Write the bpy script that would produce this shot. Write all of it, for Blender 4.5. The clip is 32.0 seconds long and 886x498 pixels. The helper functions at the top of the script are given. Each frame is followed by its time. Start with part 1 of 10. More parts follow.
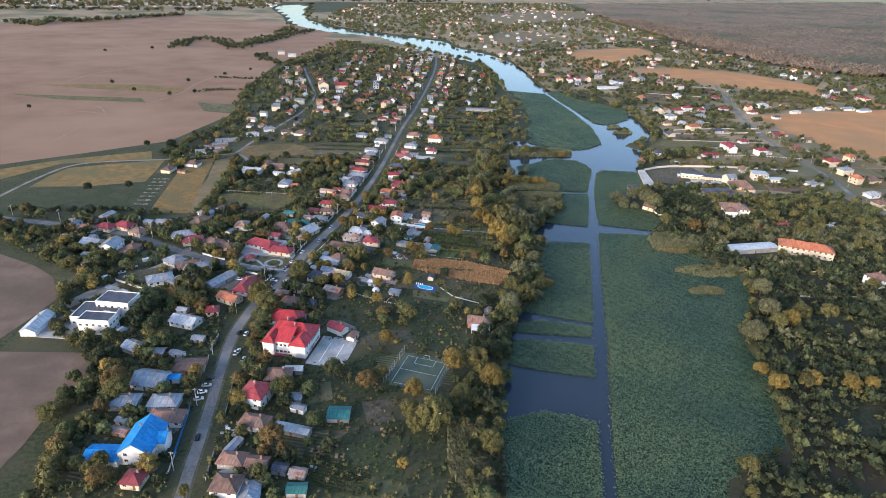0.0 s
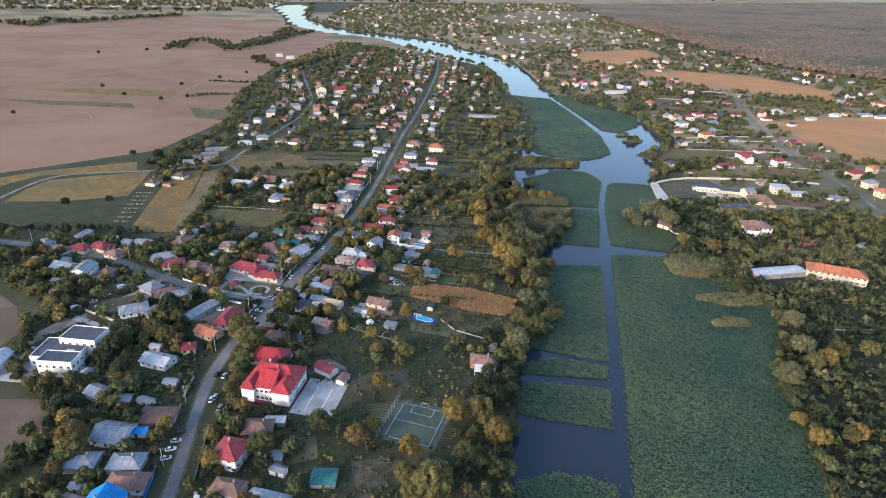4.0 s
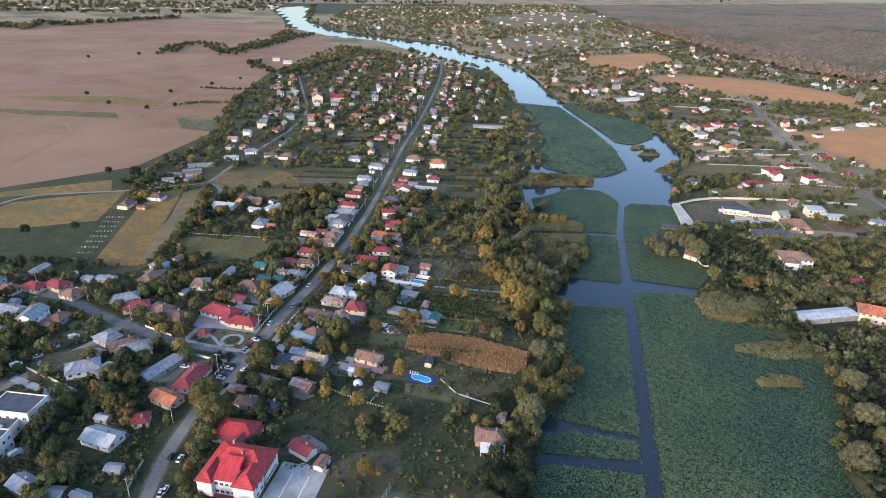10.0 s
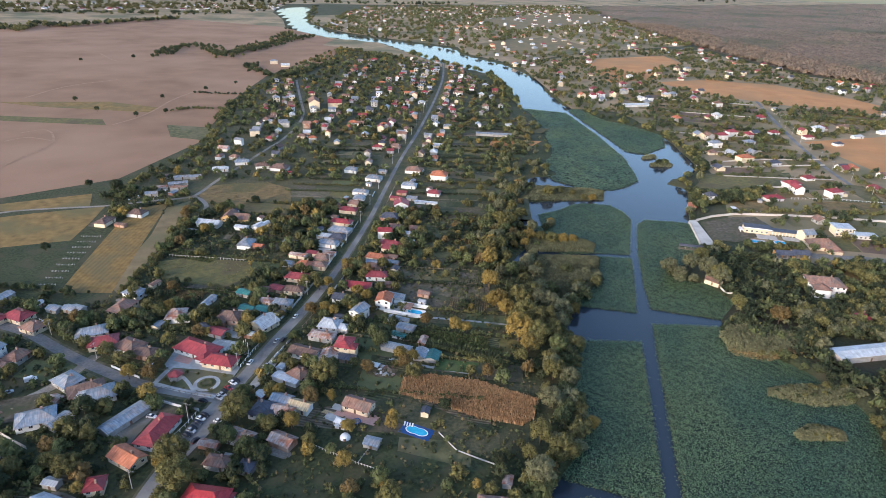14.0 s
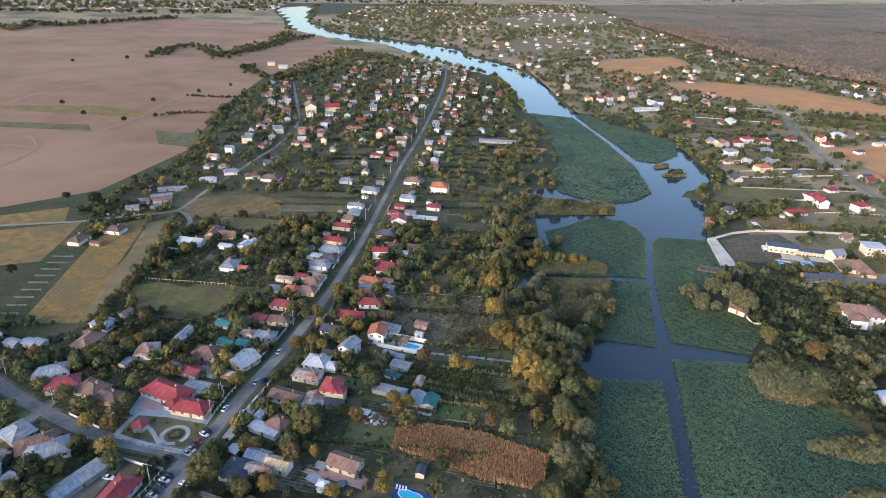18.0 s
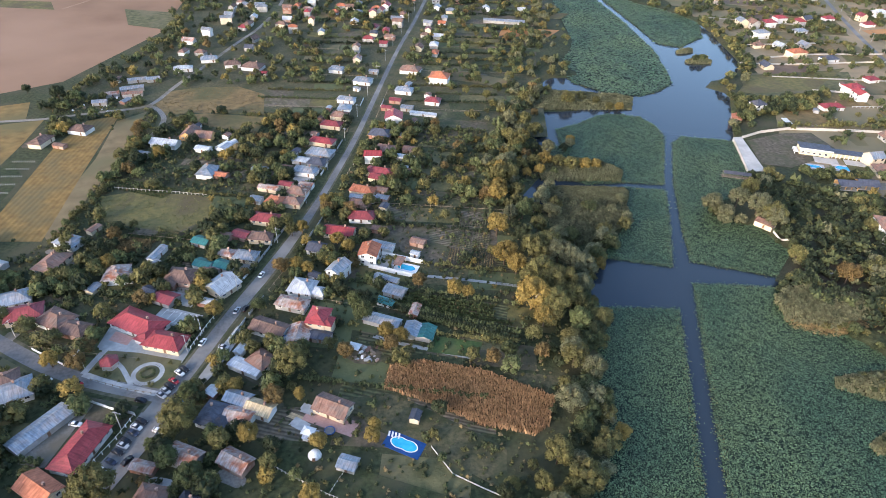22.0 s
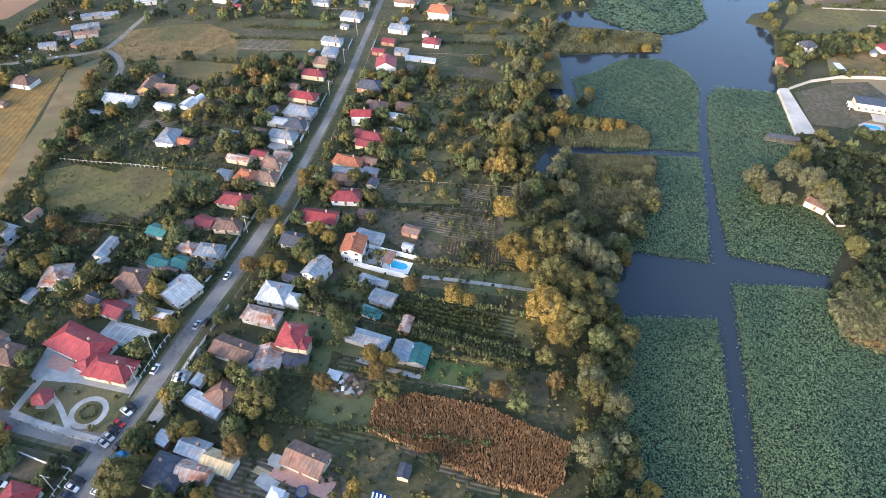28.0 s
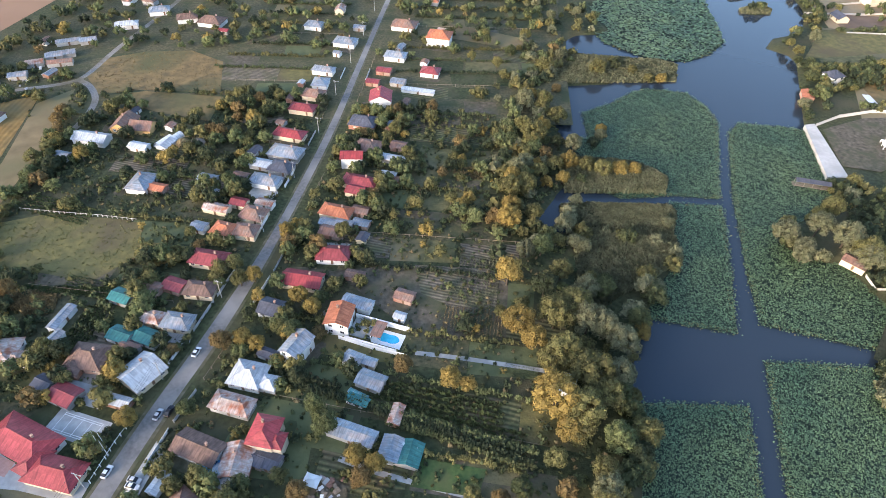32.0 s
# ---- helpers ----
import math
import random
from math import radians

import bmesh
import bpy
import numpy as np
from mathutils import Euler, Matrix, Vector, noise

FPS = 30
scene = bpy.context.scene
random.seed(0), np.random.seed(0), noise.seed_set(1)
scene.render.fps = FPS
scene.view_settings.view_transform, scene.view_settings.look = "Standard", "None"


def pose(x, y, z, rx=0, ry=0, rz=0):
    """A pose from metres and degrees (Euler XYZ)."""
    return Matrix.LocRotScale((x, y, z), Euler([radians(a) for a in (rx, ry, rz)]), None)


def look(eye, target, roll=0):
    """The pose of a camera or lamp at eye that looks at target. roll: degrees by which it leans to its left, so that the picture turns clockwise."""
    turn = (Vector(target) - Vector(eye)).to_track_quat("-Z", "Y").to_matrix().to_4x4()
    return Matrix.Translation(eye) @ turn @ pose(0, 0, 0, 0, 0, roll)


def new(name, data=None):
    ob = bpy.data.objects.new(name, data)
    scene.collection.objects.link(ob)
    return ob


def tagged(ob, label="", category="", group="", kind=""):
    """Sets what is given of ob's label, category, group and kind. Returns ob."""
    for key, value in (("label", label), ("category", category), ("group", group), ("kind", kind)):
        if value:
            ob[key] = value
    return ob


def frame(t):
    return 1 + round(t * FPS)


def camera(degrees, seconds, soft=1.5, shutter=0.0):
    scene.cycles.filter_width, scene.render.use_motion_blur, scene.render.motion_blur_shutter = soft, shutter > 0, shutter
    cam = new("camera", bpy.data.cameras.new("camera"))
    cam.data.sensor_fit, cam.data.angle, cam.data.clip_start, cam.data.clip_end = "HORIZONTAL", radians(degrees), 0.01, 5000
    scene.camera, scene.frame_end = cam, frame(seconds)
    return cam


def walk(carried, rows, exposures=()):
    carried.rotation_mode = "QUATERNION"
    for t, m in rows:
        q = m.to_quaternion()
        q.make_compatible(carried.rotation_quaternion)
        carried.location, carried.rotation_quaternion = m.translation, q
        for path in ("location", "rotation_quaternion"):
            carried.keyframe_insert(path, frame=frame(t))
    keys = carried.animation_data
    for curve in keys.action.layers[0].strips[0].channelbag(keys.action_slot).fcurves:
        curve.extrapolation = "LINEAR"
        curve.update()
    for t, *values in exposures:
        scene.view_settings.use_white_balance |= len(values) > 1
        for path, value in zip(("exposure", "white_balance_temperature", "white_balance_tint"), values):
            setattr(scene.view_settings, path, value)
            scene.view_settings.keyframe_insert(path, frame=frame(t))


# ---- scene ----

cam = camera(70.4, 32.0, 0.45)
walk(cam, [
    (0, look((0.00, 0.00, 175.00), (8.38, 90.67, 133.65), 2.10)),
    (2, look((1.75, 17.83, 175.61), (9.97, 108.49, 134.23), 2.13)),
    (6, look((5.15, 52.74, 175.97), (13.03, 143.41, 134.53), 2.15)),
    (8, look((7.00, 70.37, 176.06), (14.65, 161.07, 134.65), 2.09)),
    (10, look((8.96, 88.26, 175.77), (16.40, 179.01, 134.42), 2.09)),
    (12, look((11.05, 105.93, 175.72), (18.26, 196.70, 134.38), 2.14)),
    (14, look((13.01, 124.10, 175.78), (20.01, 214.90, 134.46), 2.10)),
    (17, look((15.94, 150.54, 175.60), (22.59, 241.41, 134.37), 2.12)),
    (17.5, look((16.42, 155.08, 175.55), (23.02, 245.95, 134.34), 2.14)),
    (18, look((16.87, 159.65, 175.52), (23.43, 250.40, 134.04), 2.15)),
    (18.5, look((17.34, 164.23, 175.41), (23.86, 254.20, 132.24), 2.16)),
    (19, look((17.83, 168.78, 175.31), (24.30, 257.63, 129.87), 2.17)),
    (20, look((18.87, 177.81, 175.13), (25.28, 264.34, 125.41), 2.21)),
    (21, look((19.83, 186.94, 174.81), (26.15, 270.89, 120.85), 2.26)),
    (22, look((20.86, 196.20, 174.50), (27.09, 277.44, 116.53), 2.31)),
    (23, look((21.83, 205.35, 174.22), (27.90, 283.73, 112.41), 2.35)),
    (24, look((22.89, 214.57, 173.85), (28.77, 290.03, 108.50), 2.40)),
    (24.5, look((23.46, 219.22, 173.69), (29.24, 293.19, 106.64), 2.42)),
    (25, look((23.97, 223.89, 173.67), (29.67, 296.63, 105.29), 2.43)),
    (25.5, look((24.38, 228.54, 173.90), (30.04, 301.14, 105.36), 2.44)),
    (28, look((26.75, 250.63, 173.76), (32.11, 323.33, 105.31), 2.34)),
    (29, look((27.73, 259.75, 173.49), (33.00, 332.53, 105.11), 2.32)),
    (30, look((28.59, 268.88, 173.03), (33.80, 341.78, 104.78), 2.31)),
    (31, look((29.55, 277.77, 172.81), (34.68, 350.75, 104.63), 2.31)),
    (32, look((30.49, 286.44, 172.95), (35.46, 359.45, 104.80), 2.32)),
], exposures=[(0.0, 1.52, 5900, 14), (17.5, 1.5, 5900, 14), (25.0, 2.08, 6100, 14), (32.0, 2.08, 6150, 14)])


# ---- light ----
SUN_AZ, SUN_EL = radians(230), radians(14)      # clockwise from the way ahead, and above the horizon
world = bpy.data.worlds.new("sky")
scene.world = world
world.use_nodes = True
wn = world.node_tree
sky = wn.nodes.new("ShaderNodeTexSky")
sky.sky_type, sky.sun_disc = "NISHITA", False
sky.sun_elevation, sky.sun_rotation = SUN_EL, SUN_AZ
sky.air_density, sky.dust_density, sky.ozone_density = 1.0, 2.0, 1.5
wn.nodes["Background"].inputs["Strength"].default_value = 0.15
wn.links.new(sky.outputs[0], wn.nodes["Background"].inputs["Color"])
sun = new("sun", bpy.data.lights.new("sun", "SUN"))
sun.data.energy, sun.data.angle, sun.data.color = 1.1, radians(14), (1.0, 0.80, 0.62)
sun.matrix_world = look((0, 0, 300), (-300 * math.sin(SUN_AZ) * math.cos(SUN_EL), -300 * math.cos(SUN_AZ) * math.cos(SUN_EL), 300 - 300 * math.sin(SUN_EL)))


# ---- materials ----
def shade(name, a, b, scale=1.0, rough=0.8, bump=0.0, fine=0.0, metal=0.0, c=None, wide=0.0, spread=0.0, island=0.0, rows=None, detail=4.0):
    """A surface that wanders between colours a and b at one scale (per metre), with c as wide stains; spread and island vary it by object or by loose piece;
    rows (direction in degrees, spacing in metres, depth) draws furrows."""
    m = bpy.data.materials.new(name)
    m.use_nodes = True
    n, k = m.node_tree.nodes, m.node_tree.links
    p = n["Principled BSDF"]
    p.inputs["Roughness"].default_value, p.inputs["Metallic"].default_value = rough, metal
    p.inputs["Specular IOR Level"].default_value = 0.3
    co = n.new("ShaderNodeTexCoord").outputs["Object"]
    t = n.new("ShaderNodeTexNoise")
    t.inputs["Scale"].default_value, t.inputs["Detail"].default_value = scale, detail
    k.new(co, t.inputs["Vector"])
    ramp = n.new("ShaderNodeValToRGB")
    ramp.color_ramp.elements[0].position, ramp.color_ramp.elements[1].position = 0.32, 0.68
    ramp.color_ramp.elements[0].color, ramp.color_ramp.elements[1].color = (*a, 1), (*b, 1)
    k.new(t.outputs["Fac"], ramp.inputs["Fac"])
    out = ramp.outputs["Color"]
    if c:
        w = n.new("ShaderNodeTexNoise")
        w.inputs["Scale"].default_value, w.inputs["Detail"].default_value = wide or scale / 12, 3
        k.new(co, w.inputs["Vector"])
        r2 = n.new("ShaderNodeValToRGB")
        r2.color_ramp.elements[0].position, r2.color_ramp.elements[1].position = 0.45, 0.66
        k.new(w.outputs["Fac"], r2.inputs["Fac"])
        mix = n.new("ShaderNodeMixRGB")
        mix.inputs[2].default_value = (*c, 1)
        k.new(r2.outputs["Color"], mix.inputs[0]), k.new(out, mix.inputs[1])
        out = mix.outputs[0]
    for amount, source in ((spread, "object"), (island, "piece")):
        if not amount:
            continue
        rnd = n.new("ShaderNodeObjectInfo").outputs["Random"] if source == "object" else n.new("ShaderNodeNewGeometry").outputs["Random Per Island"]
        span = n.new("ShaderNodeMapRange")
        span.inputs[3].default_value, span.inputs[4].default_value = 1 - amount, 1 + amount
        k.new(rnd, span.inputs[0])
        hsv = n.new("ShaderNodeHueSaturation")
        k.new(span.outputs[0], hsv.inputs["Value"]), k.new(out, hsv.inputs["Color"])
        out = hsv.outputs[0]
    height = None
    if rows:
        turn = n.new("ShaderNodeMapping")
        turn.inputs["Rotation"].default_value = (0.0, 0.0, radians(-rows[0]))
        k.new(co, turn.inputs["Vector"])
        wv = n.new("ShaderNodeTexWave")
        wv.bands_direction = "Y"
        wv.inputs["Scale"].default_value = 0.314 / rows[1]
        wv.inputs["Distortion"].default_value, wv.inputs["Detail"].default_value, wv.inputs["Detail Scale"].default_value = 1.2, 2, 0.6
        k.new(turn.outputs[0], wv.inputs["Vector"])
        hsv = n.new("ShaderNodeHueSaturation")
        span = n.new("ShaderNodeMapRange")
        span.inputs[3].default_value, span.inputs[4].default_value = 1 - rows[2], 1 + rows[2]
        k.new(wv.outputs["Fac"], span.inputs[0]), k.new(span.outputs[0], hsv.inputs["Value"]), k.new(out, hsv.inputs["Color"])
        out = hsv.outputs[0]
        height = wv.outputs["Fac"]
    k.new(out, p.inputs["Base Color"])
    if bump:
        b2 = n.new("ShaderNodeBump")
        b2.inputs["Strength"].default_value = bump
        b2.inputs["Distance"].default_value = 0.1 if not fine else fine
        if height is None:
            t2 = n.new("ShaderNodeTexNoise")
            t2.inputs["Scale"].default_value, t2.inputs["Detail"].default_value = scale * 4, 3
            k.new(co, t2.inputs["Vector"])
            height = t2.outputs["Fac"]
        k.new(height, b2.inputs["Height"]), k.new(b2.outputs[0], p.inputs["Normal"])
    return m


def roofing(name, a, b, pitch, rough=0.55, metal=0.0, bump=0.6, rust=None, spread=0.12):
    """Roof sheets and tiles: ribs down the slope at the given pitch in metres, and courses across it."""
    m = shade(name, a, b, 0.9, rough, metal=metal, c=rust, wide=0.35, spread=spread)
    n, k = m.node_tree.nodes, m.node_tree.links
    co = n.new("ShaderNodeTexCoord").outputs["Object"]
    wv = n.new("ShaderNodeTexWave")
    wv.bands_direction, wv.wave_profile = "X", "SAW"
    wv.inputs["Scale"].default_value = 0.314 / pitch
    k.new(co, wv.inputs["Vector"])
    b2 = n.new("ShaderNodeBump")
    b2.inputs["Strength"].default_value, b2.inputs["Distance"].default_value = bump, 0.06
    k.new(wv.outputs["Fac"], b2.inputs["Height"]), k.new(b2.outputs[0], n["Principled BSDF"].inputs["Normal"])
    base = n["Principled BSDF"].inputs["Base Color"]
    sheets = n.new("ShaderNodeTexBrick")                    # sheets laid side by side, each weathered in its own way
    sheets.offset = 0.5
    sheets.inputs["Color1"].default_value, sheets.inputs["Color2"].default_value, sheets.inputs["Mortar"].default_value = (0.8, 0.8, 0.8, 1), (1.15, 1.15, 1.15, 1), (0.7, 0.7, 0.7, 1)
    sheets.inputs["Scale"].default_value, sheets.inputs["Mortar Size"].default_value = 1.0, 0.02
    sheets.inputs["Brick Width"].default_value, sheets.inputs["Row Height"].default_value = 2.6 * pitch, 1.7
    k.new(co, sheets.inputs["Vector"])
    streak = n.new("ShaderNodeMapping")
    streak.inputs["Scale"].default_value = (2.2, 0.22, 0.22)
    k.new(co, streak.inputs["Vector"])
    dirt = n.new("ShaderNodeTexNoise")
    dirt.inputs["Scale"].default_value, dirt.inputs["Detail"].default_value = 1.0, 5
    k.new(streak.outputs[0], dirt.inputs["Vector"])
    span = n.new("ShaderNodeMapRange")
    span.inputs[1].default_value, span.inputs[2].default_value, span.inputs[3].default_value, span.inputs[4].default_value = 0.3, 0.7, 0.72, 1.2
    k.new(dirt.outputs["Fac"], span.inputs[0])
    tint = n.new("ShaderNodeMixRGB")
    tint.blend_type = "MULTIPLY"
    tint.inputs[0].default_value = 0.75
    k.new(base.links[0].from_socket, tint.inputs[1]), k.new(sheets.outputs["Color"], tint.inputs[2])
    worn = n.new("ShaderNodeHueSaturation")
    k.new(span.outputs[0], worn.inputs["Value"]), k.new(tint.outputs[0], worn.inputs["Color"]), k.new(worn.outputs[0], base)
    return m


GRASS = shade("rough_grass", (0.022, 0.031, 0.012), (0.072, 0.078, 0.034), 0.56, 0.95, 0.7, 0.3, detail=9, c=(0.076, 0.07, 0.037), wide=0.035)
ASPHALT = shade("worn_asphalt", (0.12, 0.116, 0.113), (0.18, 0.174, 0.168), 0.8, 0.85, 0.2, 0.02, c=(0.25, 0.235, 0.215), wide=0.06)
# paler than the near soil: part of the distance haze is in this colour
COUNTRY = shade("dry_country", (0.25, 0.195, 0.115), (0.36, 0.255, 0.15), 0.05, 0.95, 0.4, 0.3, c=(0.13, 0.125, 0.066), wide=0.008)
VERGE = shade("dusty_verge", (0.07, 0.07, 0.038), (0.145, 0.13, 0.085), 0.5, 0.95, 0.4, 0.1, c=(0.062, 0.07, 0.03), wide=0.08)
DRYGRASS = shade("dry_garden_grass", (0.052, 0.052, 0.026), (0.128, 0.112, 0.06), 0.64, 0.95, 0.7, 0.2, detail=9, c=(0.052, 0.06, 0.026), wide=0.09)
DARKGRASS = shade("dark_garden_grass", (0.022, 0.033, 0.013), (0.064, 0.074, 0.03), 0.64, 0.95, 0.7, 0.2, detail=9, c=(0.066, 0.064, 0.033), wide=0.09)
GRAVEL = shade("pale_gravel", (0.19, 0.168, 0.142), (0.30, 0.272, 0.24), 1.2, 0.95, 0.3, 0.05, c=(0.14, 0.122, 0.09), wide=0.08)
CONCRETE = shade("concrete", (0.34, 0.34, 0.33), (0.46, 0.455, 0.44), 0.6, 0.85, 0.15, 0.02, c=(0.27, 0.27, 0.26), wide=0.1)
PLOUGHED = shade("ploughed_soil", (0.21, 0.12, 0.069), (0.285, 0.168, 0.1), 0.022, 0.95, 0.5, 0.2, c=(0.315, 0.192, 0.12), wide=0.005, detail=12)
SOIL = shade("brown_soil", (0.135, 0.092, 0.064), (0.2, 0.138, 0.098), 0.09, 0.95, 0.6, 0.25, c=(0.12, 0.086, 0.06), wide=0.02, detail=12)
STUBBLE = shade("yellow_stubble", (0.155, 0.102, 0.034), (0.275, 0.176, 0.06), 0.16, 0.95, 0.5, 0.2, c=(0.15, 0.122, 0.05), wide=0.03, detail=12)
CORN_ROWS = shade("maize_stubble", (0.165, 0.102, 0.032), (0.27, 0.168, 0.053), 0.25, 0.95, 0.4, 0.2, c=(0.15, 0.115, 0.05), wide=0.05, rows=(87, 2.6, 0.07), detail=12)
OCHRE = shade("ochre_dry_grass", (0.125, 0.092, 0.042), (0.245, 0.162, 0.068), 0.22, 0.95, 0.5, 0.3, c=(0.1, 0.096, 0.04), wide=0.03, detail=10)
OLIVE = shade("olive_grass", (0.1, 0.094, 0.035), (0.178, 0.148, 0.053), 0.3, 0.95, 0.5, 0.3, c=(0.11, 0.088, 0.044), wide=0.05, detail=8)
LAWN = shade("mown_lawn", (0.042, 0.078, 0.024), (0.075, 0.115, 0.036), 0.8, 0.95, 0.5, 0.1, detail=8, c=(0.082, 0.095, 0.037), wide=0.12)
PALE = shade("pale_slab", (0.46, 0.43, 0.39), (0.55, 0.515, 0.475), 0.5, 0.9, 0.1, 0.02, c=(0.40, 0.375, 0.34), wide=0.1)
TAN = shade("dry_tan_soil", (0.15, 0.115, 0.06), (0.235, 0.175, 0.092), 0.12, 0.95, 0.4, 0.2, c=(0.14, 0.125, 0.062), wide=0.03, detail=10)
MEADOW = shade("dull_meadow", (0.062, 0.07, 0.03), (0.15, 0.135, 0.062), 0.24, 0.95, 0.7, 0.3, detail=9, c=(0.16, 0.135, 0.075), wide=0.03)
ORANGE = shade("orange_field", (0.39, 0.185, 0.07), (0.49, 0.24, 0.093), 0.03, 0.95, 0.3, 0.1, c=(0.35, 0.195, 0.085), wide=0.01, detail=12)
GREENCROP = shade("green_crop", (0.085, 0.10, 0.045), (0.12, 0.13, 0.06), 0.2, 0.95, 0.4, 0.3)
BARE = shade("bare_garden_soil", (0.066, 0.056, 0.038), (0.15, 0.122, 0.085), 0.48, 0.95, 0.7, 0.2, detail=9, c=(0.07, 0.072, 0.036), wide=0.08)
CANOPY = shade("wood_canopy", (0.14, 0.104, 0.074), (0.27, 0.195, 0.132), 0.13, 0.95, 1.0, 3.0, c=(0.12, 0.115, 0.068), wide=0.004)
TRACK_SOIL = shade("trodden_soil", (0.27, 0.168, 0.104), (0.345, 0.218, 0.14), 0.2, 0.95)
BARE_ROWS = shade("dug_rows", (0.095, 0.078, 0.055), (0.19, 0.155, 0.11), 0.5, 0.95, 0.5, 0.3, c=(0.085, 0.085, 0.04), wide=0.1, rows=(-16, 1.5, 0.3), detail=8)
GREEN_ROWS = shade("planted_rows", (0.055, 0.065, 0.028), (0.12, 0.115, 0.055), 0.6, 0.95, 0.5, 0.3, c=(0.12, 0.095, 0.06), wide=0.1, rows=(-16, 1.8, 0.35), detail=8)
FOREST_FLOOR = shade("wood_floor", (0.09, 0.072, 0.052), (0.13, 0.10, 0.075), 0.2, 0.95)

WATER = bpy.data.materials.new("still_water")
WATER.use_nodes = True
_p = WATER.node_tree.nodes["Principled BSDF"]
_p.inputs["Base Color"].default_value = (0.028, 0.038, 0.05, 1)
_p.inputs["Roughness"].default_value, _p.inputs["IOR"].default_value = 0.1, 1.33
_t = WATER.node_tree.nodes.new("ShaderNodeTexNoise")
_t.inputs["Scale"].default_value, _t.inputs["Detail"].default_value = 0.5, 3
_b = WATER.node_tree.nodes.new("ShaderNodeBump")
_b.inputs["Strength"].default_value, _b.inputs["Distance"].default_value = 0.12, 0.06
WATER.node_tree.links.new(WATER.node_tree.nodes.new("ShaderNodeTexCoord").outputs["Object"], _t.inputs["Vector"])
WATER.node_tree.links.new(_t.outputs["Fac"], _b.inputs["Height"])
WATER.node_tree.links.new(_b.outputs[0], _p.inputs["Normal"])

LOTUS = shade("lotus_leaf", (0.052, 0.098, 0.053), (0.088, 0.138, 0.068), 0.05, 0.5, island=0.6, c=(0.12, 0.165, 0.07), wide=0.012)
# near-black green: the shade between the leaves, put in as colour
LOTUS_SHADE = shade("lotus_gap_shade", (0.008, 0.018, 0.012), (0.016, 0.032, 0.02), 0.7, 0.8)
LOTUS_DRY = shade("yellowing_lotus_leaf", (0.13, 0.13, 0.04), (0.19, 0.16, 0.055), 0.3, 0.6, island=0.3)
REED = shade("reed", (0.086, 0.095, 0.052), (0.142, 0.142, 0.082), 0.2, 0.9, island=0.35)
REED_DRY = shade("dry_reed", (0.125, 0.096, 0.046), (0.2, 0.15, 0.072), 0.3, 0.9, island=0.35)
MAIZE = shade("dry_maize", (0.27, 0.17, 0.088), (0.38, 0.24, 0.13), 0.5, 0.9, island=0.35)
BARK = shade("bark", (0.06, 0.045, 0.032), (0.11, 0.085, 0.06), 2.0, 0.95, 0.6, 0.03)
LEAF = {
    "green": shade("leaf_green", (0.070, 0.086, 0.034), (0.118, 0.130, 0.053), 0.25, 0.8, island=0.4, spread=0.25),
    "dark": shade("leaf_dark", (0.032, 0.044, 0.021), (0.06, 0.072, 0.033), 0.25, 0.8, island=0.4, spread=0.2),
    "olive": shade("leaf_olive", (0.106, 0.103, 0.037), (0.174, 0.158, 0.059), 0.25, 0.8, island=0.4, spread=0.2),
    "yellow": shade("leaf_yellow", (0.185, 0.142, 0.042), (0.285, 0.205, 0.058), 0.25, 0.8, island=0.35, spread=0.22),
    "rust": shade("leaf_rust", (0.135, 0.096, 0.038), (0.2, 0.138, 0.054), 0.25, 0.8, island=0.35, spread=0.15),
    "willow": shade("leaf_willow", (0.118, 0.125, 0.067), (0.190, 0.184, 0.101), 0.25, 0.8, island=0.35, spread=0.15),
    # the far wood's leaf colour is lightened to carry some haze
    "wood": shade("leaf_far_wood", (0.150, 0.120, 0.094), (0.228, 0.180, 0.138), 0.03, 0.9, island=0.22),
}


def let_light_through(m, share):
    """Leaves pass part of their light to the far side."""
    n, k = m.node_tree.nodes, m.node_tree.links
    p, out = n["Principled BSDF"], n["Material Output"]
    thin, mix = n.new("ShaderNodeBsdfTranslucent"), n.new("ShaderNodeMixShader")
    mix.inputs[0].default_value = share
    k.new(p.inputs["Base Color"].links[0].from_socket, thin.inputs["Color"])
    k.new(p.outputs[0], mix.inputs[1]), k.new(thin.outputs[0], mix.inputs[2]), k.new(mix.outputs[0], out.inputs["Surface"])


for _m in LEAF.values():
    let_light_through(_m, 0.3)
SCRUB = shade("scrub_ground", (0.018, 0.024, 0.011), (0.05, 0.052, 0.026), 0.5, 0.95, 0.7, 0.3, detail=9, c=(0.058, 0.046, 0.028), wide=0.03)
HEDGE = shade("hedge_leaf", (0.045, 0.065, 0.022), (0.08, 0.095, 0.035), 0.6, 0.85, island=0.35)

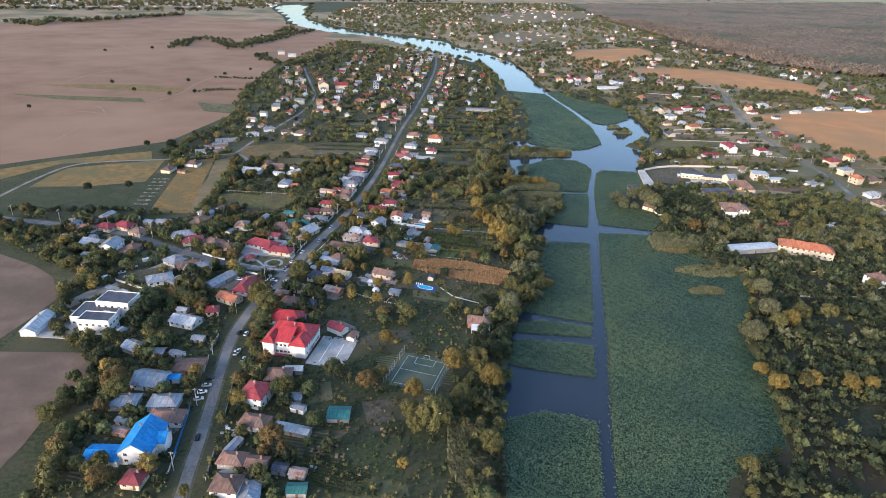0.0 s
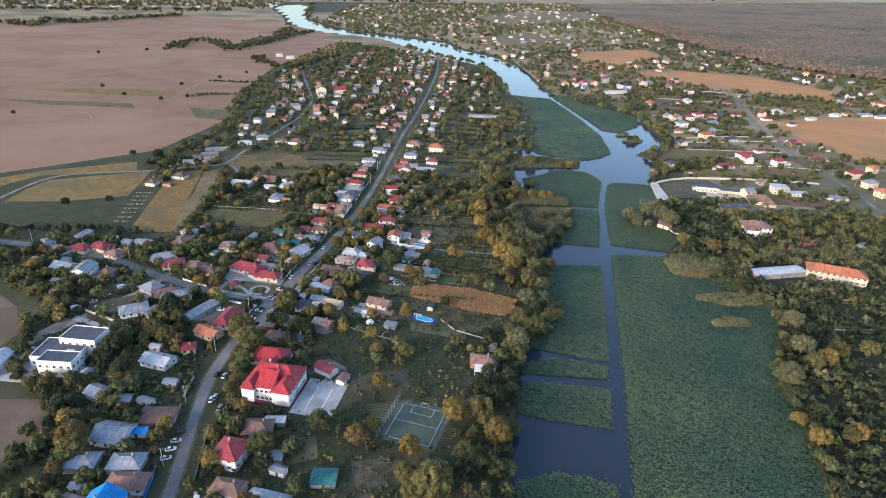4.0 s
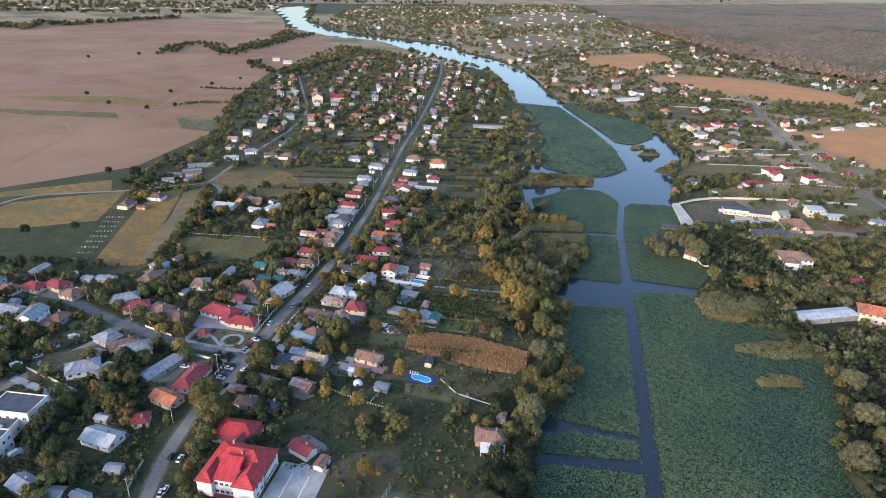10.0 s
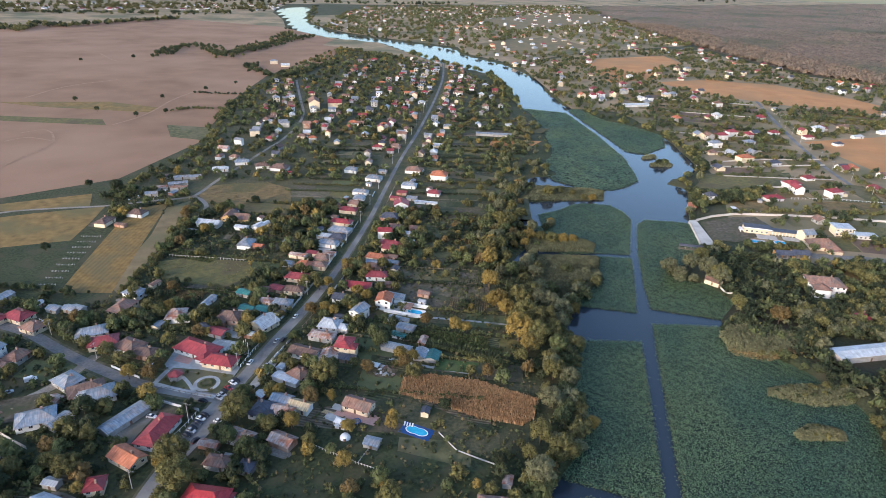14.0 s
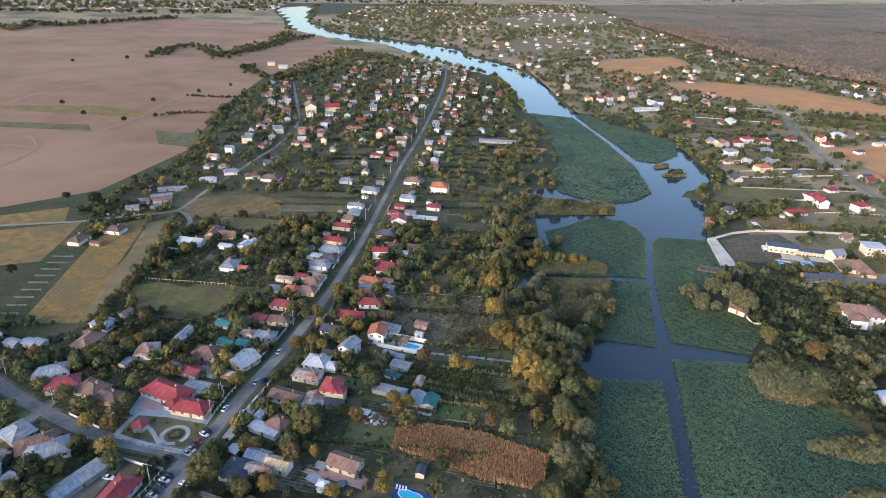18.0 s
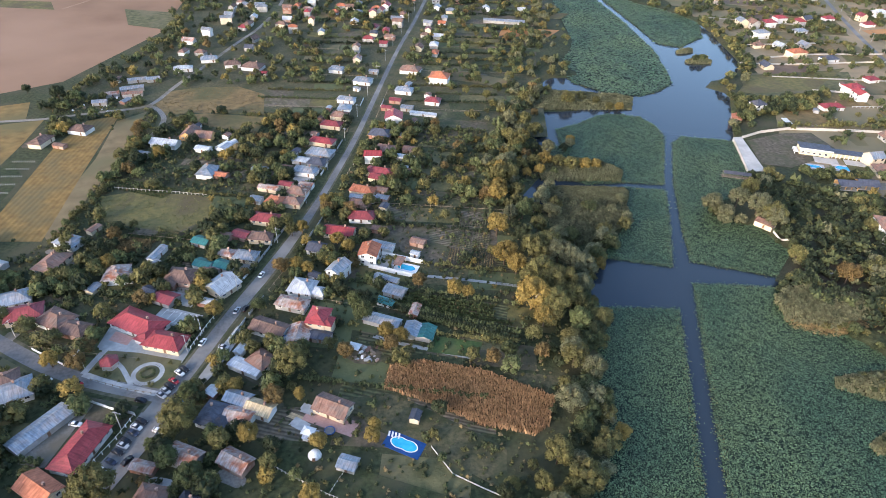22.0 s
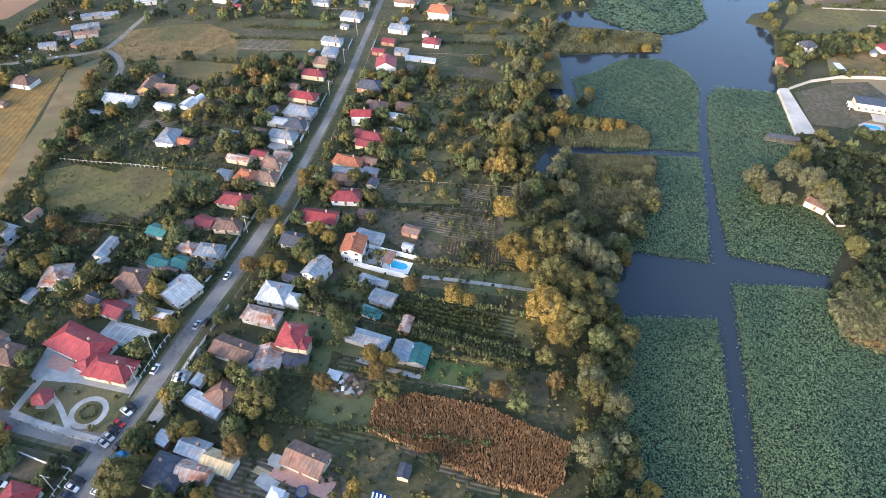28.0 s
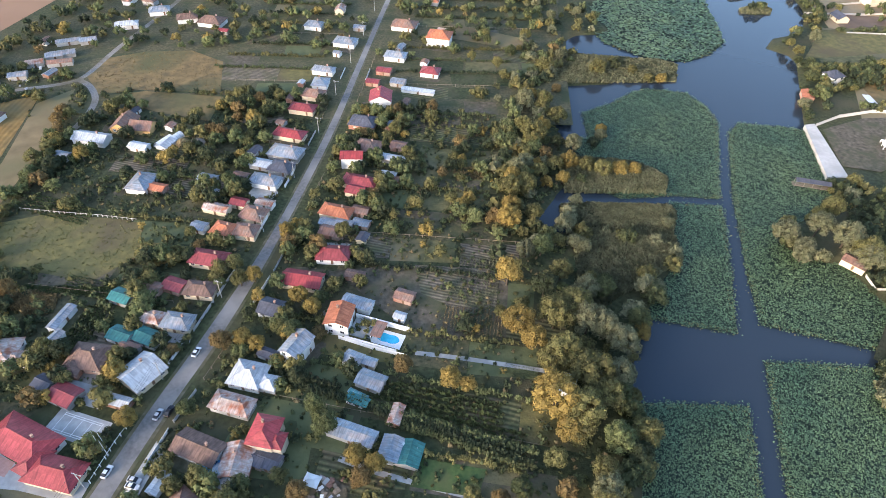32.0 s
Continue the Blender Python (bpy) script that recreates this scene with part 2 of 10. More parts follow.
WALLS = {
    "white": shade("white_render", (0.70, 0.69, 0.66), (0.80, 0.79, 0.77), 0.8, 0.85, 0.1, 0.01, c=(0.62, 0.60, 0.56), wide=0.2, spread=0.06),
    "cream": shade("cream_render", (0.62, 0.52, 0.36), (0.70, 0.60, 0.44), 0.8, 0.85, 0.1, 0.01, c=(0.55, 0.46, 0.33), wide=0.2, spread=0.08),
    "grey": shade("grey_render", (0.32, 0.31, 0.30), (0.42, 0.41, 0.39), 0.8, 0.9, 0.2, 0.01, c=(0.26, 0.25, 0.23), wide=0.25, spread=0.12),
    "brick": shade("bare_brick", (0.28, 0.13, 0.085), (0.36, 0.19, 0.13), 1.5, 0.9, 0.3, 0.01, c=(0.40, 0.30, 0.24), wide=0.25, spread=0.1),
    "ochre": shade("ochre_render", (0.55, 0.33, 0.13), (0.64, 0.42, 0.19), 0.8, 0.85, 0.1, 0.01, spread=0.06),
}
ROOFS = {
    "red": roofing("red_metal_roof", (0.24, 0.042, 0.047), (0.31, 0.055, 0.06), 0.35, 0.45),
    "scarlet": roofing("scarlet_metal_roof", (0.33, 0.034, 0.04), (0.40, 0.045, 0.05), 0.35, 0.42),
    "maroon": roofing("maroon_metal_roof", (0.20, 0.045, 0.05), (0.27, 0.06, 0.065), 0.35, 0.45),
    "orange": roofing("orange_tile_roof", (0.36, 0.125, 0.065), (0.44, 0.165, 0.09), 0.3, 0.75),
    "tile": roofing("weathered_tile_roof", (0.21, 0.12, 0.09), (0.29, 0.165, 0.125), 0.3, 0.9, rust=(0.18, 0.135, 0.115)),
    "brown": roofing("brown_tile_roof", (0.13, 0.085, 0.07), (0.19, 0.12, 0.095), 0.3, 0.8),
    "zinc": roofing("zinc_sheet_roof", (0.21, 0.25, 0.295), (0.315, 0.355, 0.40), 0.6, 0.42, metal=0.35, rust=(0.36, 0.33, 0.32)),
    "rusty": roofing("rusty_sheet_roof", (0.34, 0.24, 0.19), (0.46, 0.42, 0.40), 0.6, 0.6, metal=0.2, rust=(0.30, 0.12, 0.07)),
    "slate": roofing("dark_slate_roof", (0.06, 0.065, 0.085), (0.09, 0.095, 0.12), 0.4, 0.6),
    "blue": roofing("blue_metal_roof", (0.015, 0.20, 0.52), (0.03, 0.27, 0.62), 0.35, 0.4),
    "white": roofing("white_sheet_roof", (0.38, 0.41, 0.44), (0.48, 0.51, 0.54), 0.6, 0.5),
    "green": roofing("green_sheet_roof", (0.03, 0.13, 0.13), (0.05, 0.18, 0.17), 0.5, 0.5),
    "straw": roofing("new_timber_roof", (0.58, 0.44, 0.26), (0.68, 0.54, 0.33), 0.5, 0.8),
}
ROOF_WORDS = {"red": "a red metal", "scarlet": "a bright red metal", "maroon": "a maroon metal", "orange": "an orange tiled", "tile": "a weathered clay tile", "brown": "a brown tiled", "zinc": "a grey zinc sheet",
              "rusty": "a rusty patched sheet", "slate": "a dark slate-grey", "blue": "a bright blue metal", "white": "a pale sheet metal", "green": "a green sheet", "straw": "a pale unfinished timber"}
WALL_WORDS = {"white": "white rendered", "cream": "cream rendered", "grey": "grey weathered", "brick": "bare brick", "ochre": "ochre yellow"}
GLASS = shade("dark_window_glass", (0.02, 0.024, 0.03), (0.035, 0.04, 0.05), 0.5, 0.12)
FRAMEW = shade("white_frame", (0.68, 0.68, 0.67), (0.78, 0.78, 0.77), 2, 0.6)
DOORM = shade("brown_door", (0.11, 0.06, 0.035), (0.17, 0.10, 0.06), 2, 0.6, spread=0.3)
CHIMNEYM = shade("chimney_brick", (0.30, 0.15, 0.10), (0.42, 0.30, 0.24), 3, 0.9, spread=0.2)
STEEL = shade("galvanised_steel", (0.36, 0.37, 0.38), (0.46, 0.47, 0.48), 3, 0.5, metal=0.6)
POLEM = shade("concrete_pole", (0.34, 0.33, 0.31), (0.46, 0.45, 0.43), 1.5, 0.9)
WOODM = shade("grey_timber", (0.18, 0.14, 0.10), (0.27, 0.22, 0.165), 1.5, 0.9)
WHITEP = shade("white_paint", (0.70, 0.70, 0.69), (0.80, 0.80, 0.79), 1.5, 0.7)
POOLW = shade("pool_water", (0.03, 0.36, 0.58), (0.06, 0.46, 0.68), 0.6, 0.08)
BLUEM = shade("blue_tarpaulin", (0.008, 0.045, 0.17), (0.014, 0.065, 0.23), 0.8, 0.5)
COURTG = shade("green_court_surface", (0.055, 0.085, 0.06), (0.08, 0.11, 0.08), 0.4, 0.85, c=(0.10, 0.115, 0.085), wide=0.08)
PAVE = shade("pink_paving", (0.42, 0.24, 0.20), (0.50, 0.31, 0.26), 1.5, 0.85)


# ---- building helpers ----
def mesh_from(name, verts, faces, mats, index=None, smooth=False):
    me = bpy.data.meshes.new(name)
    me.from_pydata([tuple(v) for v in verts], [], [tuple(f) for f in faces])
    for m in (mats if isinstance(mats, (list, tuple)) else [mats]):
        me.materials.append(m)
    if index is not None:
        me.polygons.foreach_set("material_index", index)
    if smooth:
        me.shade_smooth()
    me.update()
    return me


def quick_mesh(name, V, F, mat):
    """One mesh from arrays of vertices (n, 3) and of faces with equal corners (m, k)."""
    me = bpy.data.meshes.new(name)
    V, F = np.ascontiguousarray(V, dtype=np.float32), np.ascontiguousarray(F, dtype=np.int32)
    me.vertices.add(len(V)), me.vertices.foreach_set("co", V.ravel())
    me.loops.add(F.size), me.loops.foreach_set("vertex_index", F.ravel())
    me.polygons.add(len(F)), me.polygons.foreach_set("loop_start", np.arange(0, F.size, F.shape[1], dtype=np.int32))
    me.materials.append(mat)
    me.update(calc_edges=True)
    return me


def part(name, bm, material, parent, label=""):
    """Links a bmesh or a mesh as one mesh object under a thing or a part."""
    if isinstance(bm, bmesh.types.BMesh):
        me = bpy.data.meshes.new(name)
        bm.to_mesh(me), bm.free()
        me.materials.append(material)
    else:
        me = bm
    ob = new(name, me)
    ob.parent = parent
    if label:
        tagged(ob, label)
    return ob


def thing(name, m, label, category, group="", kind=""):
    ob = new(name)
    ob.empty_display_size = 0.5
    ob.matrix_world = m
    return tagged(ob, label, category, group, kind)


def box(bm, x0, y0, z0, x1, y1, z1, bevel=0.0):
    v = [bm.verts.new(p) for p in ((x0, y0, z0), (x1, y0, z0), (x1, y1, z0), (x0, y1, z0), (x0, y0, z1), (x1, y0, z1), (x1, y1, z1), (x0, y1, z1))]
    f = [bm.faces.new([v[i] for i in q]) for q in ((3, 2, 1, 0), (4, 5, 6, 7), (0, 1, 5, 4), (1, 2, 6, 5), (2, 3, 7, 6), (3, 0, 4, 7))]
    if bevel:
        bmesh.ops.bevel(bm, geom=list({e for q in f for e in q.edges}), offset=bevel, segments=1, affect="EDGES")
    return bm


def rod(bm, a, b, r0, r1=None, sides=7):
    a, b = Vector(a), Vector(b)
    q = (b - a).to_track_quat("Z", "Y")
    rings = []
    for p, r in ((a, r0), (b, r0 if r1 is None else r1)):
        rings.append([bm.verts.new(p + q @ Vector((r * math.cos(t), r * math.sin(t), 0))) for t in (2 * math.pi * i / sides for i in range(sides))])
    for i in range(sides):
        j = (i + 1) % sides
        bm.faces.new((rings[0][i], rings[0][j], rings[1][j], rings[1][i]))
    bm.faces.new(rings[0][::-1]), bm.faces.new(rings[1])
    return bm


def inside(px, py, poly):
    """Which of the points lie in the polygon."""
    c = np.zeros(np.shape(px), bool)
    n = len(poly)
    for i in range(n):
        (x0, y0), (x1, y1) = poly[i], poly[(i + 1) % n]
        if y0 != y1:
            c ^= ((y0 > py) != (y1 > py)) & (px < (x1 - x0) * (py - y0) / (y1 - y0) + x0)
    return c


def edge_distance(px, py, line, closed=True):
    """How far the points lie from the line."""
    d = np.full(np.shape(px), 1e9)
    for i in range(len(line) - (0 if closed else 1)):
        (x0, y0), (x1, y1) = line[i], line[(i + 1) % len(line)]
        ex, ey = x1 - x0, y1 - y0
        t = np.clip(((px - x0) * ex + (py - y0) * ey) / (ex * ex + ey * ey + 1e-9), 0, 1)
        d = np.minimum(d, np.hypot(px - x0 - t * ex, py - y0 - t * ey))
    return d


def rounded(line, times=2, closed=True):
    """Corner cutting: the line with its corners softened."""
    for _ in range(times):
        n, out = len(line), []
        for i in range(n if closed else n - 1):
            a, b = Vector(line[i]), Vector(line[(i + 1) % n])
            out += [tuple(a.lerp(b, 0.25)), tuple(a.lerp(b, 0.75))]
        line = out if closed else [line[0]] + out + [line[-1]]
    return line

GARDEN_PATH = [(31.5, 419.6), (44, 417.7), (61.1, 414.3), (78.8, 410.5)]
GARDEN_PATH_LOW = [(8.6, 381.1), (18.8, 376.7), (35.2, 371.7), (47.1, 368.3)]
PARK_WALK = [(-88.5, 370.5), (-83.5, 366.0), (-80.5, 362.0), (-77.0, 356.8)]
PARK_EDGE = [(-96.1, 362.9), (-84.1, 357.9), (-72.9, 354.6), (-66.9, 352.8)]
PARK_SIDE = [(-96.1, 362.9), (-93.9, 372.1), (-90.8, 381.2)]
PARK_RING = [(-73.1, 362.6)]
PARK_GROUND = [(-95.8, 362.2), (-92.9, 382.6), (-62.1, 372.1), (-65.5, 351)]
PARK_PLAZA = [(-96.6, 375.5), (-95.9, 388.3), (-81, 379.7), (-60.9, 375.2), (-62.1, 368.8), (-80, 373.5)]
GAZEBO_AT = [(-88, 367.2)]
PARK_FENCE = [(-92.1, 359.7), (-77.5, 354.7), (-65.8, 352.1)]
YARD_FENCE = [(-89.3, 349.8), (-79.8, 345.9), (-71.1, 343.5)]
STREET_FENCE = [(-71, 343.1), (-73.7, 333.4), (-77.3, 324.9), (-79.4, 317.9)]
COURT_FENCE = [(-60.9, 375.2), (-58, 387.5), (-55.6, 394.8)]
WHITE_WALL_WEST = [(-172.5, 417), (-152.4, 406.5), (-141.3, 401.8), (-129.6, 396.5)]
DOCK = [(238.4, 566), (244.5, 567.2), (238.1, 519.7), (227.5, 519.7)]
QUARRY_WALL = [(243.7, 564.7), (260.5, 573.4), (281.8, 578.8), (300.2, 578.0), (327.5, 576.2), (362.9, 572.1), (399.3, 564.4)]
PIER_ROOF = [(209.6, 517), (225.2, 512.6)]
LOW_PIER = [(83.2, 357), (89.7, 355.3)]
VILLA_WALL = [(4.9, 426.3), (16.9, 421.4), (28.6, 417.7)]
POOL_AT = [(22, 426)]
VILLAGE_EDGE = [(-125.9, 169.7), (-133.6, 215.3), (-134.6, 250.6), (-139.9, 266.9), (-168, 285.5), (-182.8, 324.4), (-182.7, 345.2), (-221.5, 372.8), (-258.1, 403.8), (-286.1, 428.5), (-279.9, 444.8), (-246.4, 439.5), (-180.1, 440), (-157, 429.2), (-138.2, 463.7), (-146.1, 574.8), (-197.3, 552.5), (-217.6, 626.1), (-177.1, 743), (-199, 958.1), (-182.4, 1256.5), (-120.8, 1583), (12.6, 1469.3), (123, 1284.3), (168, 1106.7), (161.4, 950.9), (114.4, 565.3), (97.9, 334.4), (53.4, 229.7), (42.1, 190.3), (39.7, 162.1)]
EAST_THICKET = [(231.5, 518.3), (191.2, 414.4), (216.1, 384), (232, 348.5), (194.8, 274.2), (180.1, 229.8), (161.5, 185.5), (128.2, 171.6), (121.4, 158.3), (207.8, 154.4), (287.6, 266.3), (402.1, 403.9), (354.4, 426), (283.8, 431.5), (263.4, 496.3)]
EAST_VILLAGE = [(228.6, 981), (286.9, 963.7), (319.3, 826.1), (287, 653.2), (241, 542.8), (268.5, 496.4), (293.9, 449.6), (382.6, 426.1), (536.9, 524.7), (972.2, 1116.3), (799.4, 1336.3), (754.6, 1744.6), (436.7, 1612.5), (226.9, 1368.4)]
FAR_VILLAGE = [(-212.4, 1951.2), (-189.8, 2535.9), (-123.7, 2982.6), (927.8, 3514.3), (806.9, 2266.1), (786.2, 1821), (436.7, 1612.5), (260.1, 1419.7), (158.1, 1672.8), (15.2, 1774.1)]
FAR_WEST_VILLAGE = [(-1262.2, 2287.5), (-451.2, 2606.6), (-458.2, 2931.4), (-1074, 2716.5), (-1395.3, 2537.3)]
WALL_A = [(339.2, 650.8), (356.6, 648.3), (369.3, 647.1)]
WALL_B = [(307.2, 712.0), (347.6, 710.3), (449.1, 721.0)]
WALL_C = [(338.2, 727.4), (389.1, 738.1), (456.2, 741.6)]
WALL_D = [(335.2, 760.8), (376.2, 767.5), (420.0, 772.0)]
SCRAP_AT = [(5, 370.6)]

WEST_SHORE = [(36.8, 149.6), (40.9, 168.6), (39.8, 192.6), (49.8, 214.7), (51.4, 232.4), (57.9, 254.7), (63.9, 280.5), (70.2, 297.9), (82.4, 310.3), (93, 330.8), (94, 353.7), (99.2, 377.4), (104.5, 396.9), (104, 411.5), (106.6, 419.1), (115.6, 433.4), (123.3, 445), (136.8, 463.4), (141.1, 476.9), (95.5, 483.6), (81.2, 485.2), (96.4, 509.6), (116.3, 536.2), (110.1, 547.4), (105.9, 564), (109.7, 598.9), (118.9, 610.6), (144, 612.3), (153.2, 622.6), (185, 615.5), (192.7, 639.8), (146.3, 644.9), (126, 649), (131.8, 676.6), (155.9, 678.9), (164.6, 686.1), (152.5, 712.1), (177.2, 762.3), (179.9, 813.1), (190.2, 941)]
WEST_SHORE_FAR = [(177.7, 996.1), (180.7, 1151.6), (172.9, 1275.6), (128.1, 1340.4), (84.9, 1402.9), (39.2, 1523.1), (-28.8, 1699.1), (-133.3, 1755.4), (-225.2, 1851.4), (-294.8, 1985.1), (-343.9, 2238.9), (-427.2, 2523.9), (-457, 2774.2)]
EAST_SHORE_FAR = [(-336.5, 2909.7), (-306, 2459.1), (-260.7, 2156.2), (-204.2, 2032.7), (-144.4, 1907.5), (-61.5, 1818.8), (44, 1717), (140.8, 1637), (145.7, 1534.5), (209.6, 1416.7), (234.8, 1341.8), (253.3, 1194.4), (241.7, 1110.7), (246.2, 1018.5)]
EAST_SHORE = [(242.3, 1010.2), (261.5, 995.1), (272.8, 919.1), (299.3, 893.8), (319.4, 857.1), (324.9, 822.5), (318.1, 770.2), (314.5, 729.8), (307.2, 707.8), (292.1, 683.9), (269.6, 675.6), (258.5, 661), (272.5, 648), (259.7, 616.3), (241.7, 572.2), (237.9, 562.1), (228.8, 522.4), (220.6, 498.1), (196.3, 488.1), (183.9, 480.1), (187.4, 471.2), (195, 464.4), (206, 462.6), (208.6, 449.9), (211.2, 442.4), (209.8, 428.4), (206.2, 418.4), (192.6, 413.7), (182.6, 391.8), (192.4, 382.8), (208.8, 379.5), (221.6, 346.1), (221.9, 329.1), (199.2, 289.1), (188.5, 277.5), (183.7, 258.6), (185.7, 248.6), (177, 228.3), (168.4, 206.6), (161.2, 186), (139.5, 183.7), (130.7, 173.5), (118.4, 145.6)]
REED_BANK_A = [(96.3, 501.4), (144.5, 500), (146.9, 495.3), (142.3, 484.8), (96.3, 488)]
REED_BANK_B = [(101.3, 537.6), (138.1, 533.9), (151, 521.1), (146.1, 509.4), (100.5, 510.8)]
REED_BANK_C = [(186.2, 355.9), (206.7, 359.3), (226.3, 354.9), (229.9, 348.7), (217.7, 343.1), (200.8, 342.8), (184.4, 351.3)]
REED_BANK_D = [(180.9, 325.2), (192.7, 330.9), (203.6, 326.4), (201.7, 320.1), (181.7, 321.2)]
ISLET_A = [(265.5, 722.8), (276.5, 727.2), (289.6, 723.5), (284.8, 715.5), (264.4, 715.8)]
ISLET_B = [(266.8, 748.6), (283.6, 756.9), (280.4, 745.7), (265.2, 741.4)]
PAD_EAST = [(153.1, 414.9), (172, 413.9), (194.4, 410.7), (226.4, 387.5), (260.9, 335.4), (212.1, 222.3), (166.8, 157.8), (77.7, 147.3), (83.6, 166.3), (91.5, 196.6), (113.7, 273.1), (131.1, 337.1)]
PAD_LOWER = [(105.3, 399.5), (140.3, 397.5), (124, 337.1), (110.8, 289.7), (96.3, 293.6), (77.4, 302), (66.9, 306.7), (86, 353.2)]
PAD_STRIP = [(60.7, 288.5), (65.4, 288.9), (83.4, 292.7), (109, 285.6), (105.2, 275), (80.2, 278.3), (64.1, 281.5)]
PAD_SQUARE = [(62.6, 273.3), (74.6, 273.5), (104.3, 266.9), (96.7, 240), (80.8, 244.1), (61.3, 250.2), (56.4, 254.2)]
PAD_NEAR = [(28.4, 187.9), (50.4, 211.5), (66.2, 216.2), (80.3, 212.3), (87.8, 208), (82.6, 185.7), (71.9, 147.5), (37.7, 149.2), (35.8, 177.2)]
PAD_MID = [(113.2, 436.3), (124, 433.5), (148.3, 427.5), (156.4, 453.2), (166.7, 487.1), (169.6, 500.3), (148.1, 503.6), (120.7, 487.4), (103.7, 476.7), (117.3, 447.7)]
PAD_UPPER = [(92.9, 528.6), (125.4, 506.1), (149.6, 508.5), (170.9, 505.9), (184.1, 543), (194.3, 572.2), (192.7, 589.9), (187.2, 602.3), (170.5, 606.6), (156.6, 603.9), (142.1, 591.1), (122.5, 580.2), (120.9, 558.1)]
PAD_NORTH_EAST = [(158.9, 431.6), (162.9, 453.2), (169.1, 476.2), (178.4, 510.9), (196.2, 561.2), (204.5, 570.6), (229.2, 566.9), (238.2, 563.1), (236, 515.1), (234.1, 479.3), (224.3, 434.7), (198.7, 417.9), (179.7, 424.6)]
PAD_FAR_WEST = [(218.4, 651.7), (234.2, 668.8), (238.8, 692.6), (245.7, 746.3), (245.5, 780.4), (244.5, 836.1), (241.1, 892.9), (235.7, 958.6), (172.8, 984.6), (152, 843.6), (143.7, 707.2), (154.8, 665.8), (177.8, 643.7), (200.4, 640.6)]
PAD_FAR_EAST = [(242.6, 968.6), (265.5, 1010.7), (290.2, 918.9), (323.9, 843.9), (308.2, 792.2), (273.9, 758.8), (256.4, 769.2), (253.1, 823), (248.1, 893.5)]
MAIN_STREET = [(-72.1, 147.8), (-74.4, 175), (-75.8, 213.2), (-79.6, 264.3), (-79, 290.6), (-65.7, 347), (-61, 355.3), (-49.6, 396.2), (-39.7, 424.5), (-28.4, 464.6), (-19.9, 504.3), (-9.6, 557.9), (-0.5, 621.2), (16.4, 737.8), (34, 829.2), (65, 1035.7), (87.4, 1214.4), (98.4, 1397.4)]
SIDE_STREET = [(-61.8, 350.9), (-81.1, 355.7), (-105.2, 363.3), (-132, 378.6), (-152.3, 391.6), (-172.3, 406.7), (-202.9, 418.6), (-232.8, 426.7), (-276.4, 438.2)]
FIELD_LANE = [(-305.2, 423.3), (-300.9, 484.1), (-295.7, 524.6), (-288.3, 558.1), (-273.9, 573.9), (-234.2, 581.8), (-209.7, 585.4), (-183.6, 596.6), (-155.1, 605), (-148.8, 613), (-144.5, 644.7), (-132.5, 692.7), (-123.5, 738.9), (-108.3, 797.4), (-101.9, 898.3), (-124.9, 1014.7), (-150.7, 1155.8)]
LANE_LOOP = [(-152.1, 610), (-143, 603.2), (-135.7, 591.1), (-133.6, 581.9), (-133.7, 569.7), (-136, 554.2)]
EAST_ROAD = [(561.2, 1069), (486.9, 857.2), (442.8, 711.1), (429.9, 625.6), (422.3, 547.5), (408.1, 498.7), (401.3, 438.1), (402.7, 373.7)]
BACK_LANE = [(-130.9, 385.3), (-137.9, 361.6), (-151.2, 347.1), (-157.7, 334.2), (-168.4, 318.9), (-174.8, 306.6)]
FIELD_PLOUGHED_WEST = [(-364.1, 550.8), (-284.8, 607.1), (-225.4, 651.7), (-193.2, 771.4), (-211.5, 980.1), (-196.6, 1361.4), (-146.1, 1731.9), (-318.1, 2010.2), (-693.5, 2172.4), (-924.7, 1811.5), (-1158.5, 1466.9), (-470.1, 547.5)]
FIELD_CUT = [(-310.7, 1313.9), (-305.9, 1453.8), (-206.1, 1688.7), (-128.5, 1513.2), (-197.5, 1216.9), (-259.5, 1221.2)]
FIELD_STUBBLE = [(-336.8, 551.6), (-299.2, 582.1), (-230.6, 613.3), (-219.6, 583.1), (-293.7, 569.8), (-322.1, 523.9)]
FIELD_STUBBLE_SOUTH = [(-290, 506), (-288, 534), (-282, 557), (-252, 570), (-209, 585), (-206, 552), (-205, 521), (-246, 508)]
FIELD_MEADOW = [(-293.7, 456), (-288.1, 500.3), (-241.7, 514), (-206.7, 532.9), (-186.2, 509.5), (-184.1, 451.3), (-239.7, 468.6), (-271.3, 428.6)]
FIELD_CORN_STUBBLE = [(-178, 448), (-181, 482), (-186, 548), (-182, 584), (-165, 593), (-158, 525), (-149, 448)]
FIELD_TAN = [(-155.3, 458.7), (-156.6, 531.9), (-163.3, 583.6), (-149.4, 599.7), (-143.1, 542.1), (-143.7, 482.8), (-143.6, 445)]
FIELD_GREEN_STRIP = [(-504.4, 879.2), (-378.7, 868.4), (-327.5, 865.7), (-312.2, 837.7), (-426.6, 849)]
FIELD_YELLOW_STRIP = [(-494.8, 947.5), (-361.1, 962.9), (-289.2, 934.8), (-288.3, 905.1), (-423.8, 924.6)]
FIELD_BROWN_SOUTH = [(-258.7, 385.7), (-215.6, 360.7), (-189, 338.1), (-182.8, 317.9), (-185.8, 299.8), (-191.1, 278.2), (-211.5, 268.8)]
FIELD_BROWN_NEAR = [(-200.7, 267.6), (-140.3, 264.5), (-136.9, 244.2), (-141.1, 224.6), (-141.6, 200.8), (-143.5, 189), (-158.5, 181.3)]
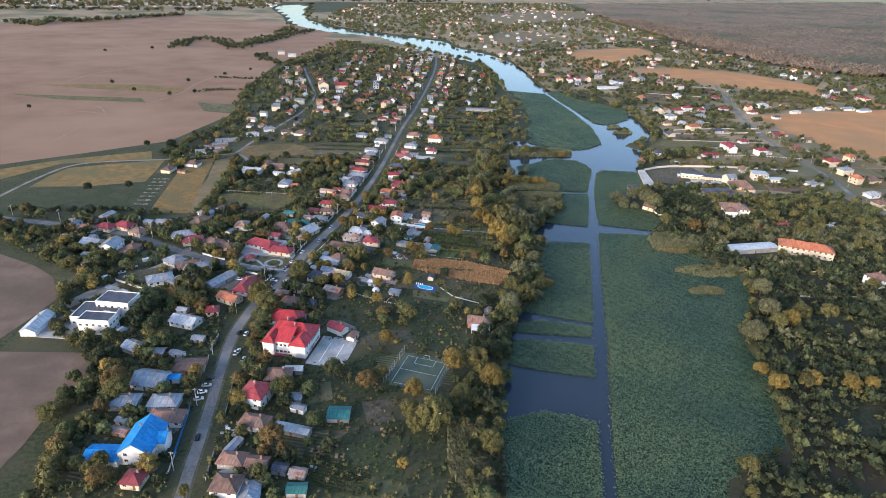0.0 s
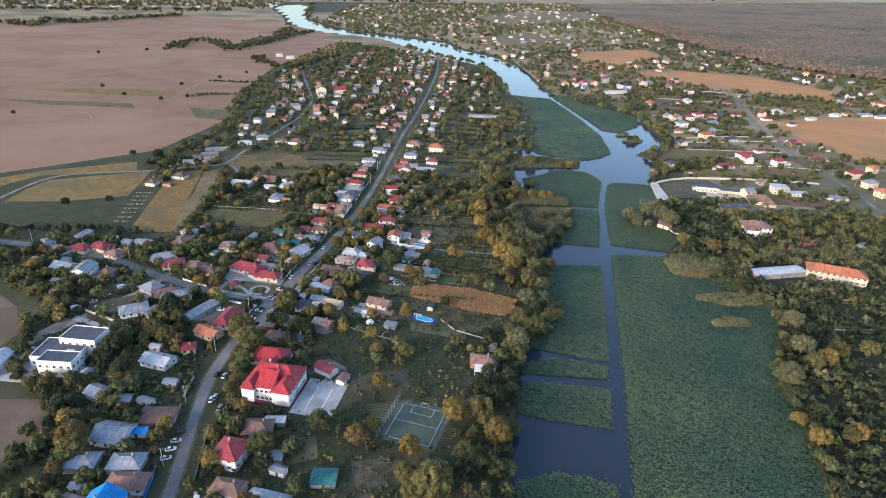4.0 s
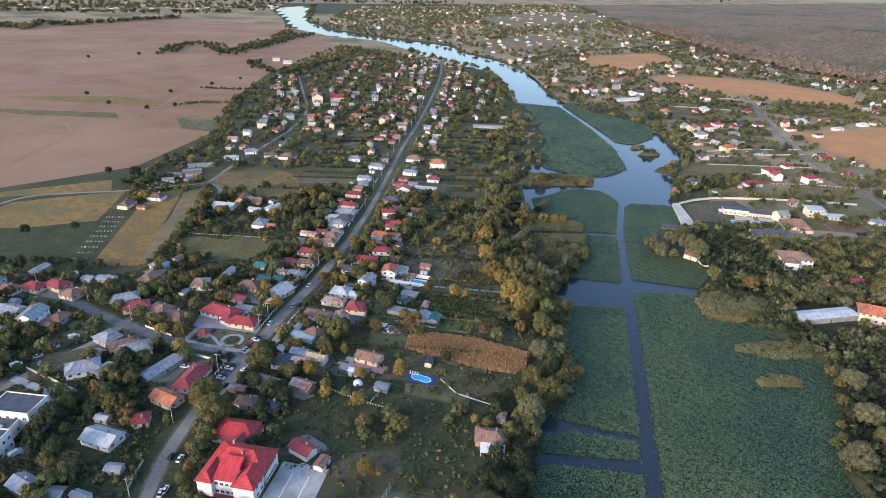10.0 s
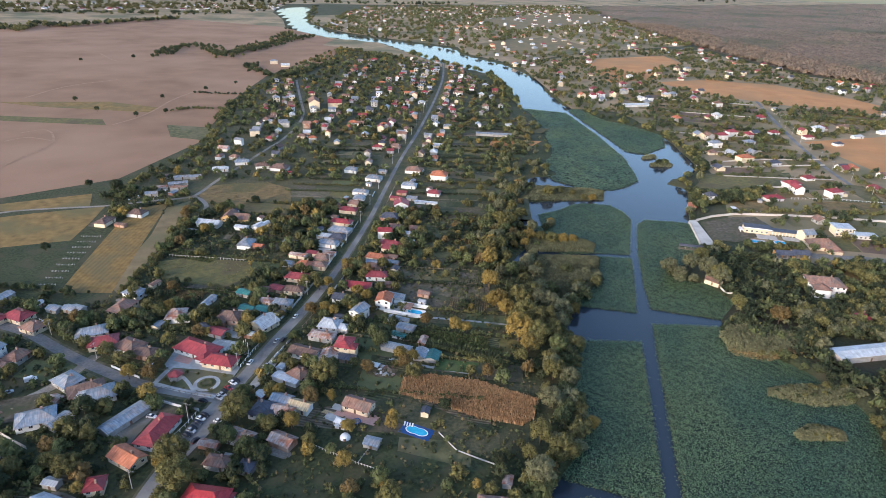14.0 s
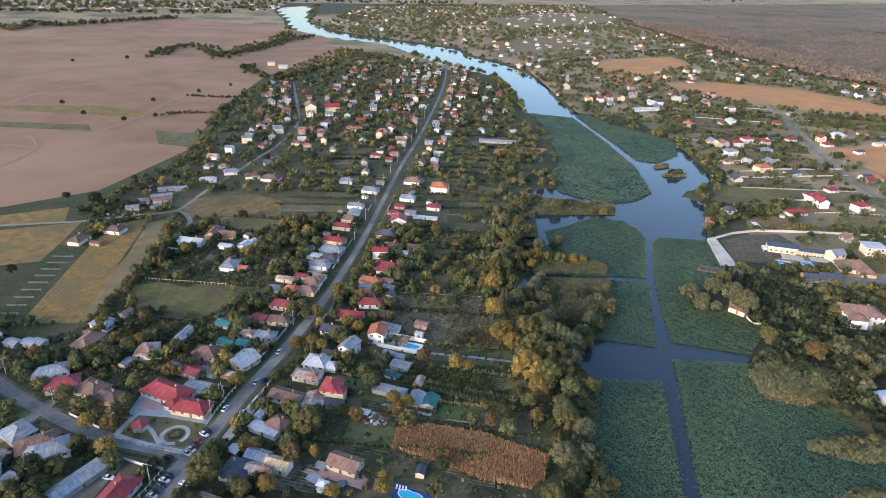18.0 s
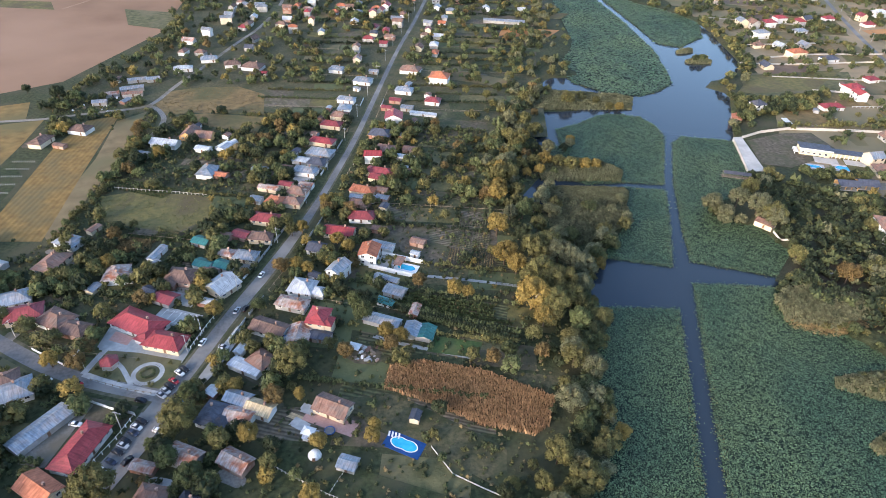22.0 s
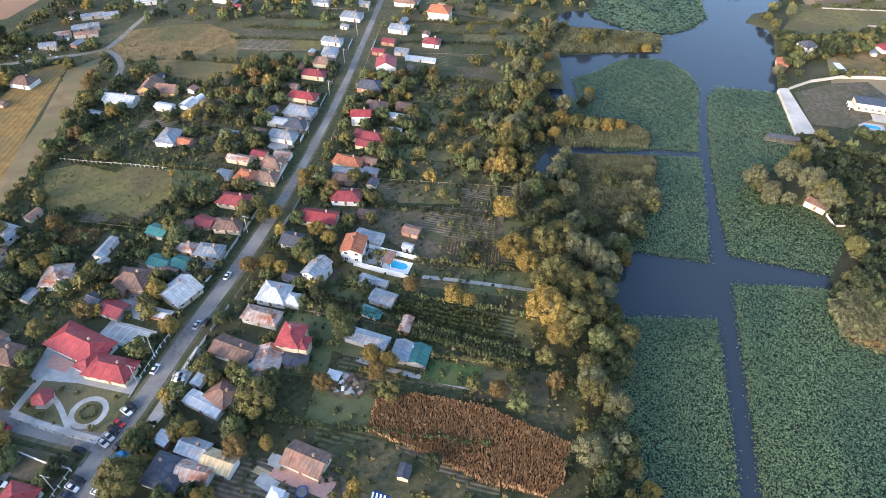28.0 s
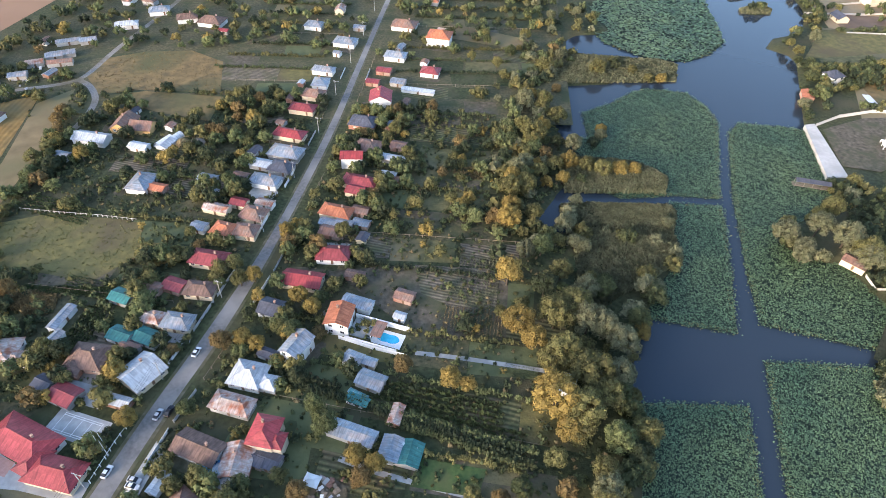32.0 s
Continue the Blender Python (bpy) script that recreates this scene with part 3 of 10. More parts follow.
FIELD_LOT_A = [(-151.1, 617.1), (-145.1, 635.7), (-125.2, 644.1), (-99.4, 646.2), (-78.2, 632.1), (-72.1, 596.1), (-114.6, 598.6), (-135.1, 593.5)]
FIELD_LOT_B = [(-133.2, 592.3), (-111.3, 597.4), (-69.7, 591.9), (-71.6, 567.5), (-99.1, 575.5)]
FIELD_LOT_C = [(-137.9, 488.9), (-120.1, 495), (-81.2, 488.6), (-75.5, 469.8), (-89.5, 454.6), (-126.5, 464)]
FIELD_ORANGE_EAST = [(484, 818), (599, 847), (810, 895), (898, 870), (572, 526), (527, 610), (494, 653), (490, 730)]
FIELD_ORANGE_NORTH = [(460, 1218), (551, 1252), (676, 1220), (730, 1118), (748, 1047), (691, 990), (581, 1039), (496, 1119)]
FIELD_ORANGE_FAR = [(435.2, 1502.1), (618.7, 1592.7), (607.8, 1454.8), (458.2, 1323), (388.9, 1379.2)]
FIELD_RIVERSIDE = [(209.2, 1738.3), (441.5, 1967.5), (480.3, 1722), (284, 1557.3), (219.7, 1589)]
FIELD_FAR_STRIP = [(290.9, 2447.4), (667.7, 2899.1), (1015.5, 2872.3), (654.7, 2375.7), (326.1, 2117.6)]
FIELD_EAST_PLOT = [(293.2, 677.5), (395.8, 695.4), (382.2, 662.3), (281.2, 630.5)]
QUARRY = [(245.8, 561.3), (273.9, 572.5), (296, 574), (300, 545), (256.2, 523.7), (239.5, 528.5)]
FIELD_EAST_B = [(385.6, 1414.8), (499.9, 1535.8), (543.4, 1424.4), (491.9, 1265.8), (373.4, 1198.3)]
FIELD_EAST_C = [(573.4, 1278.1), (655, 1138.6), (610.2, 1074.7), (517.8, 1121.5)]
FIELD_EAST_D = [(305, 690.6), (448.3, 655.8), (429.4, 604.4), (352.3, 622.5), (279.4, 626.1)]
FIELD_EAST_E = [(363.3, 1163.7), (482.8, 1087.9), (443.3, 1003.7), (347.8, 1044.5)]
FIELD_EAST_F = [(632.3, 1077.2), (780.8, 952.1), (739.2, 897.2), (620.1, 937.4)]
PARKING = [(-69.4, 344.5), (-58.9, 342.1), (-63.9, 326.4), (-68.5, 314.1), (-78.5, 317.5), (-73.7, 328.6)]
FRONT_APRON = [(-46.1, 387.9), (-42.4, 385.8), (-48.3, 363.4), (-52.4, 355.2), (-55.7, 355.3)]
FIELD_CORN = [(15.4, 364.3), (28.1, 366.7), (49.5, 361.4), (75.4, 347.4), (70.6, 334.8), (64.7, 330.9), (46.7, 335.9), (30.6, 345.4), (13.4, 353.2)]
FIELD_BARE = [(0.9, 349.2), (17.7, 351), (54.8, 326.5), (52.7, 310), (26.7, 327.4), (9, 336)]
FIELD_STRIP_PATCH = [(0.2, 459.6), (24.1, 462.5), (68.3, 458.9), (63.3, 425.2), (32.6, 425.8)]
FOREST = [(814.3, 2070.5), (790, 1752.6), (814.8, 1363.6), (888.1, 1221.2), (1073, 1127.9), (2201.9, 2346.3), (4016.2, 5226.7), (2203.8, 4159.6), (899.7, 3405.5), (802.7, 2377.4)]


# ---- ground, water, fields, roads ----
WATER_Z = -2.0
BASIN = WEST_SHORE + WEST_SHORE_FAR + EAST_SHORE_FAR + EAST_SHORE
BANKS = [REED_BANK_A, REED_BANK_B, REED_BANK_C, REED_BANK_D, ISLET_A, ISLET_B]
BASIN_SOFT = rounded(BASIN, 1)


def water_depth(px, py):
    """Metres to the shore: negative on the water, positive on land."""
    d = edge_distance(px, py, BASIN_SOFT)
    d = np.where(inside(px, py, BASIN_SOFT), -d, d)
    for b in BANKS:
        soft = rounded(b, 1)
        e = edge_distance(px, py, soft)
        d = np.where(inside(px, py, soft), np.maximum(d, e), np.where(d < 0, np.maximum(d, -e), d))
    return d


def land_height(px, py):
    d = water_depth(px, py)
    low = (np.abs(d) < 60) & (inside(px, py, [(90, 430), (200, 430), (200, 660), (90, 660)]))
    h = np.clip(WATER_Z + 0.45 * d, WATER_Z - 0.8, 0)
    return np.where(low, np.minimum(h, -1.55), h)


def steps(core, lo, hi, first, grow):
    out, s = list(core), first
    while out[-1] < hi:
        s *= grow
        out.append(out[-1] + s)
    s = first
    while out[0] > lo:
        s *= grow
        out.insert(0, out[0] - s)
    return np.array(out)


gx = steps(np.arange(0, 330, 4.0), -6000, 7000, 5, 1.07)
gy = steps(np.arange(140, 700, 4.0), -400, 7000, 5, 1.03)
X, Y = np.meshgrid(gx, gy)
H = land_height(X.ravel(), Y.ravel())
nx, ny = len(gx), len(gy)
idx = np.arange(nx * ny).reshape(ny, nx)
quads = np.stack([idx[:-1, :-1], idx[:-1, 1:], idx[1:, 1:], idx[1:, :-1]], -1).reshape(-1, 4)
ground = new("ground", quick_mesh("ground", np.c_[X.ravel(), Y.ravel(), H], quads, GRASS))
ground.data.shade_smooth()
tagged(ground, "dull green and brown rough grassland around the village", "ground", kind="structure")


def sheet(name, line, z, mat, label, category, soft=1, kind="structure"):
    bm = bmesh.new()
    pts = rounded(line, soft) if soft else line
    f = bm.faces.new([bm.verts.new((x, y, z)) for x, y in pts])
    if f.normal.z < 0:
        f.normal_flip()
    bmesh.ops.triangulate(bm, faces=[f])
    for q in bm.faces:
        q.normal_update()
        if q.normal.z < 0:
            q.normal_flip()
    me = bpy.data.meshes.new(name)
    bm.to_mesh(me), bm.free()
    me.materials.append(mat)
    return tagged(new(name, me), label, category, kind=kind)


water = sheet("water", BASIN, WATER_Z, WATER, "still dark water of a river with open channels", "water", 0)

FIELD_LIFT = 0.0
FAR_COUNTRY = [(-5800, 1500), (-1500, 1500), (-500, 1950), (-580, 2600), (-580, 2960), (-250, 3080), (900, 3540), (2200, 4250), (4100, 5400), (6500, 6800), (-5800, 6800)]
for line, mat, z, label in (  # each field its own sheet
    ([(a, b) for a, b in VILLAGE_EDGE if b > 560], DRYGRASS, 0.002, "dry grassy ground between the far village houses"),
    ([(-700, 2150), (-310, 1700), (-230, 1663), (-121, 1586), (0, 1480), (100, 1320), (120, 1335), (78, 1398), (32, 1520), (-36, 1694), (-139, 1750), (-232, 1846), (-302, 1982), (-352, 2236), (-435, 2522), (-465, 2772), (-700, 2800)], COUNTRY, 0.002, "dry country on the far river bank"),
    ([(-300, 2440), (-256, 2160), (-200, 2040), (-140, 1915), (-55, 1828), (50, 1727), (148, 1645), (155, 1540), (220, 1425), (245, 1345), (262, 1200), (400, 1300), (300, 1560), (200, 1800), (0, 1950), (-150, 2150), (-200, 2500)], COUNTRY, 0.002, "dry country on the far river bank"),
    (FAR_COUNTRY, COUNTRY, 0.015, "hazy dry country reaching to the horizon"), (FIELD_PLOUGHED_WEST, PLOUGHED, 0.04, "wide ploughed pinkish-brown field"),
    (FIELD_CUT, PLOUGHED, 0.05, "reddish-brown cut field beside the houses"), (FIELD_STUBBLE, STUBBLE, 0.08, "yellow stubble strip along the ploughed field"),
    (FIELD_STUBBLE_SOUTH, STUBBLE, 0.06, "yellow stubble field beside the lane"), (FIELD_MEADOW, DARKGRASS, 0.05, "dull green meadow with scattered trees"),
    (FIELD_CORN_STUBBLE, CORN_ROWS, 0.06, "golden maize stubble in straight rows"), (FIELD_TAN, TAN, 0.05, "bare tan field beside the maize stubble"),
    (FIELD_GREEN_STRIP, OLIVE, 0.09, "narrow green crop strip"), (FIELD_YELLOW_STRIP, STUBBLE, 0.09, "narrow yellow stubble strip"),
    (FIELD_BROWN_SOUTH, SOIL, 0.05, "dark brown tilled field"), (FIELD_BROWN_NEAR, SOIL, 0.05, "brown tilled field beside the gardens"),
    (FIELD_LOT_A, OCHRE, 0.06, "dry ochre grass paddock beside the lane"), (FIELD_LOT_B, OCHRE, 0.07, "yellow dry grass plot behind the barn"),
    (FIELD_LOT_C, OLIVE, 0.05, "mown dull green paddock"), (FIELD_ORANGE_EAST, ORANGE, 0.05, "large orange-brown field beside the road"),
    (FIELD_ORANGE_NORTH, ORANGE, 0.05, "long orange-brown field"), (FIELD_ORANGE_FAR, ORANGE, 0.05, "far dry orange field"),
    (FIELD_RIVERSIDE, TAN, 0.05, "tan field above the river"), (FIELD_FAR_STRIP, TAN, 0.05, "far tan field strip"),
    (FIELD_EAST_PLOT, MEADOW, 0.05, "green plot by the water"), (QUARRY, BARE, 0.36, "bare dark earth yard"), (FIELD_CORN, BARE, 0.05, "bare soil under the dry maize"),
    (FIELD_BARE, DRYGRASS, 0.04, "bare worn garden soil with thin grass"), (FIELD_STRIP_PATCH, BARE, 0.04, "dug garden beds"),
    ([(a + (20 if a < 330 else 0), b) for a, b in EAST_VILLAGE], COUNTRY, 0.0, "dry ochre country across the river"), ([(a + (30 if b < 2000 and a < 300 else 0), b + (40 if b < 2000 and a < 300 else 0)) for a, b in FAR_VILLAGE], COUNTRY, 0.0, "dry ochre country of the far village"), (FAR_WEST_VILLAGE, COUNTRY, 0.02, "dry far country"),
    (FIELD_EAST_B, ORANGE, 0.04, "dry orange field above the river"), (FIELD_EAST_C, ORANGE, 0.04, "tan field behind the houses"), (FIELD_EAST_D, MEADOW, 0.04, "dull green field by the road"), (FIELD_EAST_E, STUBBLE, 0.04, "yellow field strip"), (FIELD_EAST_F, ORANGE, 0.04, "long dry field before the wood"), (PARKING, ASPHALT, 0.13, "grey asphalt parking strip"), (FRONT_APRON, CONCRETE, 0.12, "pale concrete apron beside the street"),
    ([(-312.6, 1377), (-291.4, 1484.7), (-230, 1663), (-121.7, 1586), (-118, 1377), (-147, 1255), (-200, 1235)], PLOUGHED, 0.055, "reddish-brown field on the slope above the river"),
    (FOREST, FOREST_FLOOR, 0.03, "brown floor of a wide wood"),
):
    FIELD_LIFT += 0.0035
    sheet("field", line, z + FIELD_LIFT, mat, label, "field", 0)


def ribbon(name, line, width, z, mat, label, category, soft=2, kind="structure"):
    pts = [Vector(p) for p in rounded(line, soft, False)]
    V, F = [], []
    for i, p in enumerate(pts):
        d = (pts[min(i + 1, len(pts) - 1)] - pts[max(i - 1, 0)]).normalized()
        s = Vector((-d.y, d.x)) * (width(p.y) if callable(width) else width) / 2
        V += [(*(p + s), z), (*(p - s), z)]
        if i:
            F.append((2 * i - 2, 2 * i - 1, 2 * i + 1, 2 * i))
    me = mesh_from(name, V, F, mat)
    return tagged(new(name, me), label, category, kind=kind)


ribbon("pavement", MAIN_STREET, lambda y: 6.4 + 1.6 * min(1, max(0, (y - 260) / 60)) - 2.2 * min(1, max(0, (y - 430) / 60)) - 0.9 * min(1, max(0, (y - 540) / 120)), 0.08, VERGE, "gravel verge along the village street", "pavement")
ribbon("road", MAIN_STREET, lambda y: 4.4 + 1.3 * min(1, max(0, (y - 260) / 60)) - 2.0 * min(1, max(0, (y - 430) / 60)) - 0.5 * min(1, max(0, (y - 540) / 120)), 0.14, ASPHALT, "worn grey asphalt village street", "road")
ribbon("pavement", SIDE_STREET, 8.6, 0.085, VERGE, "gravel verge along the side street", "pavement")
ribbon("road", SIDE_STREET, 5.8, 0.145, ASPHALT, "worn grey asphalt side street", "road")
ribbon("road", FIELD_LANE, 3.2, 0.12, GRAVEL, "pale gravel field lane", "road")
ribbon("road", LANE_LOOP, 3.4, 0.125, GRAVEL, "gravel loop down to the farm", "road")
ribbon("road", EAST_ROAD, 4.6, 0.12, ASPHALT, "straight grey asphalt road between fields", "road")
ribbon("road", BACK_LANE, 5.0, 0.12, GRAVEL, "gravel back lane between yards", "road")
ROADS = [(MAIN_STREET, 6.5), (SIDE_STREET, 5.5), (FIELD_LANE, 3.5), (LANE_LOOP, 3), (EAST_ROAD, 4.5), (BACK_LANE, 3.5)]

# ---- lotus ----
rng = np.random.default_rng(7)
PADS = [PAD_EAST, PAD_LOWER, PAD_STRIP, PAD_SQUARE, PAD_NEAR, PAD_MID, PAD_UPPER, PAD_NORTH_EAST, PAD_FAR_WEST, PAD_FAR_EAST]


def leaves_in(pad, per_m2, r, hi):
    """Round tilted leaves over a pad: vertices and six-cornered faces."""
    lo, top = np.min(pad, 0), np.max(pad, 0)
    n = int((top[0] - lo[0]) * (top[1] - lo[1]) * per_m2)
    x, y = rng.uniform(lo[0] - 2, top[0] + 2, n), rng.uniform(lo[1] - 2, top[1] + 2, n)
    d = edge_distance(x, y, pad)
    d = np.where(inside(x, y, pad), d, -d)
    keep = (d + rng.normal(0, 0.8, n) > 0) & (water_depth(x, y) < 0.5)
    x, y = x[keep], y[keep]
    n = len(x)
    rad = r * rng.uniform(0.6, 1.25, n)
    z = WATER_Z + 0.3 + hi * rng.random(n) + 0.25 * np.sin(x * 0.9) * np.cos(y * 0.8)
    tilt, turn = rng.uniform(0, 0.5, n), rng.uniform(0, 2 * np.pi, n)
    a = np.arange(5) * np.pi * 0.4
    ux, uy = np.cos(a)[None] * rad[:, None], np.sin(a)[None] * rad[:, None]
    V = np.stack([x[:, None] + ux * np.cos(turn)[:, None] - uy * np.sin(turn)[:, None], y[:, None] + ux * np.sin(turn)[:, None] + uy * np.cos(turn)[:, None],
                  z[:, None] + ux * np.sin(tilt)[:, None]], -1).reshape(-1, 3)
    return V, np.arange(n * 5).reshape(n, 5)


for pad in PADS:
    soft = pad
    near = np.mean([q[1] for q in pad])
    # flat dark sheet that paints in the shade under the leaves
    bed = sheet("lotus_bed", pad, WATER_Z + 0.12, LOTUS_SHADE, "dark sheet painting the shade under the lotus leaves", "lotus bed", 0, "stuff")
    many, size, tall = (6.8, 0.265, 0.7) if near < 420 else (5.2, 0.31, 0.75) if near < 600 else (1.1, 0.8, 0.9)
    tagged(new("lotus_leaves", quick_mesh("lotus_leaves", *leaves_in(soft, many, size, tall), LOTUS)), "dense blue-green lotus leaves standing over the water", "lotus", kind="stuff")
    ring = [p for p in soft]
    V, F = leaves_in(soft, many * 0.35, size * 0.8, 0.3)
    c = V.reshape(-1, 5, 3).mean(1)
    edge = edge_distance(c[:, 0], c[:, 1], ring) < 2.2
    if edge.any():
        V = V.reshape(-1, 5, 3)[edge].reshape(-1, 3)
        tagged(new("lotus_leaves", quick_mesh("lotus_leaves", V, np.arange(len(V)).reshape(-1, 5), LOTUS_DRY)), "yellowing lotus leaves at the edge of the open water", "lotus", kind="stuff")


# ---- trees ----
def crown_arrays(seed, lobes, leaves, size, spread=1.0, tall=1.0, droop=0.0):
    """Three-cornered leaf clumps of a crown of unit height: lobes over a dome, each with a solid heart and loose leaves round it."""
    g = np.random.default_rng(seed)
    u = (np.arange(lobes) + 0.5) / lobes
    a = 2.39996 * np.arange(lobes) + g.uniform(0, 6.28) + g.uniform(-0.3, 0.3, lobes)
    zz = 1.0 - 1.55 * u                                    # from the top of the dome to below its widest ring
    rr = np.sqrt(np.maximum(0.05, 1 - zz ** 2))
    out = g.uniform(0.78, 1.12, lobes)
    cen = np.c_[0.29 * spread * rr * out * np.cos(a), 0.29 * spread * rr * out * np.sin(a), 0.56 + 0.29 * zz * out]
    rad = (0.62 / math.sqrt(lobes) + 0.01) * g.uniform(0.75, 1.2, lobes) * spread ** 0.4
    pick = g.choice(lobes, leaves, p=rad ** 2 / (rad ** 2).sum())
    mid = np.array([0, 0, 0.5])
    d = g.normal(size=(leaves, 3))
    away = cen[pick] - mid
    away /= np.linalg.norm(away, axis=1)[:, None] + 1e-6
    d /= np.linalg.norm(d, axis=1)[:, None]
    d += away * 0.55 + np.array([0, 0, 0.2])
    d /= np.linalg.norm(d, axis=1)[:, None]
    c = cen[pick] + d * rad[pick, None] * g.uniform(0.82, 1.14, (leaves, 1))
    n = d + g.normal(0, 0.5, (leaves, 3))
    n /= np.linalg.norm(n, axis=1)[:, None]
    t1 = np.cross(n, g.normal(size=(leaves, 3)))
    t1 /= np.linalg.norm(t1, axis=1)[:, None]
    t2 = np.cross(n, t1)
    s = size * g.uniform(0.65, 1.35, (leaves, 1))
    V = np.stack([c + t1 * s, c + (-0.5 * t1 + 0.87 * t2) * s, c + (-0.5 * t1 - 0.87 * t2) * s], 1)
    six = np.array([(1, 0, 0), (0, 1, 0), (-1, 0, 0), (0, -1, 0), (0, 0, 1), (0, 0, -1)], float)
    eight = six[np.array([(0, 1, 4), (1, 2, 4), (2, 3, 4), (3, 0, 4), (1, 0, 5), (2, 1, 5), (3, 2, 5), (0, 3, 5)])]
    hearts = []
    for k in range(lobes):
        w = g.uniform(0, 1.5)
        turn = np.array([(math.cos(w), -math.sin(w), 0), (math.sin(w), math.cos(w), 0), (0, 0, 1)])
        hearts.append(cen[k] + (eight * g.uniform(0.85, 1.1, 3)) @ turn.T * rad[k] * 0.98)
    V = np.concatenate([V, np.concatenate(hearts)])
    V[..., 2] -= droop * (0.4 + 0.6 * g.random((len(V), 1))) * np.maximum(0, np.hypot(V[..., 0], V[..., 1]) - 0.15)
    V[..., 2] = 0.05 + V[..., 2] * tall
    return V.reshape(-1, 3)


SPECIES = {
    # lobes, leaf clumps, clump size, spread, droop
    "round": (17, 1900, 0.027, 1.0, 0.0), "broad": (22, 2200, 0.025, 1.22, 0.0), "tall": (16, 1700, 0.024, 0.62, 0.0),
    "willow": (22, 2300, 0.025, 1.15, 0.4), "small": (9, 900, 0.04, 1.05, 0.0),
}
CROWNS = {(k, v): crown_arrays(31 * i + v, *a[:4], 1.0, a[4]) for i, (k, a) in enumerate(SPECIES.items()) for v in range(4)}
LIGHT_CROWNS = [crown_arrays(500 + v, 9, 340, 0.054, 1.1) for v in range(6)]
MID_CROWNS = [crown_arrays(800 + v, 7, 200, 0.064, 1.15) for v in range(5)]
TINY_CROWNS = [crown_arrays(700 + v, 4, 26, 0.13, 1.25) for v in range(4)]
TUFT_CROWNS = [crown_arrays(900 + v, 1, 9, 0.34, 1.3) for v in range(4)]
FAR_CROWNS = [crown_arrays(600 + v, 6, 52, 0.092, 1.15) for v in range(4)]


def trunk_mesh(seed, spread):
    g = random.Random(seed)
    bm = bmesh.new()
    rod(bm, (0, 0, -0.02), (0.01, 0.01, 0.38), 0.032, 0.02, 6)
    rod(bm, (0.01, 0.01, 0.36), (g.uniform(-0.03, 0.03), 0, 0.74), 0.02, 0.006, 5)
    for i in range(5):
        a = 1.26 * i + g.uniform(-0.3, 0.3)
        rod(bm, (0.01, 0.01, 0.3 + 0.05 * i), (0.26 * spread * math.cos(a), 0.26 * spread * math.sin(a), 0.52 + 0.06 * i), 0.013, 0.004, 4)
    me = bpy.data.meshes.new("trunk")
    bm.to_mesh(me), bm.free()
    me.materials.append(BARK)
    return me


TRUNKS = {k: trunk_mesh(i, a[3]) for i, (k, a) in enumerate(SPECIES.items())}
_crown_meshes = {}
TREE_WORDS = {"green": "leafy green", "dark": "dark green dense", "olive": "olive-green early autumn", "yellow": "yellow autumn", "rust": "rust-brown autumn", "willow": "grey-green"}
FORM_WORDS = {"round": "round garden tree", "broad": "broad-crowned tree", "tall": "slender upright tree", "willow": "willow with hanging branches", "small": "small fruit tree"}
PLACED = []                                     # x, y, radius of everything that stands, so that nothing grows into it


def tree(x, y, height, form="round", leaf="green", variant=0, z=None, where="among the gardens"):
    height *= 0.95 if height < 8 else 0.84
    key = (form, variant % 4, leaf)
    if key not in _crown_meshes:
        V = CROWNS[form, variant % 4]
        _crown_meshes[key] = quick_mesh("crown", V, np.arange(len(V)).reshape(-1, 3), LEAF[leaf])
    if z is None:
        z = float(land_height(np.array([x]), np.array([y]))[0])
    t = thing("willow_tree" if form == "willow" else "tree", pose(x, y, z, 0, 0, (x * 37 + y * 91) % 360) @ Matrix.Diagonal((height, height, height, 1)),
              f"{TREE_WORDS[leaf]} {FORM_WORDS[form]} {where}", "tree", "village trees")
    part("trunk", TRUNKS[form], None, t)
    part("crown", _crown_meshes[key], None, t)
    PLACED.append((x, y, height * 0.3))
    return t


def thicket(name, xs, ys, heights, leaf, crowns, label, category, zs=None, squash=1.0):
    """Many trees or bushes that nobody could count, as one mesh."""
    if not len(xs):
        return
    zs = land_height(np.array(xs), np.array(ys)) if zs is None else zs
    out = []
    for i, (x, y, hh, z) in enumerate(zip(xs, ys, heights, zs)):
        V = crowns[i % len(crowns)]
        a = (i * 2.399) % 6.283
        ca, sa = math.cos(a), math.sin(a)
        out.append(np.c_[x + hh * (V[:, 0] * ca - V[:, 1] * sa), y + hh * (V[:, 0] * sa + V[:, 1] * ca), z + hh * squash * (V[:, 2] - 0.12)])
    V = np.concatenate(out)
    return tagged(new(name, quick_mesh(name, V, np.arange(len(V)).reshape(-1, 3), LEAF[leaf] if isinstance(leaf, str) else leaf)), label, category, kind="stuff")


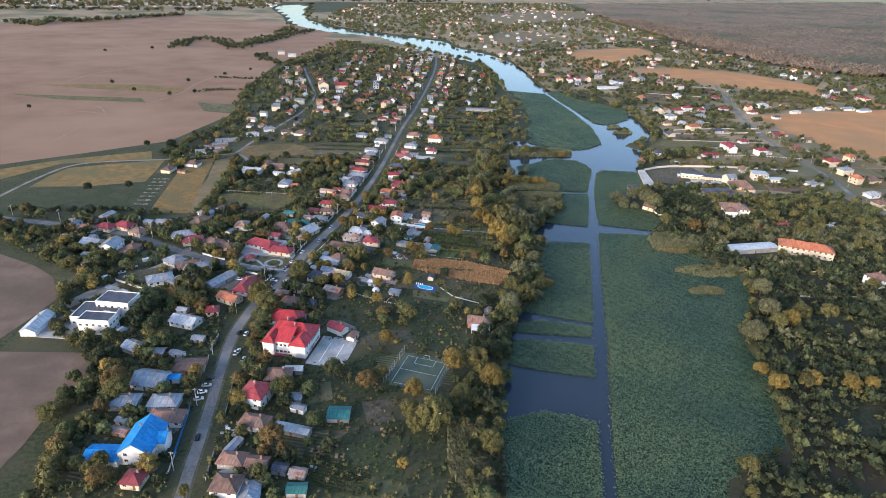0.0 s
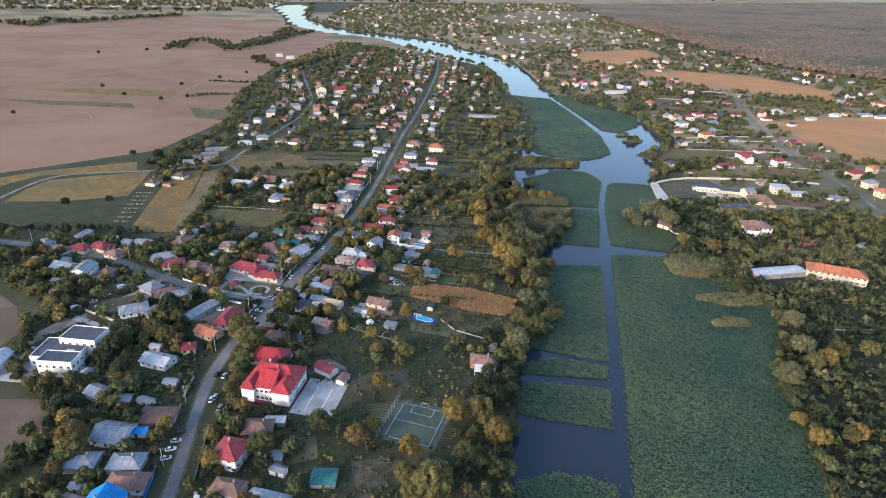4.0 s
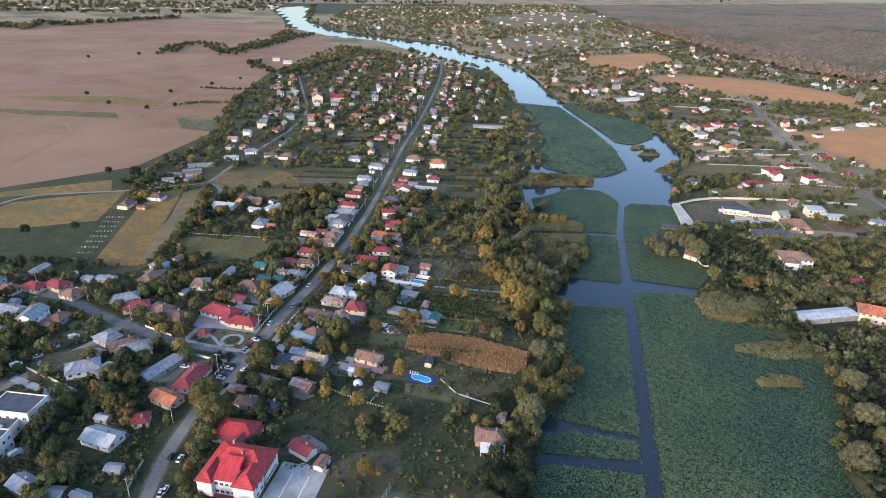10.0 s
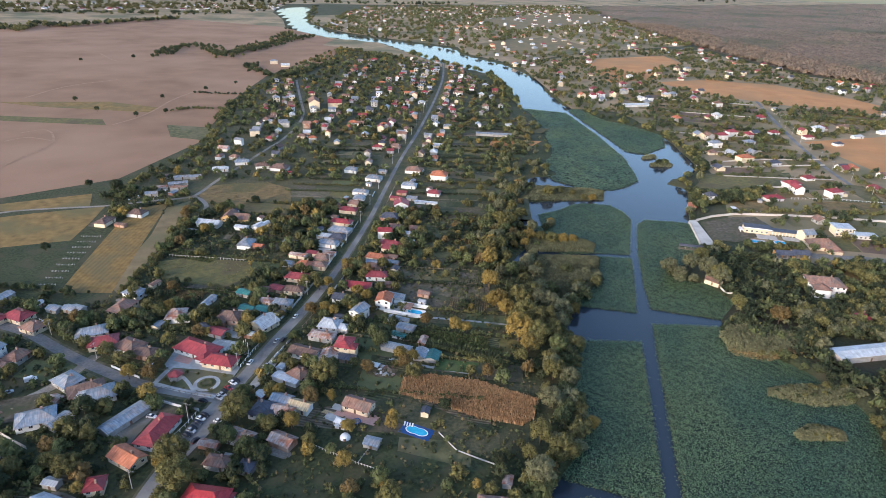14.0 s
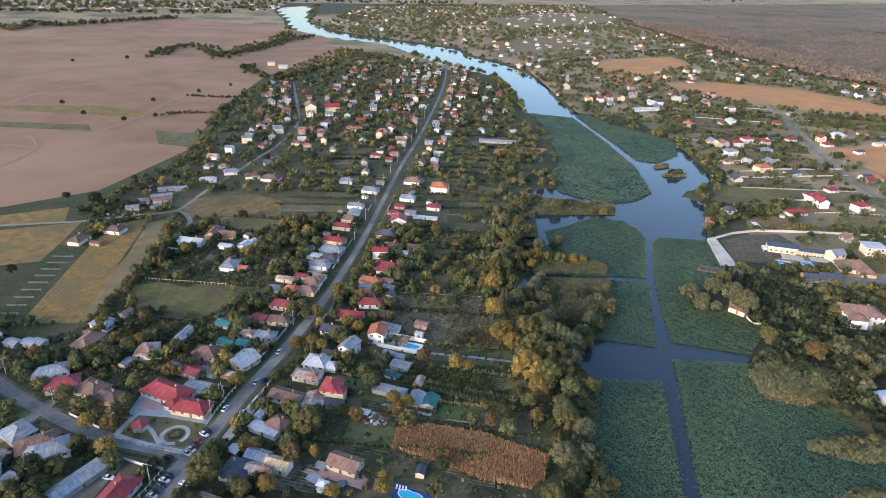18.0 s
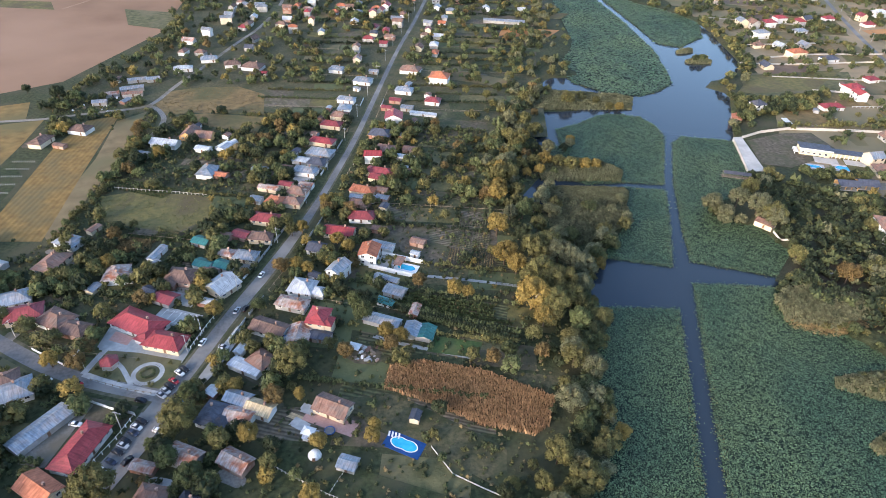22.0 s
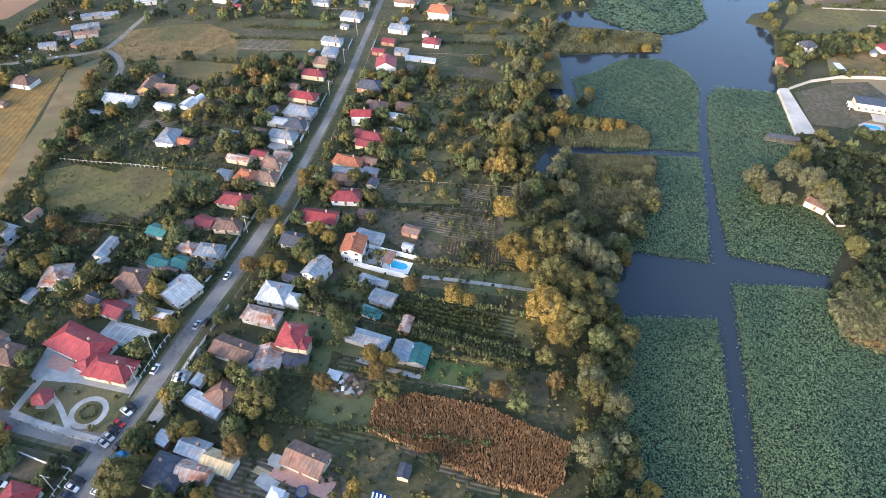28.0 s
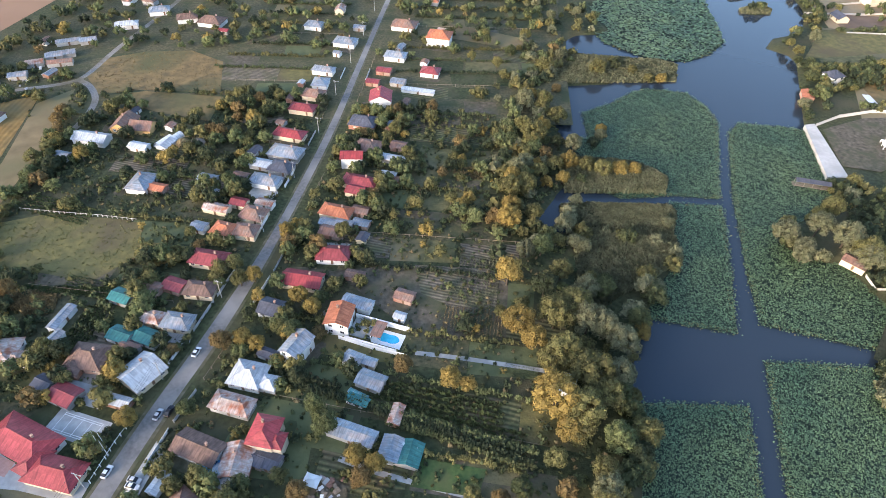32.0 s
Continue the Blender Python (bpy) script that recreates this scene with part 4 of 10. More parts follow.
# ---- houses ----
def roof_shape(L, W, rise, over, kind, thick=0.14):
    """Roof of length L along x and width W, eaves at z = 0, with an underside."""
    a, b = L / 2 + over, W / 2 + over
    drop = -over * rise / (W / 2)
    ridge = a if kind == "gable" else max(a - b * 0.95, 0.05)
    V = [(-a, -b, drop), (a, -b, drop), (a, b, drop), (-a, b, drop), (-ridge, 0, rise), (ridge, 0, rise)]
    V += [(x, y, z - thick) for x, y, z in V]
    F = [(0, 1, 5, 4), (2, 3, 4, 5), (6, 10, 11, 7), (8, 11, 10, 9), (0, 6, 7, 1), (2, 8, 9, 3)]
    if kind == "gable":
        F += [(0, 4, 10, 6), (4, 3, 9, 10), (1, 7, 11, 5), (5, 11, 8, 2)]
    else:
        F += [(3, 0, 4), (1, 2, 5), (9, 10, 6), (7, 11, 8), (3, 9, 6, 0), (1, 7, 8, 2)]
    lines = [(4, 5)] if kind == "gable" else [(4, 5), (0, 4), (3, 4), (1, 5), (2, 5)]
    for p, q in lines:                                      # caps along the ridge and the hips
        p, q = Vector(V[p]), Vector(V[q])
        if (q - p).length < 0.3:
            continue
        s = (q - p).cross(Vector((0, 0, 1))).normalized() * 0.17
        k = len(V)
        V += [tuple(p + s + Vector((0, 0, 0.03))), tuple(p + Vector((0, 0, 0.13))), tuple(p - s + Vector((0, 0, 0.03))), tuple(q + s + Vector((0, 0, 0.03))), tuple(q + Vector((0, 0, 0.13))), tuple(q - s + Vector((0, 0, 0.03)))]
        F += [(k, k + 3, k + 4, k + 1), (k + 1, k + 4, k + 5, k + 2), (k, k + 1, k + 2), (k + 3, k + 5, k + 4)]
    return V, F


def wall_shape(L, W, hw, rise, kind):
    a, b = L / 2, W / 2
    V = [(-a, -b, -0.3), (a, -b, -0.3), (a, b, -0.3), (-a, b, -0.3), (-a, -b, hw), (a, -b, hw), (a, b, hw), (-a, b, hw)]
    F = [(0, 1, 5, 4), (2, 3, 7, 6)]
    if kind == "gable":
        V += [(-a, 0, hw + rise - 0.05), (a, 0, hw + rise - 0.05)]
        F += [(1, 2, 6, 9, 5), (3, 0, 4, 8, 7)]
    else:
        F += [(1, 2, 6, 5), (3, 0, 4, 7)]
    return V, F


def _window_mesh(w, h):
    bm = bmesh.new()
    for x0, z0, x1, z1 in ((-w / 2, 0, -w / 2 + 0.09, h), (w / 2 - 0.09, 0, w / 2, h), (-w / 2 + 0.09, 0, w / 2 - 0.09, 0.09), (-w / 2 + 0.09, h - 0.09, w / 2 - 0.09, h), (-0.035, 0.09, 0.035, h - 0.09)):
        box(bm, x0, -0.06, z0, x1, 0.02, z1)
    me = bpy.data.meshes.new("window")
    bm.to_mesh(me), bm.free()
    me.materials.append(FRAMEW)
    bm = box(bmesh.new(), -w / 2 + 0.06, -0.025, 0.06, w / 2 - 0.06, 0.015, h - 0.06)
    pane = bpy.data.meshes.new("pane")
    bm.to_mesh(pane), bm.free()
    pane.materials.append(GLASS)
    return me, pane


WINDOW, PANE = _window_mesh(1.5, 1.35)
SMALL_WINDOW, SMALL_PANE = _window_mesh(1.1, 1.15)
_bm = box(bmesh.new(), -0.5, -0.05, 0, 0.5, 0.02, 2.05, 0.02)
DOOR = bpy.data.meshes.new("door")
_bm.to_mesh(DOOR), _bm.free()
DOOR.materials.append(DOORM)
_bm = box(bmesh.new(), -0.32, -0.32, 0, 0.32, 0.32, 1.5)
box(_bm, -0.4, -0.4, 1.5, 0.4, 0.4, 1.62)
CHIMNEY = bpy.data.meshes.new("chimney")
_bm.to_mesh(CHIMNEY), _bm.free()
CHIMNEY.materials.append(CHIMNEYM)


def fit_window(parent, x, y, z, turn, panes=True, small=False):
    w = new("window", SMALL_WINDOW if small else WINDOW)
    w.parent = parent
    w.matrix_basis = pose(x, y, z, 0, 0, turn)
    if panes:
        p = new("pane", SMALL_PANE if small else PANE)
        p.parent = w
    return w


def block(parent, L, W, hw, kind, rm, wm, pitch, over, m=None):
    """One walled and roofed volume under a thing."""
    rise = W / 2 * pitch
    wall = part("wall", mesh_from("wall", *wall_shape(L, W, hw, rise, kind), WALLS[wm]), None, parent)
    roof = part("roof", mesh_from("roof", *roof_shape(L, W, rise, over, kind), ROOFS[rm]), None, parent)
    mm = m or Matrix()
    wall.matrix_basis, roof.matrix_basis = mm, mm @ pose(0, 0, hw + 0.07)
    return wall, roof, rise


HOMES = []


def house(x, y, turn, L=11, W=8.5, storeys=1, kind="hip", rm="tile", wm="white", windows=2, wing=None, where="", pitch=0.47):
    """A dwelling with its ridge along its own x. windows: 2 with panes, 1 plain, 0 none. wing: (x, y, length, width, quarter turns)."""
    hw = 0.35 + 2.75 * storeys
    words = f"{'two-storey ' if storeys > 1 else ''}{WALL_WORDS[wm]} house with {ROOF_WORDS[rm]} roof{' ' + where if where else ''}"
    t = thing("house", pose(x, y, 0, 0, 0, turn), words if len(words.split()) < 13 else words.replace(" rendered", "").replace(" weathered clay", ""), "house", "village houses")
    HOMES.append((x, y, turn, L, W))
    wall, roof, rise = block(t, L, W, hw, kind, rm, wm, pitch, 0.55)
    PLACED.append((x, y, max(L, W) * 0.55))
    if wing:
        wx, wy, wl, ww, q = wing
        block(t, wl, ww, hw * 0.92, kind, rm, wm, pitch, 0.45, pose(wx, wy, 0, 0, 0, 90 * q))
        v = Matrix.Rotation(radians(turn), 2) @ Vector((wx, wy))
        PLACED.append((x + v.x, y + v.y, max(wl, ww) * 0.5))
    if windows:
        for s in range(storeys):
            z = 1.35 + 2.9 * s
            for side in (-1, 1):
                n = max(2, int(L / 3.3)) if windows > 1 else 2
                for i in range(n):
                    if side == -1 and s == 0 and i == n // 2:
                        continue
                    fit_window(t, -L / 2 + (i + 0.5) * L / n, side * (W / 2 + 0.01), z, 0 if side < 0 else 180, windows > 1)
                if windows > 1:
                    for i in range(2):
                        fit_window(t, side * (L / 2 + 0.01), -W / 4 + i * W / 2, z, 90 if side > 0 else -90, True)
        n = max(2, int(L / 3.3)) if windows > 1 else 2
        d = new("door", DOOR)
        d.parent = t
        d.matrix_basis = pose(-L / 2 + (n // 2 + 0.5) * L / n, -W / 2 - 0.01, 0.25, 0, 0, 0)
    c = new("chimney", CHIMNEY)
    c.parent = t
    c.matrix_basis = pose(L * 0.18, W * 0.12, hw + rise * 0.62)
    return t


def shed(x, y, turn, L=6, W=4, hw=2.4, rm="zinc", wm="grey", kind="gable", where="", pitch=0.32):
    t = thing("shed", pose(x, y, 0, 0, 0, turn), f"low {WALL_WORDS[wm]} shed with {ROOF_WORDS[rm]} roof", "shed", "yard sheds")
    wall, roof, rise = block(t, L, W, hw, kind, rm, wm, pitch, 0.3)
    d = new("door", DOOR)
    d.parent = t
    d.matrix_basis = pose(0.3, -W / 2 - 0.01, 0.05)
    PLACED.append((x, y, max(L, W) * 0.5))
    return t


def free(px, py, room=0.0):
    """Which points stand clear of houses, roads and water."""
    ok = water_depth(px, py) > 1.0 + room * 0.3
    for line, half in ROADS:
        ok &= edge_distance(px, py, line, False) > half + room
    if PLACED:
        q = np.array(PLACED)
        for a, b, r in q[(q[:, 0] > px.min() - 30) & (q[:, 0] < px.max() + 30) & (q[:, 1] > py.min() - 30) & (q[:, 1] < py.max() + 30)]:
            ok &= np.hypot(px - a, py - b) > r + room * 0.6
    return ok

# houses round the park and the street corner
house(-83.8, 387.8, -27, 20.7, 10.5, 1, 'hip', 'red', 'white', 2, wing=(8.2, -3.2, 9.0, 6.0, 1), where='behind the park')
house(-70.5, 377.4, -15, 15.0, 8.4, 1, 'hip', 'red', 'cream', 2, where='beside the park')
house(-82.7, 328.9, 75, 18.4, 8.8, 1, 'hip', 'red', 'white', 2, where='by the parked cars')
shed(-98.8, 337.0, 58, 20, 7, 2.8, 'zinc', 'grey')
house(-44.3, 341.2, 70, 9.5, 7.6, 1, 'hip', 'slate', 'white', 2, wing=(-1.5, -4.2, 5.0, 5.5, 1), pitch=0.5)
house(-35.1, 340.2, -16, 9.4, 5.8, 1, 'gable', 'rusty', 'white', 1)
house(-28.7, 343.3, -21, 9.2, 5.7, 1, 'gable', 'straw', 'white', 1, where='not finished')
house(-37.0, 348.0, -22, 8.6, 5.3, 1, 'gable', 'zinc', 'grey', 1)
house(-3.8, 343.5, -25, 12.0, 7.4, 1, 'gable', 'tile', 'cream', 2)
house(-49.2, 324.5, -24, 10.8, 6.7, 1, 'gable', 'rusty', 'grey', 1, where='half collapsed')
house(-32.5, 322.2, -29, 9.7, 6.0, 1, 'gable', 'rusty', 'brick', 0, where='half collapsed')
house(-54.7, 310.9, -13, 8.9, 5.5, 1, 'hip', 'tile', 'grey', 1)
house(-43.5, 308.2, -20, 5.5, 5.0, 1, 'hip', 'slate', 'grey', 1)
house(-89.0, 314.3, -32, 12.4, 7.5, 1, 'gable', 'orange', 'cream', 2)
shed(-37.6, 363.6, -28, 13, 4.8, 2.5, 'white', 'white', pitch=0.12)
house(-32.4, 366.5, -38, 8.5, 7.4, 1, 'hip', 'tile', 'cream', 2)
house(-32.2, 384.1, -24, 14.2, 7.5, 1, 'gable', 'brown', 'white', 2, pitch=0.4)
house(-20.4, 379.4, 85, 10.2, 8.2, 1, 'gable', 'rusty', 'brick', 1)
house(-13.3, 387.5, 77, 9.6, 7.6, 2, 'hip', 'red', 'cream', 2, wing=(-2.0, -4.6, 5.0, 4.0, 0))
house(-25.5, 399.0, -18, 12.8, 6.0, 1, 'hip', 'rusty', 'grey', 2, pitch=0.36)
house(-22.6, 409.9, -15, 10.4, 9.2, 1, 'hip', 'white', 'white', 2, wing=(7.6, -1.2, 5.5, 5.0, 0))
house(-8.1, 419.9, 62, 9.8, 6.7, 2, 'gable', 'zinc', 'white', 2)
house(5.1, 432.5, 79, 9.6, 8.1, 2, 'gable', 'orange', 'white', 2, where='beside a blue pool', pitch=0.36)
shed(10.8, 441.0, -22, 11, 5, 2.8, 'zinc', 'white')
shed(10.8, 416.2, -25, 6, 5, 2.4, 'zinc', 'white')
shed(17.1, 407.3, -25, 9, 6, 2.4, 'zinc', 'grey')
shed(13.2, 400.1, -25, 7, 3, 2, 'green', 'white')
house(-10.3, 452.9, -12, 14.3, 7.5, 1, 'gable', 'red', 'cream', 2)
house(-19.9, 438.9, -20, 7.2, 7.0, 1, 'gable', 'slate', 'white', 2)
house(-0.2, 466.9, -4, 12.3, 7.7, 1, 'hip', 'maroon', 'white', 2)
# the other side of the street
house(-57.2, 411.5, 55, 11.2, 11.1, 1, 'gable', 'white', 'cream', 2)
house(-76.0, 418.0, -9, 12.0, 9.6, 1, 'hip', 'brown', 'brick', 2, wing=(-3.2, -4.4, 7.0, 6.0, 1), pitch=0.52)
house(-104.2, 420.1, -86, 11.0, 9.0, 1, 'hip', 'rusty', 'white', 2, wing=(2.5, 4.6, 5.5, 5.0, 1))
house(-60.7, 434.9, -14, 7.5, 4.9, 1, 'hip', 'rusty', 'cream', 2)
house(-51.1, 432.8, -11, 9.9, 6.6, 1, 'hip', 'zinc', 'cream', 2)
shed(-69.0, 427.8, -22, 8, 6, 2.2, 'green', 'white')
shed(-59.5, 426.6, -25, 9, 6, 2.2, 'green', 'white')
shed(-74.3, 445.5, -22, 8, 6, 2.4, 'green', 'grey')
shed(-64.8, 449.4, -22, 7, 6, 2.4, 'tile', 'brick')
shed(-57.1, 451.0, -22, 8, 6, 2.4, 'maroon', 'brick')
house(-47.1, 448.3, -7, 10.5, 6.5, 1, 'hip', 'brown', 'cream', 2)
house(-47.5, 464.6, -13, 13.7, 7.5, 1, 'hip', 'maroon', 'cream', 2)
house(-45.5, 481.7, -18, 9.0, 7.0, 1, 'hip', 'orange', 'cream', 1)
house(-36.7, 480.8, -11, 9.3, 6.8, 1, 'hip', 'tile', 'cream', 1)
shed(-56.1, 484.1, -18, 6, 5, 2.4, 'zinc', 'white')
shed(-51.7, 496.1, -18, 11, 5, 2.4, 'rusty', 'cream')
shed(-43.1, 499.8, -18, 7, 5, 2.4, 'maroon', 'cream')
house(-35.4, 491.4, -18, 10.0, 8.0, 1, 'hip', 'tile', 'cream', 1)
house(-134.5, 445.0, -22, 11.0, 8.0, 1, 'hip', 'zinc', 'white', 2)
house(-135.0, 428.6, 74, 14.0, 9.0, 1, 'hip', 'tile', 'cream', 2)
shed(-91.9, 435.9, 74, 11, 3.5, 2.4, 'zinc', 'white')
house(-116.8, 390.5, -27, 12.6, 9.3, 1, 'hip', 'tile', 'white', 2)
house(-107.5, 384.8, -17, 11.4, 7.1, 1, 'hip', 'brown', 'brick', 2)
shed(-86.4, 408.2, -25, 6, 5, 2.5, 'slate', 'grey')
shed(-78.4, 403.8, -25, 9, 7, 2.3, 'maroon', 'grey')
shed(-28.7, 379.3, -22, 5, 4, 1.6, 'blue', 'white', pitch=0.08)
shed(-22.6, 374.6, -22, 9, 6, 2.4, 'zinc', 'brick')
shed(-11.4, 379.8, -22, 7, 5, 2.4, 'slate', 'grey')
shed(-15.0, 380.7, -22, 5, 5, 2.4, 'slate', 'brick')
shed(12.1, 388.4, -22, 15, 5.5, 2.4, 'zinc', 'grey')
shed(23.9, 382.7, 74, 8, 6, 2.4, 'zinc', 'grey')
shed(29.5, 381.2, 74, 8, 7, 2, 'green', 'grey')
shed(27.8, 444.5, -22, 7, 5, 2.4, 'tile', 'brick')
shed(26.2, 434.7, -22, 4, 3, 2.4, 'white', 'white')
shed(2.8, 320.9, -19, 6, 5, 2.2, 'zinc', 'grey')
shed(-10.4, 332.6, -19, 4, 4, 1.6, 'white', 'white')
# the school and the yards by the lower street
house(-54.0, 291.6, -16, 16.7, 10.8, 1, 'hip', 'red', 'white', 2, where='beside the school')
house(-27.1, 281.6, -37, 9.5, 5.9, 1, 'gable', 'red', 'white', 0)
house(-178.2, 289.1, 87, 18.4, 7.5, 1, 'gable', 'white', 'white', 0)
house(-105.7, 290.1, -22, 13.6, 8.6, 1, 'gable', 'white', 'white', 2)
house(-94.8, 300.6, -80, 6.7, 6.2, 1, 'hip', 'red', 'cream', 2)
house(-123.2, 266.4, -31, 8.3, 6.9, 1, 'gable', 'zinc', 'grey', 1)
shed(-110.8, 262.4, -7, 7, 5, 2.4, 'zinc', 'grey')
shed(-92.9, 250.2, -2, 14, 9.5, 2.7, 'brown', 'brick', pitch=0.16)
shed(-94.9, 273.7, -7, 6, 4, 2.4, 'zinc', 'grey')
house(-94.7, 197.2, 85, 16.7, 12.0, 2, 'gable', 'blue', 'white', 2, wing=(1.5, -5.2, 7.5, 6.5, 1), where='by the street', pitch=0.7)
shed(-107.5, 192.8, -4, 13, 9, 2.8, 'blue', 'white')
house(-92.2, 179.8, -10, 7.1, 7.0, 1, 'hip', 'maroon', 'cream', 2)
house(-91.3, 213.5, -4, 14.0, 8.0, 1, 'hip', 'tile', 'white', 2)
house(-95.3, 223.6, -2, 12.0, 8.0, 1, 'hip', 'zinc', 'grey', 1)
house(-106.2, 239.7, -11, 13.0, 11.7, 1, 'gable', 'zinc', 'white', 2)
shed(-98.0, 241.2, -2, 8, 4, 2.4, 'blue', 'white')
house(-111.8, 224.5, -2, 11.0, 8.0, 1, 'hip', 'zinc', 'grey', 1)
house(-57.8, 225.7, 73, 11.2, 10.3, 2, 'hip', 'red', 'white', 2)
house(-55.0, 209.2, -15, 11.5, 7.2, 1, 'hip', 'tile', 'white', 2)
house(-59.4, 187.9, -10, 9.5, 6.5, 1, 'hip', 'tile', 'grey', 1, pitch=0.4)
house(-49.7, 185.6, -12, 7.5, 5.5, 1, 'gable', 'tile', 'brick', 1, pitch=0.36)
house(-57.7, 172.6, -9, 9.5, 8.1, 2, 'hip', 'brown', 'white', 2)
house(-49.8, 170.9, 95, 12.0, 7.0, 1, 'hip', 'zinc', 'white', 2)
shed(-41.0, 183.1, -14, 5.5, 4.2, 2.4, 'slate', 'grey')
shed(-34.1, 180.5, -14, 6, 4.2, 2.4, 'rusty', 'grey')
shed(-33.5, 172.5, -1, 7, 5, 2.4, 'green', 'grey')
shed(-39.5, 204.7, -18, 15, 4.5, 2.4, 'white', 'grey')
shed(-21.5, 213.8, -4, 9, 8, 2.2, 'green', 'grey')
house(-50.5, 241.1, -2, 11.0, 9.0, 1, 'hip', 'tile', 'brick', 2, where='not finished')
shed(-41.4, 225.2, -2, 6, 5, 2.4, 'zinc', 'grey')
shed(-44.5, 246.1, -2, 8, 4, 2.4, 'white', 'grey')
boat_house = house(47.3, 286.2, -9, 12.0, 8.0, 1, 'hip', 'tile', 'brick', 1, where='by the river')
# the side street
house(-192.2, 388.5, -22, 12.8, 11.6, 1, 'gable', 'zinc', 'cream', 2)
house(-177.2, 381.1, 84, 12.5, 9.7, 2, 'gable', 'zinc', 'white', 2)
house(-165.0, 382.5, 74, 9.0, 8.0, 1, 'hip', 'tile', 'grey', 2)
house(-170.9, 408.4, -25, 10.0, 8.0, 1, 'hip', 'tile', 'cream', 2)
house(-183.7, 419.5, -25, 13.0, 9.0, 1, 'hip', 'red', 'cream', 2)
house(-195.0, 416.9, -25, 12.0, 8.0, 1, 'hip', 'red', 'cream', 2)
house(-207.5, 414.1, -25, 12.0, 8.0, 1, 'hip', 'tile', 'white', 2)
house(-220.7, 424.3, -25, 10.0, 8.0, 1, 'hip', 'zinc', 'white', 2)
house(-140.2, 403.2, 25, 14.0, 9.0, 1, 'hip', 'zinc', 'white', 2)
house(-130.9, 394.5, 20, 13.0, 9.0, 1, 'hip', 'maroon', 'cream', 2)
shed(-170.0, 427.7, -22, 7, 5, 2.4, 'zinc', 'grey')
shed(-161.9, 427.7, -22, 7, 5, 2.4, 'zinc', 'grey')
shed(-158.0, 427.7, -22, 7, 5, 2.4, 'zinc', 'grey')
shed(-203.4, 440.1, 74, 11, 6, 2.4, 'zinc', 'grey')
house(-133.0, 362.9, -36, 11.0, 9.0, 1, 'hip', 'zinc', 'grey', 2)
house(-122.3, 356.3, 30, 14.0, 9.0, 1, 'hip', 'brown', 'brick', 1)
house(-116.8, 352.4, 28, 15.0, 10.0, 1, 'hip', 'zinc', 'white', 2)
house(-133.9, 337.8, 25, 14.0, 10.0, 1, 'hip', 'zinc', 'white', 2)
shed(-124.3, 336.4, 60, 9, 6, 2.4, 'zinc', 'grey')
shed(-188.8, 372.3, -22, 6, 5, 2.4, 'zinc', 'grey')
shed(-182.4, 357.6, -36, 9, 4, 2.4, 'tile', 'grey')
shed(-168.6, 376.6, -22, 6, 5, 2.4, 'tile', 'grey')
# farms by the field lane
house(-194.6, 550.4, 79, 13.0, 8.0, 1, 'hip', 'brown', 'cream', 1)
house(-178.5, 567.2, -14, 12.0, 9.0, 1, 'hip', 'brown', 'white', 1)
house(-110.6, 561.6, 83, 12.5, 9.2, 1, 'gable', 'tile', 'ochre', 2, wing=(-1.4, -9.6, 10.5, 8.5, 1), where='by the field lane', pitch=0.62)
house(-121.8, 548.7, -13, 16.1, 7.5, 1, 'gable', 'white', 'white', 1)
shed(-86.4, 545.2, 70, 8, 6, 1.8, 'white', 'white')
shed(-98.0, 542.3, -17, 9, 5, 2.4, 'white', 'white')
house(-87.9, 513.5, 79, 12.0, 9.0, 1, 'hip', 'zinc', 'white', 1)
shed(-81.0, 510.3, -17, 9, 5, 2.4, 'orange', 'brick')
shed(-60.2, 516.9, -17, 8, 5, 2.4, 'zinc', 'grey')
house(-28.8, 552.5, -17, 15.0, 7.0, 1, 'hip', 'red', 'cream', 1)
house(-28.4, 536.9, -17, 15.0, 9.0, 1, 'hip', 'zinc', 'grey', 1)
shed(-38.3, 528.2, -17, 10, 6, 2.4, 'white', 'grey')
house(-28.8, 524.8, -17, 10.0, 8.0, 1, 'hip', 'slate', 'grey', 1)
house(-34.5, 514.7, -17, 13.0, 7.0, 1, 'hip', 'zinc', 'white', 1)
shed(-46.1, 518.5, -17, 7, 5, 2.4, 'tile', 'grey')
house(-30.5, 679.5, -14, 11.0, 8.0, 1, 'hip', 'zinc', 'white', 1)
house(-9.2, 655.9, -14, 13.0, 9.0, 1, 'hip', 'zinc', 'white', 1)
shed(-1.9, 677.5, -14, 7, 5, 2.4, 'zinc', 'grey')
house(-18.9, 619.2, -14, 12.0, 6.0, 1, 'hip', 'zinc', 'white', 1)
house(-19.0, 604.1, 82, 9.0, 8.0, 1, 'hip', 'zinc', 'white', 1)
house(-25.5, 577.2, -14, 13.0, 7.0, 1, 'hip', 'maroon', 'cream', 1)
house(-21.3, 591.6, -14, 11.0, 8.0, 1, 'hip', 'tile', 'cream', 1)
house(-146.7, 676.8, 15, 13.0, 6.0, 1, 'hip', 'white', 'white', 1)
house(-95.5, 683.5, -14, 15.0, 11.0, 1, 'hip', 'brown', 'white', 1)
shed(-85.4, 670.2, -14, 6, 4, 2.4, 'red', 'grey')
shed(-173.3, 653.6, 20, 13, 5, 2.4, 'zinc', 'grey')
shed(-170.8, 637.3, 20, 14, 6, 2.4, 'zinc', 'grey')
shed(-167.6, 626.8, 15, 13, 5, 2.4, 'tile', 'grey')
shed(-162.4, 655.4, 20, 9, 6, 2.4, 'zinc', 'grey')
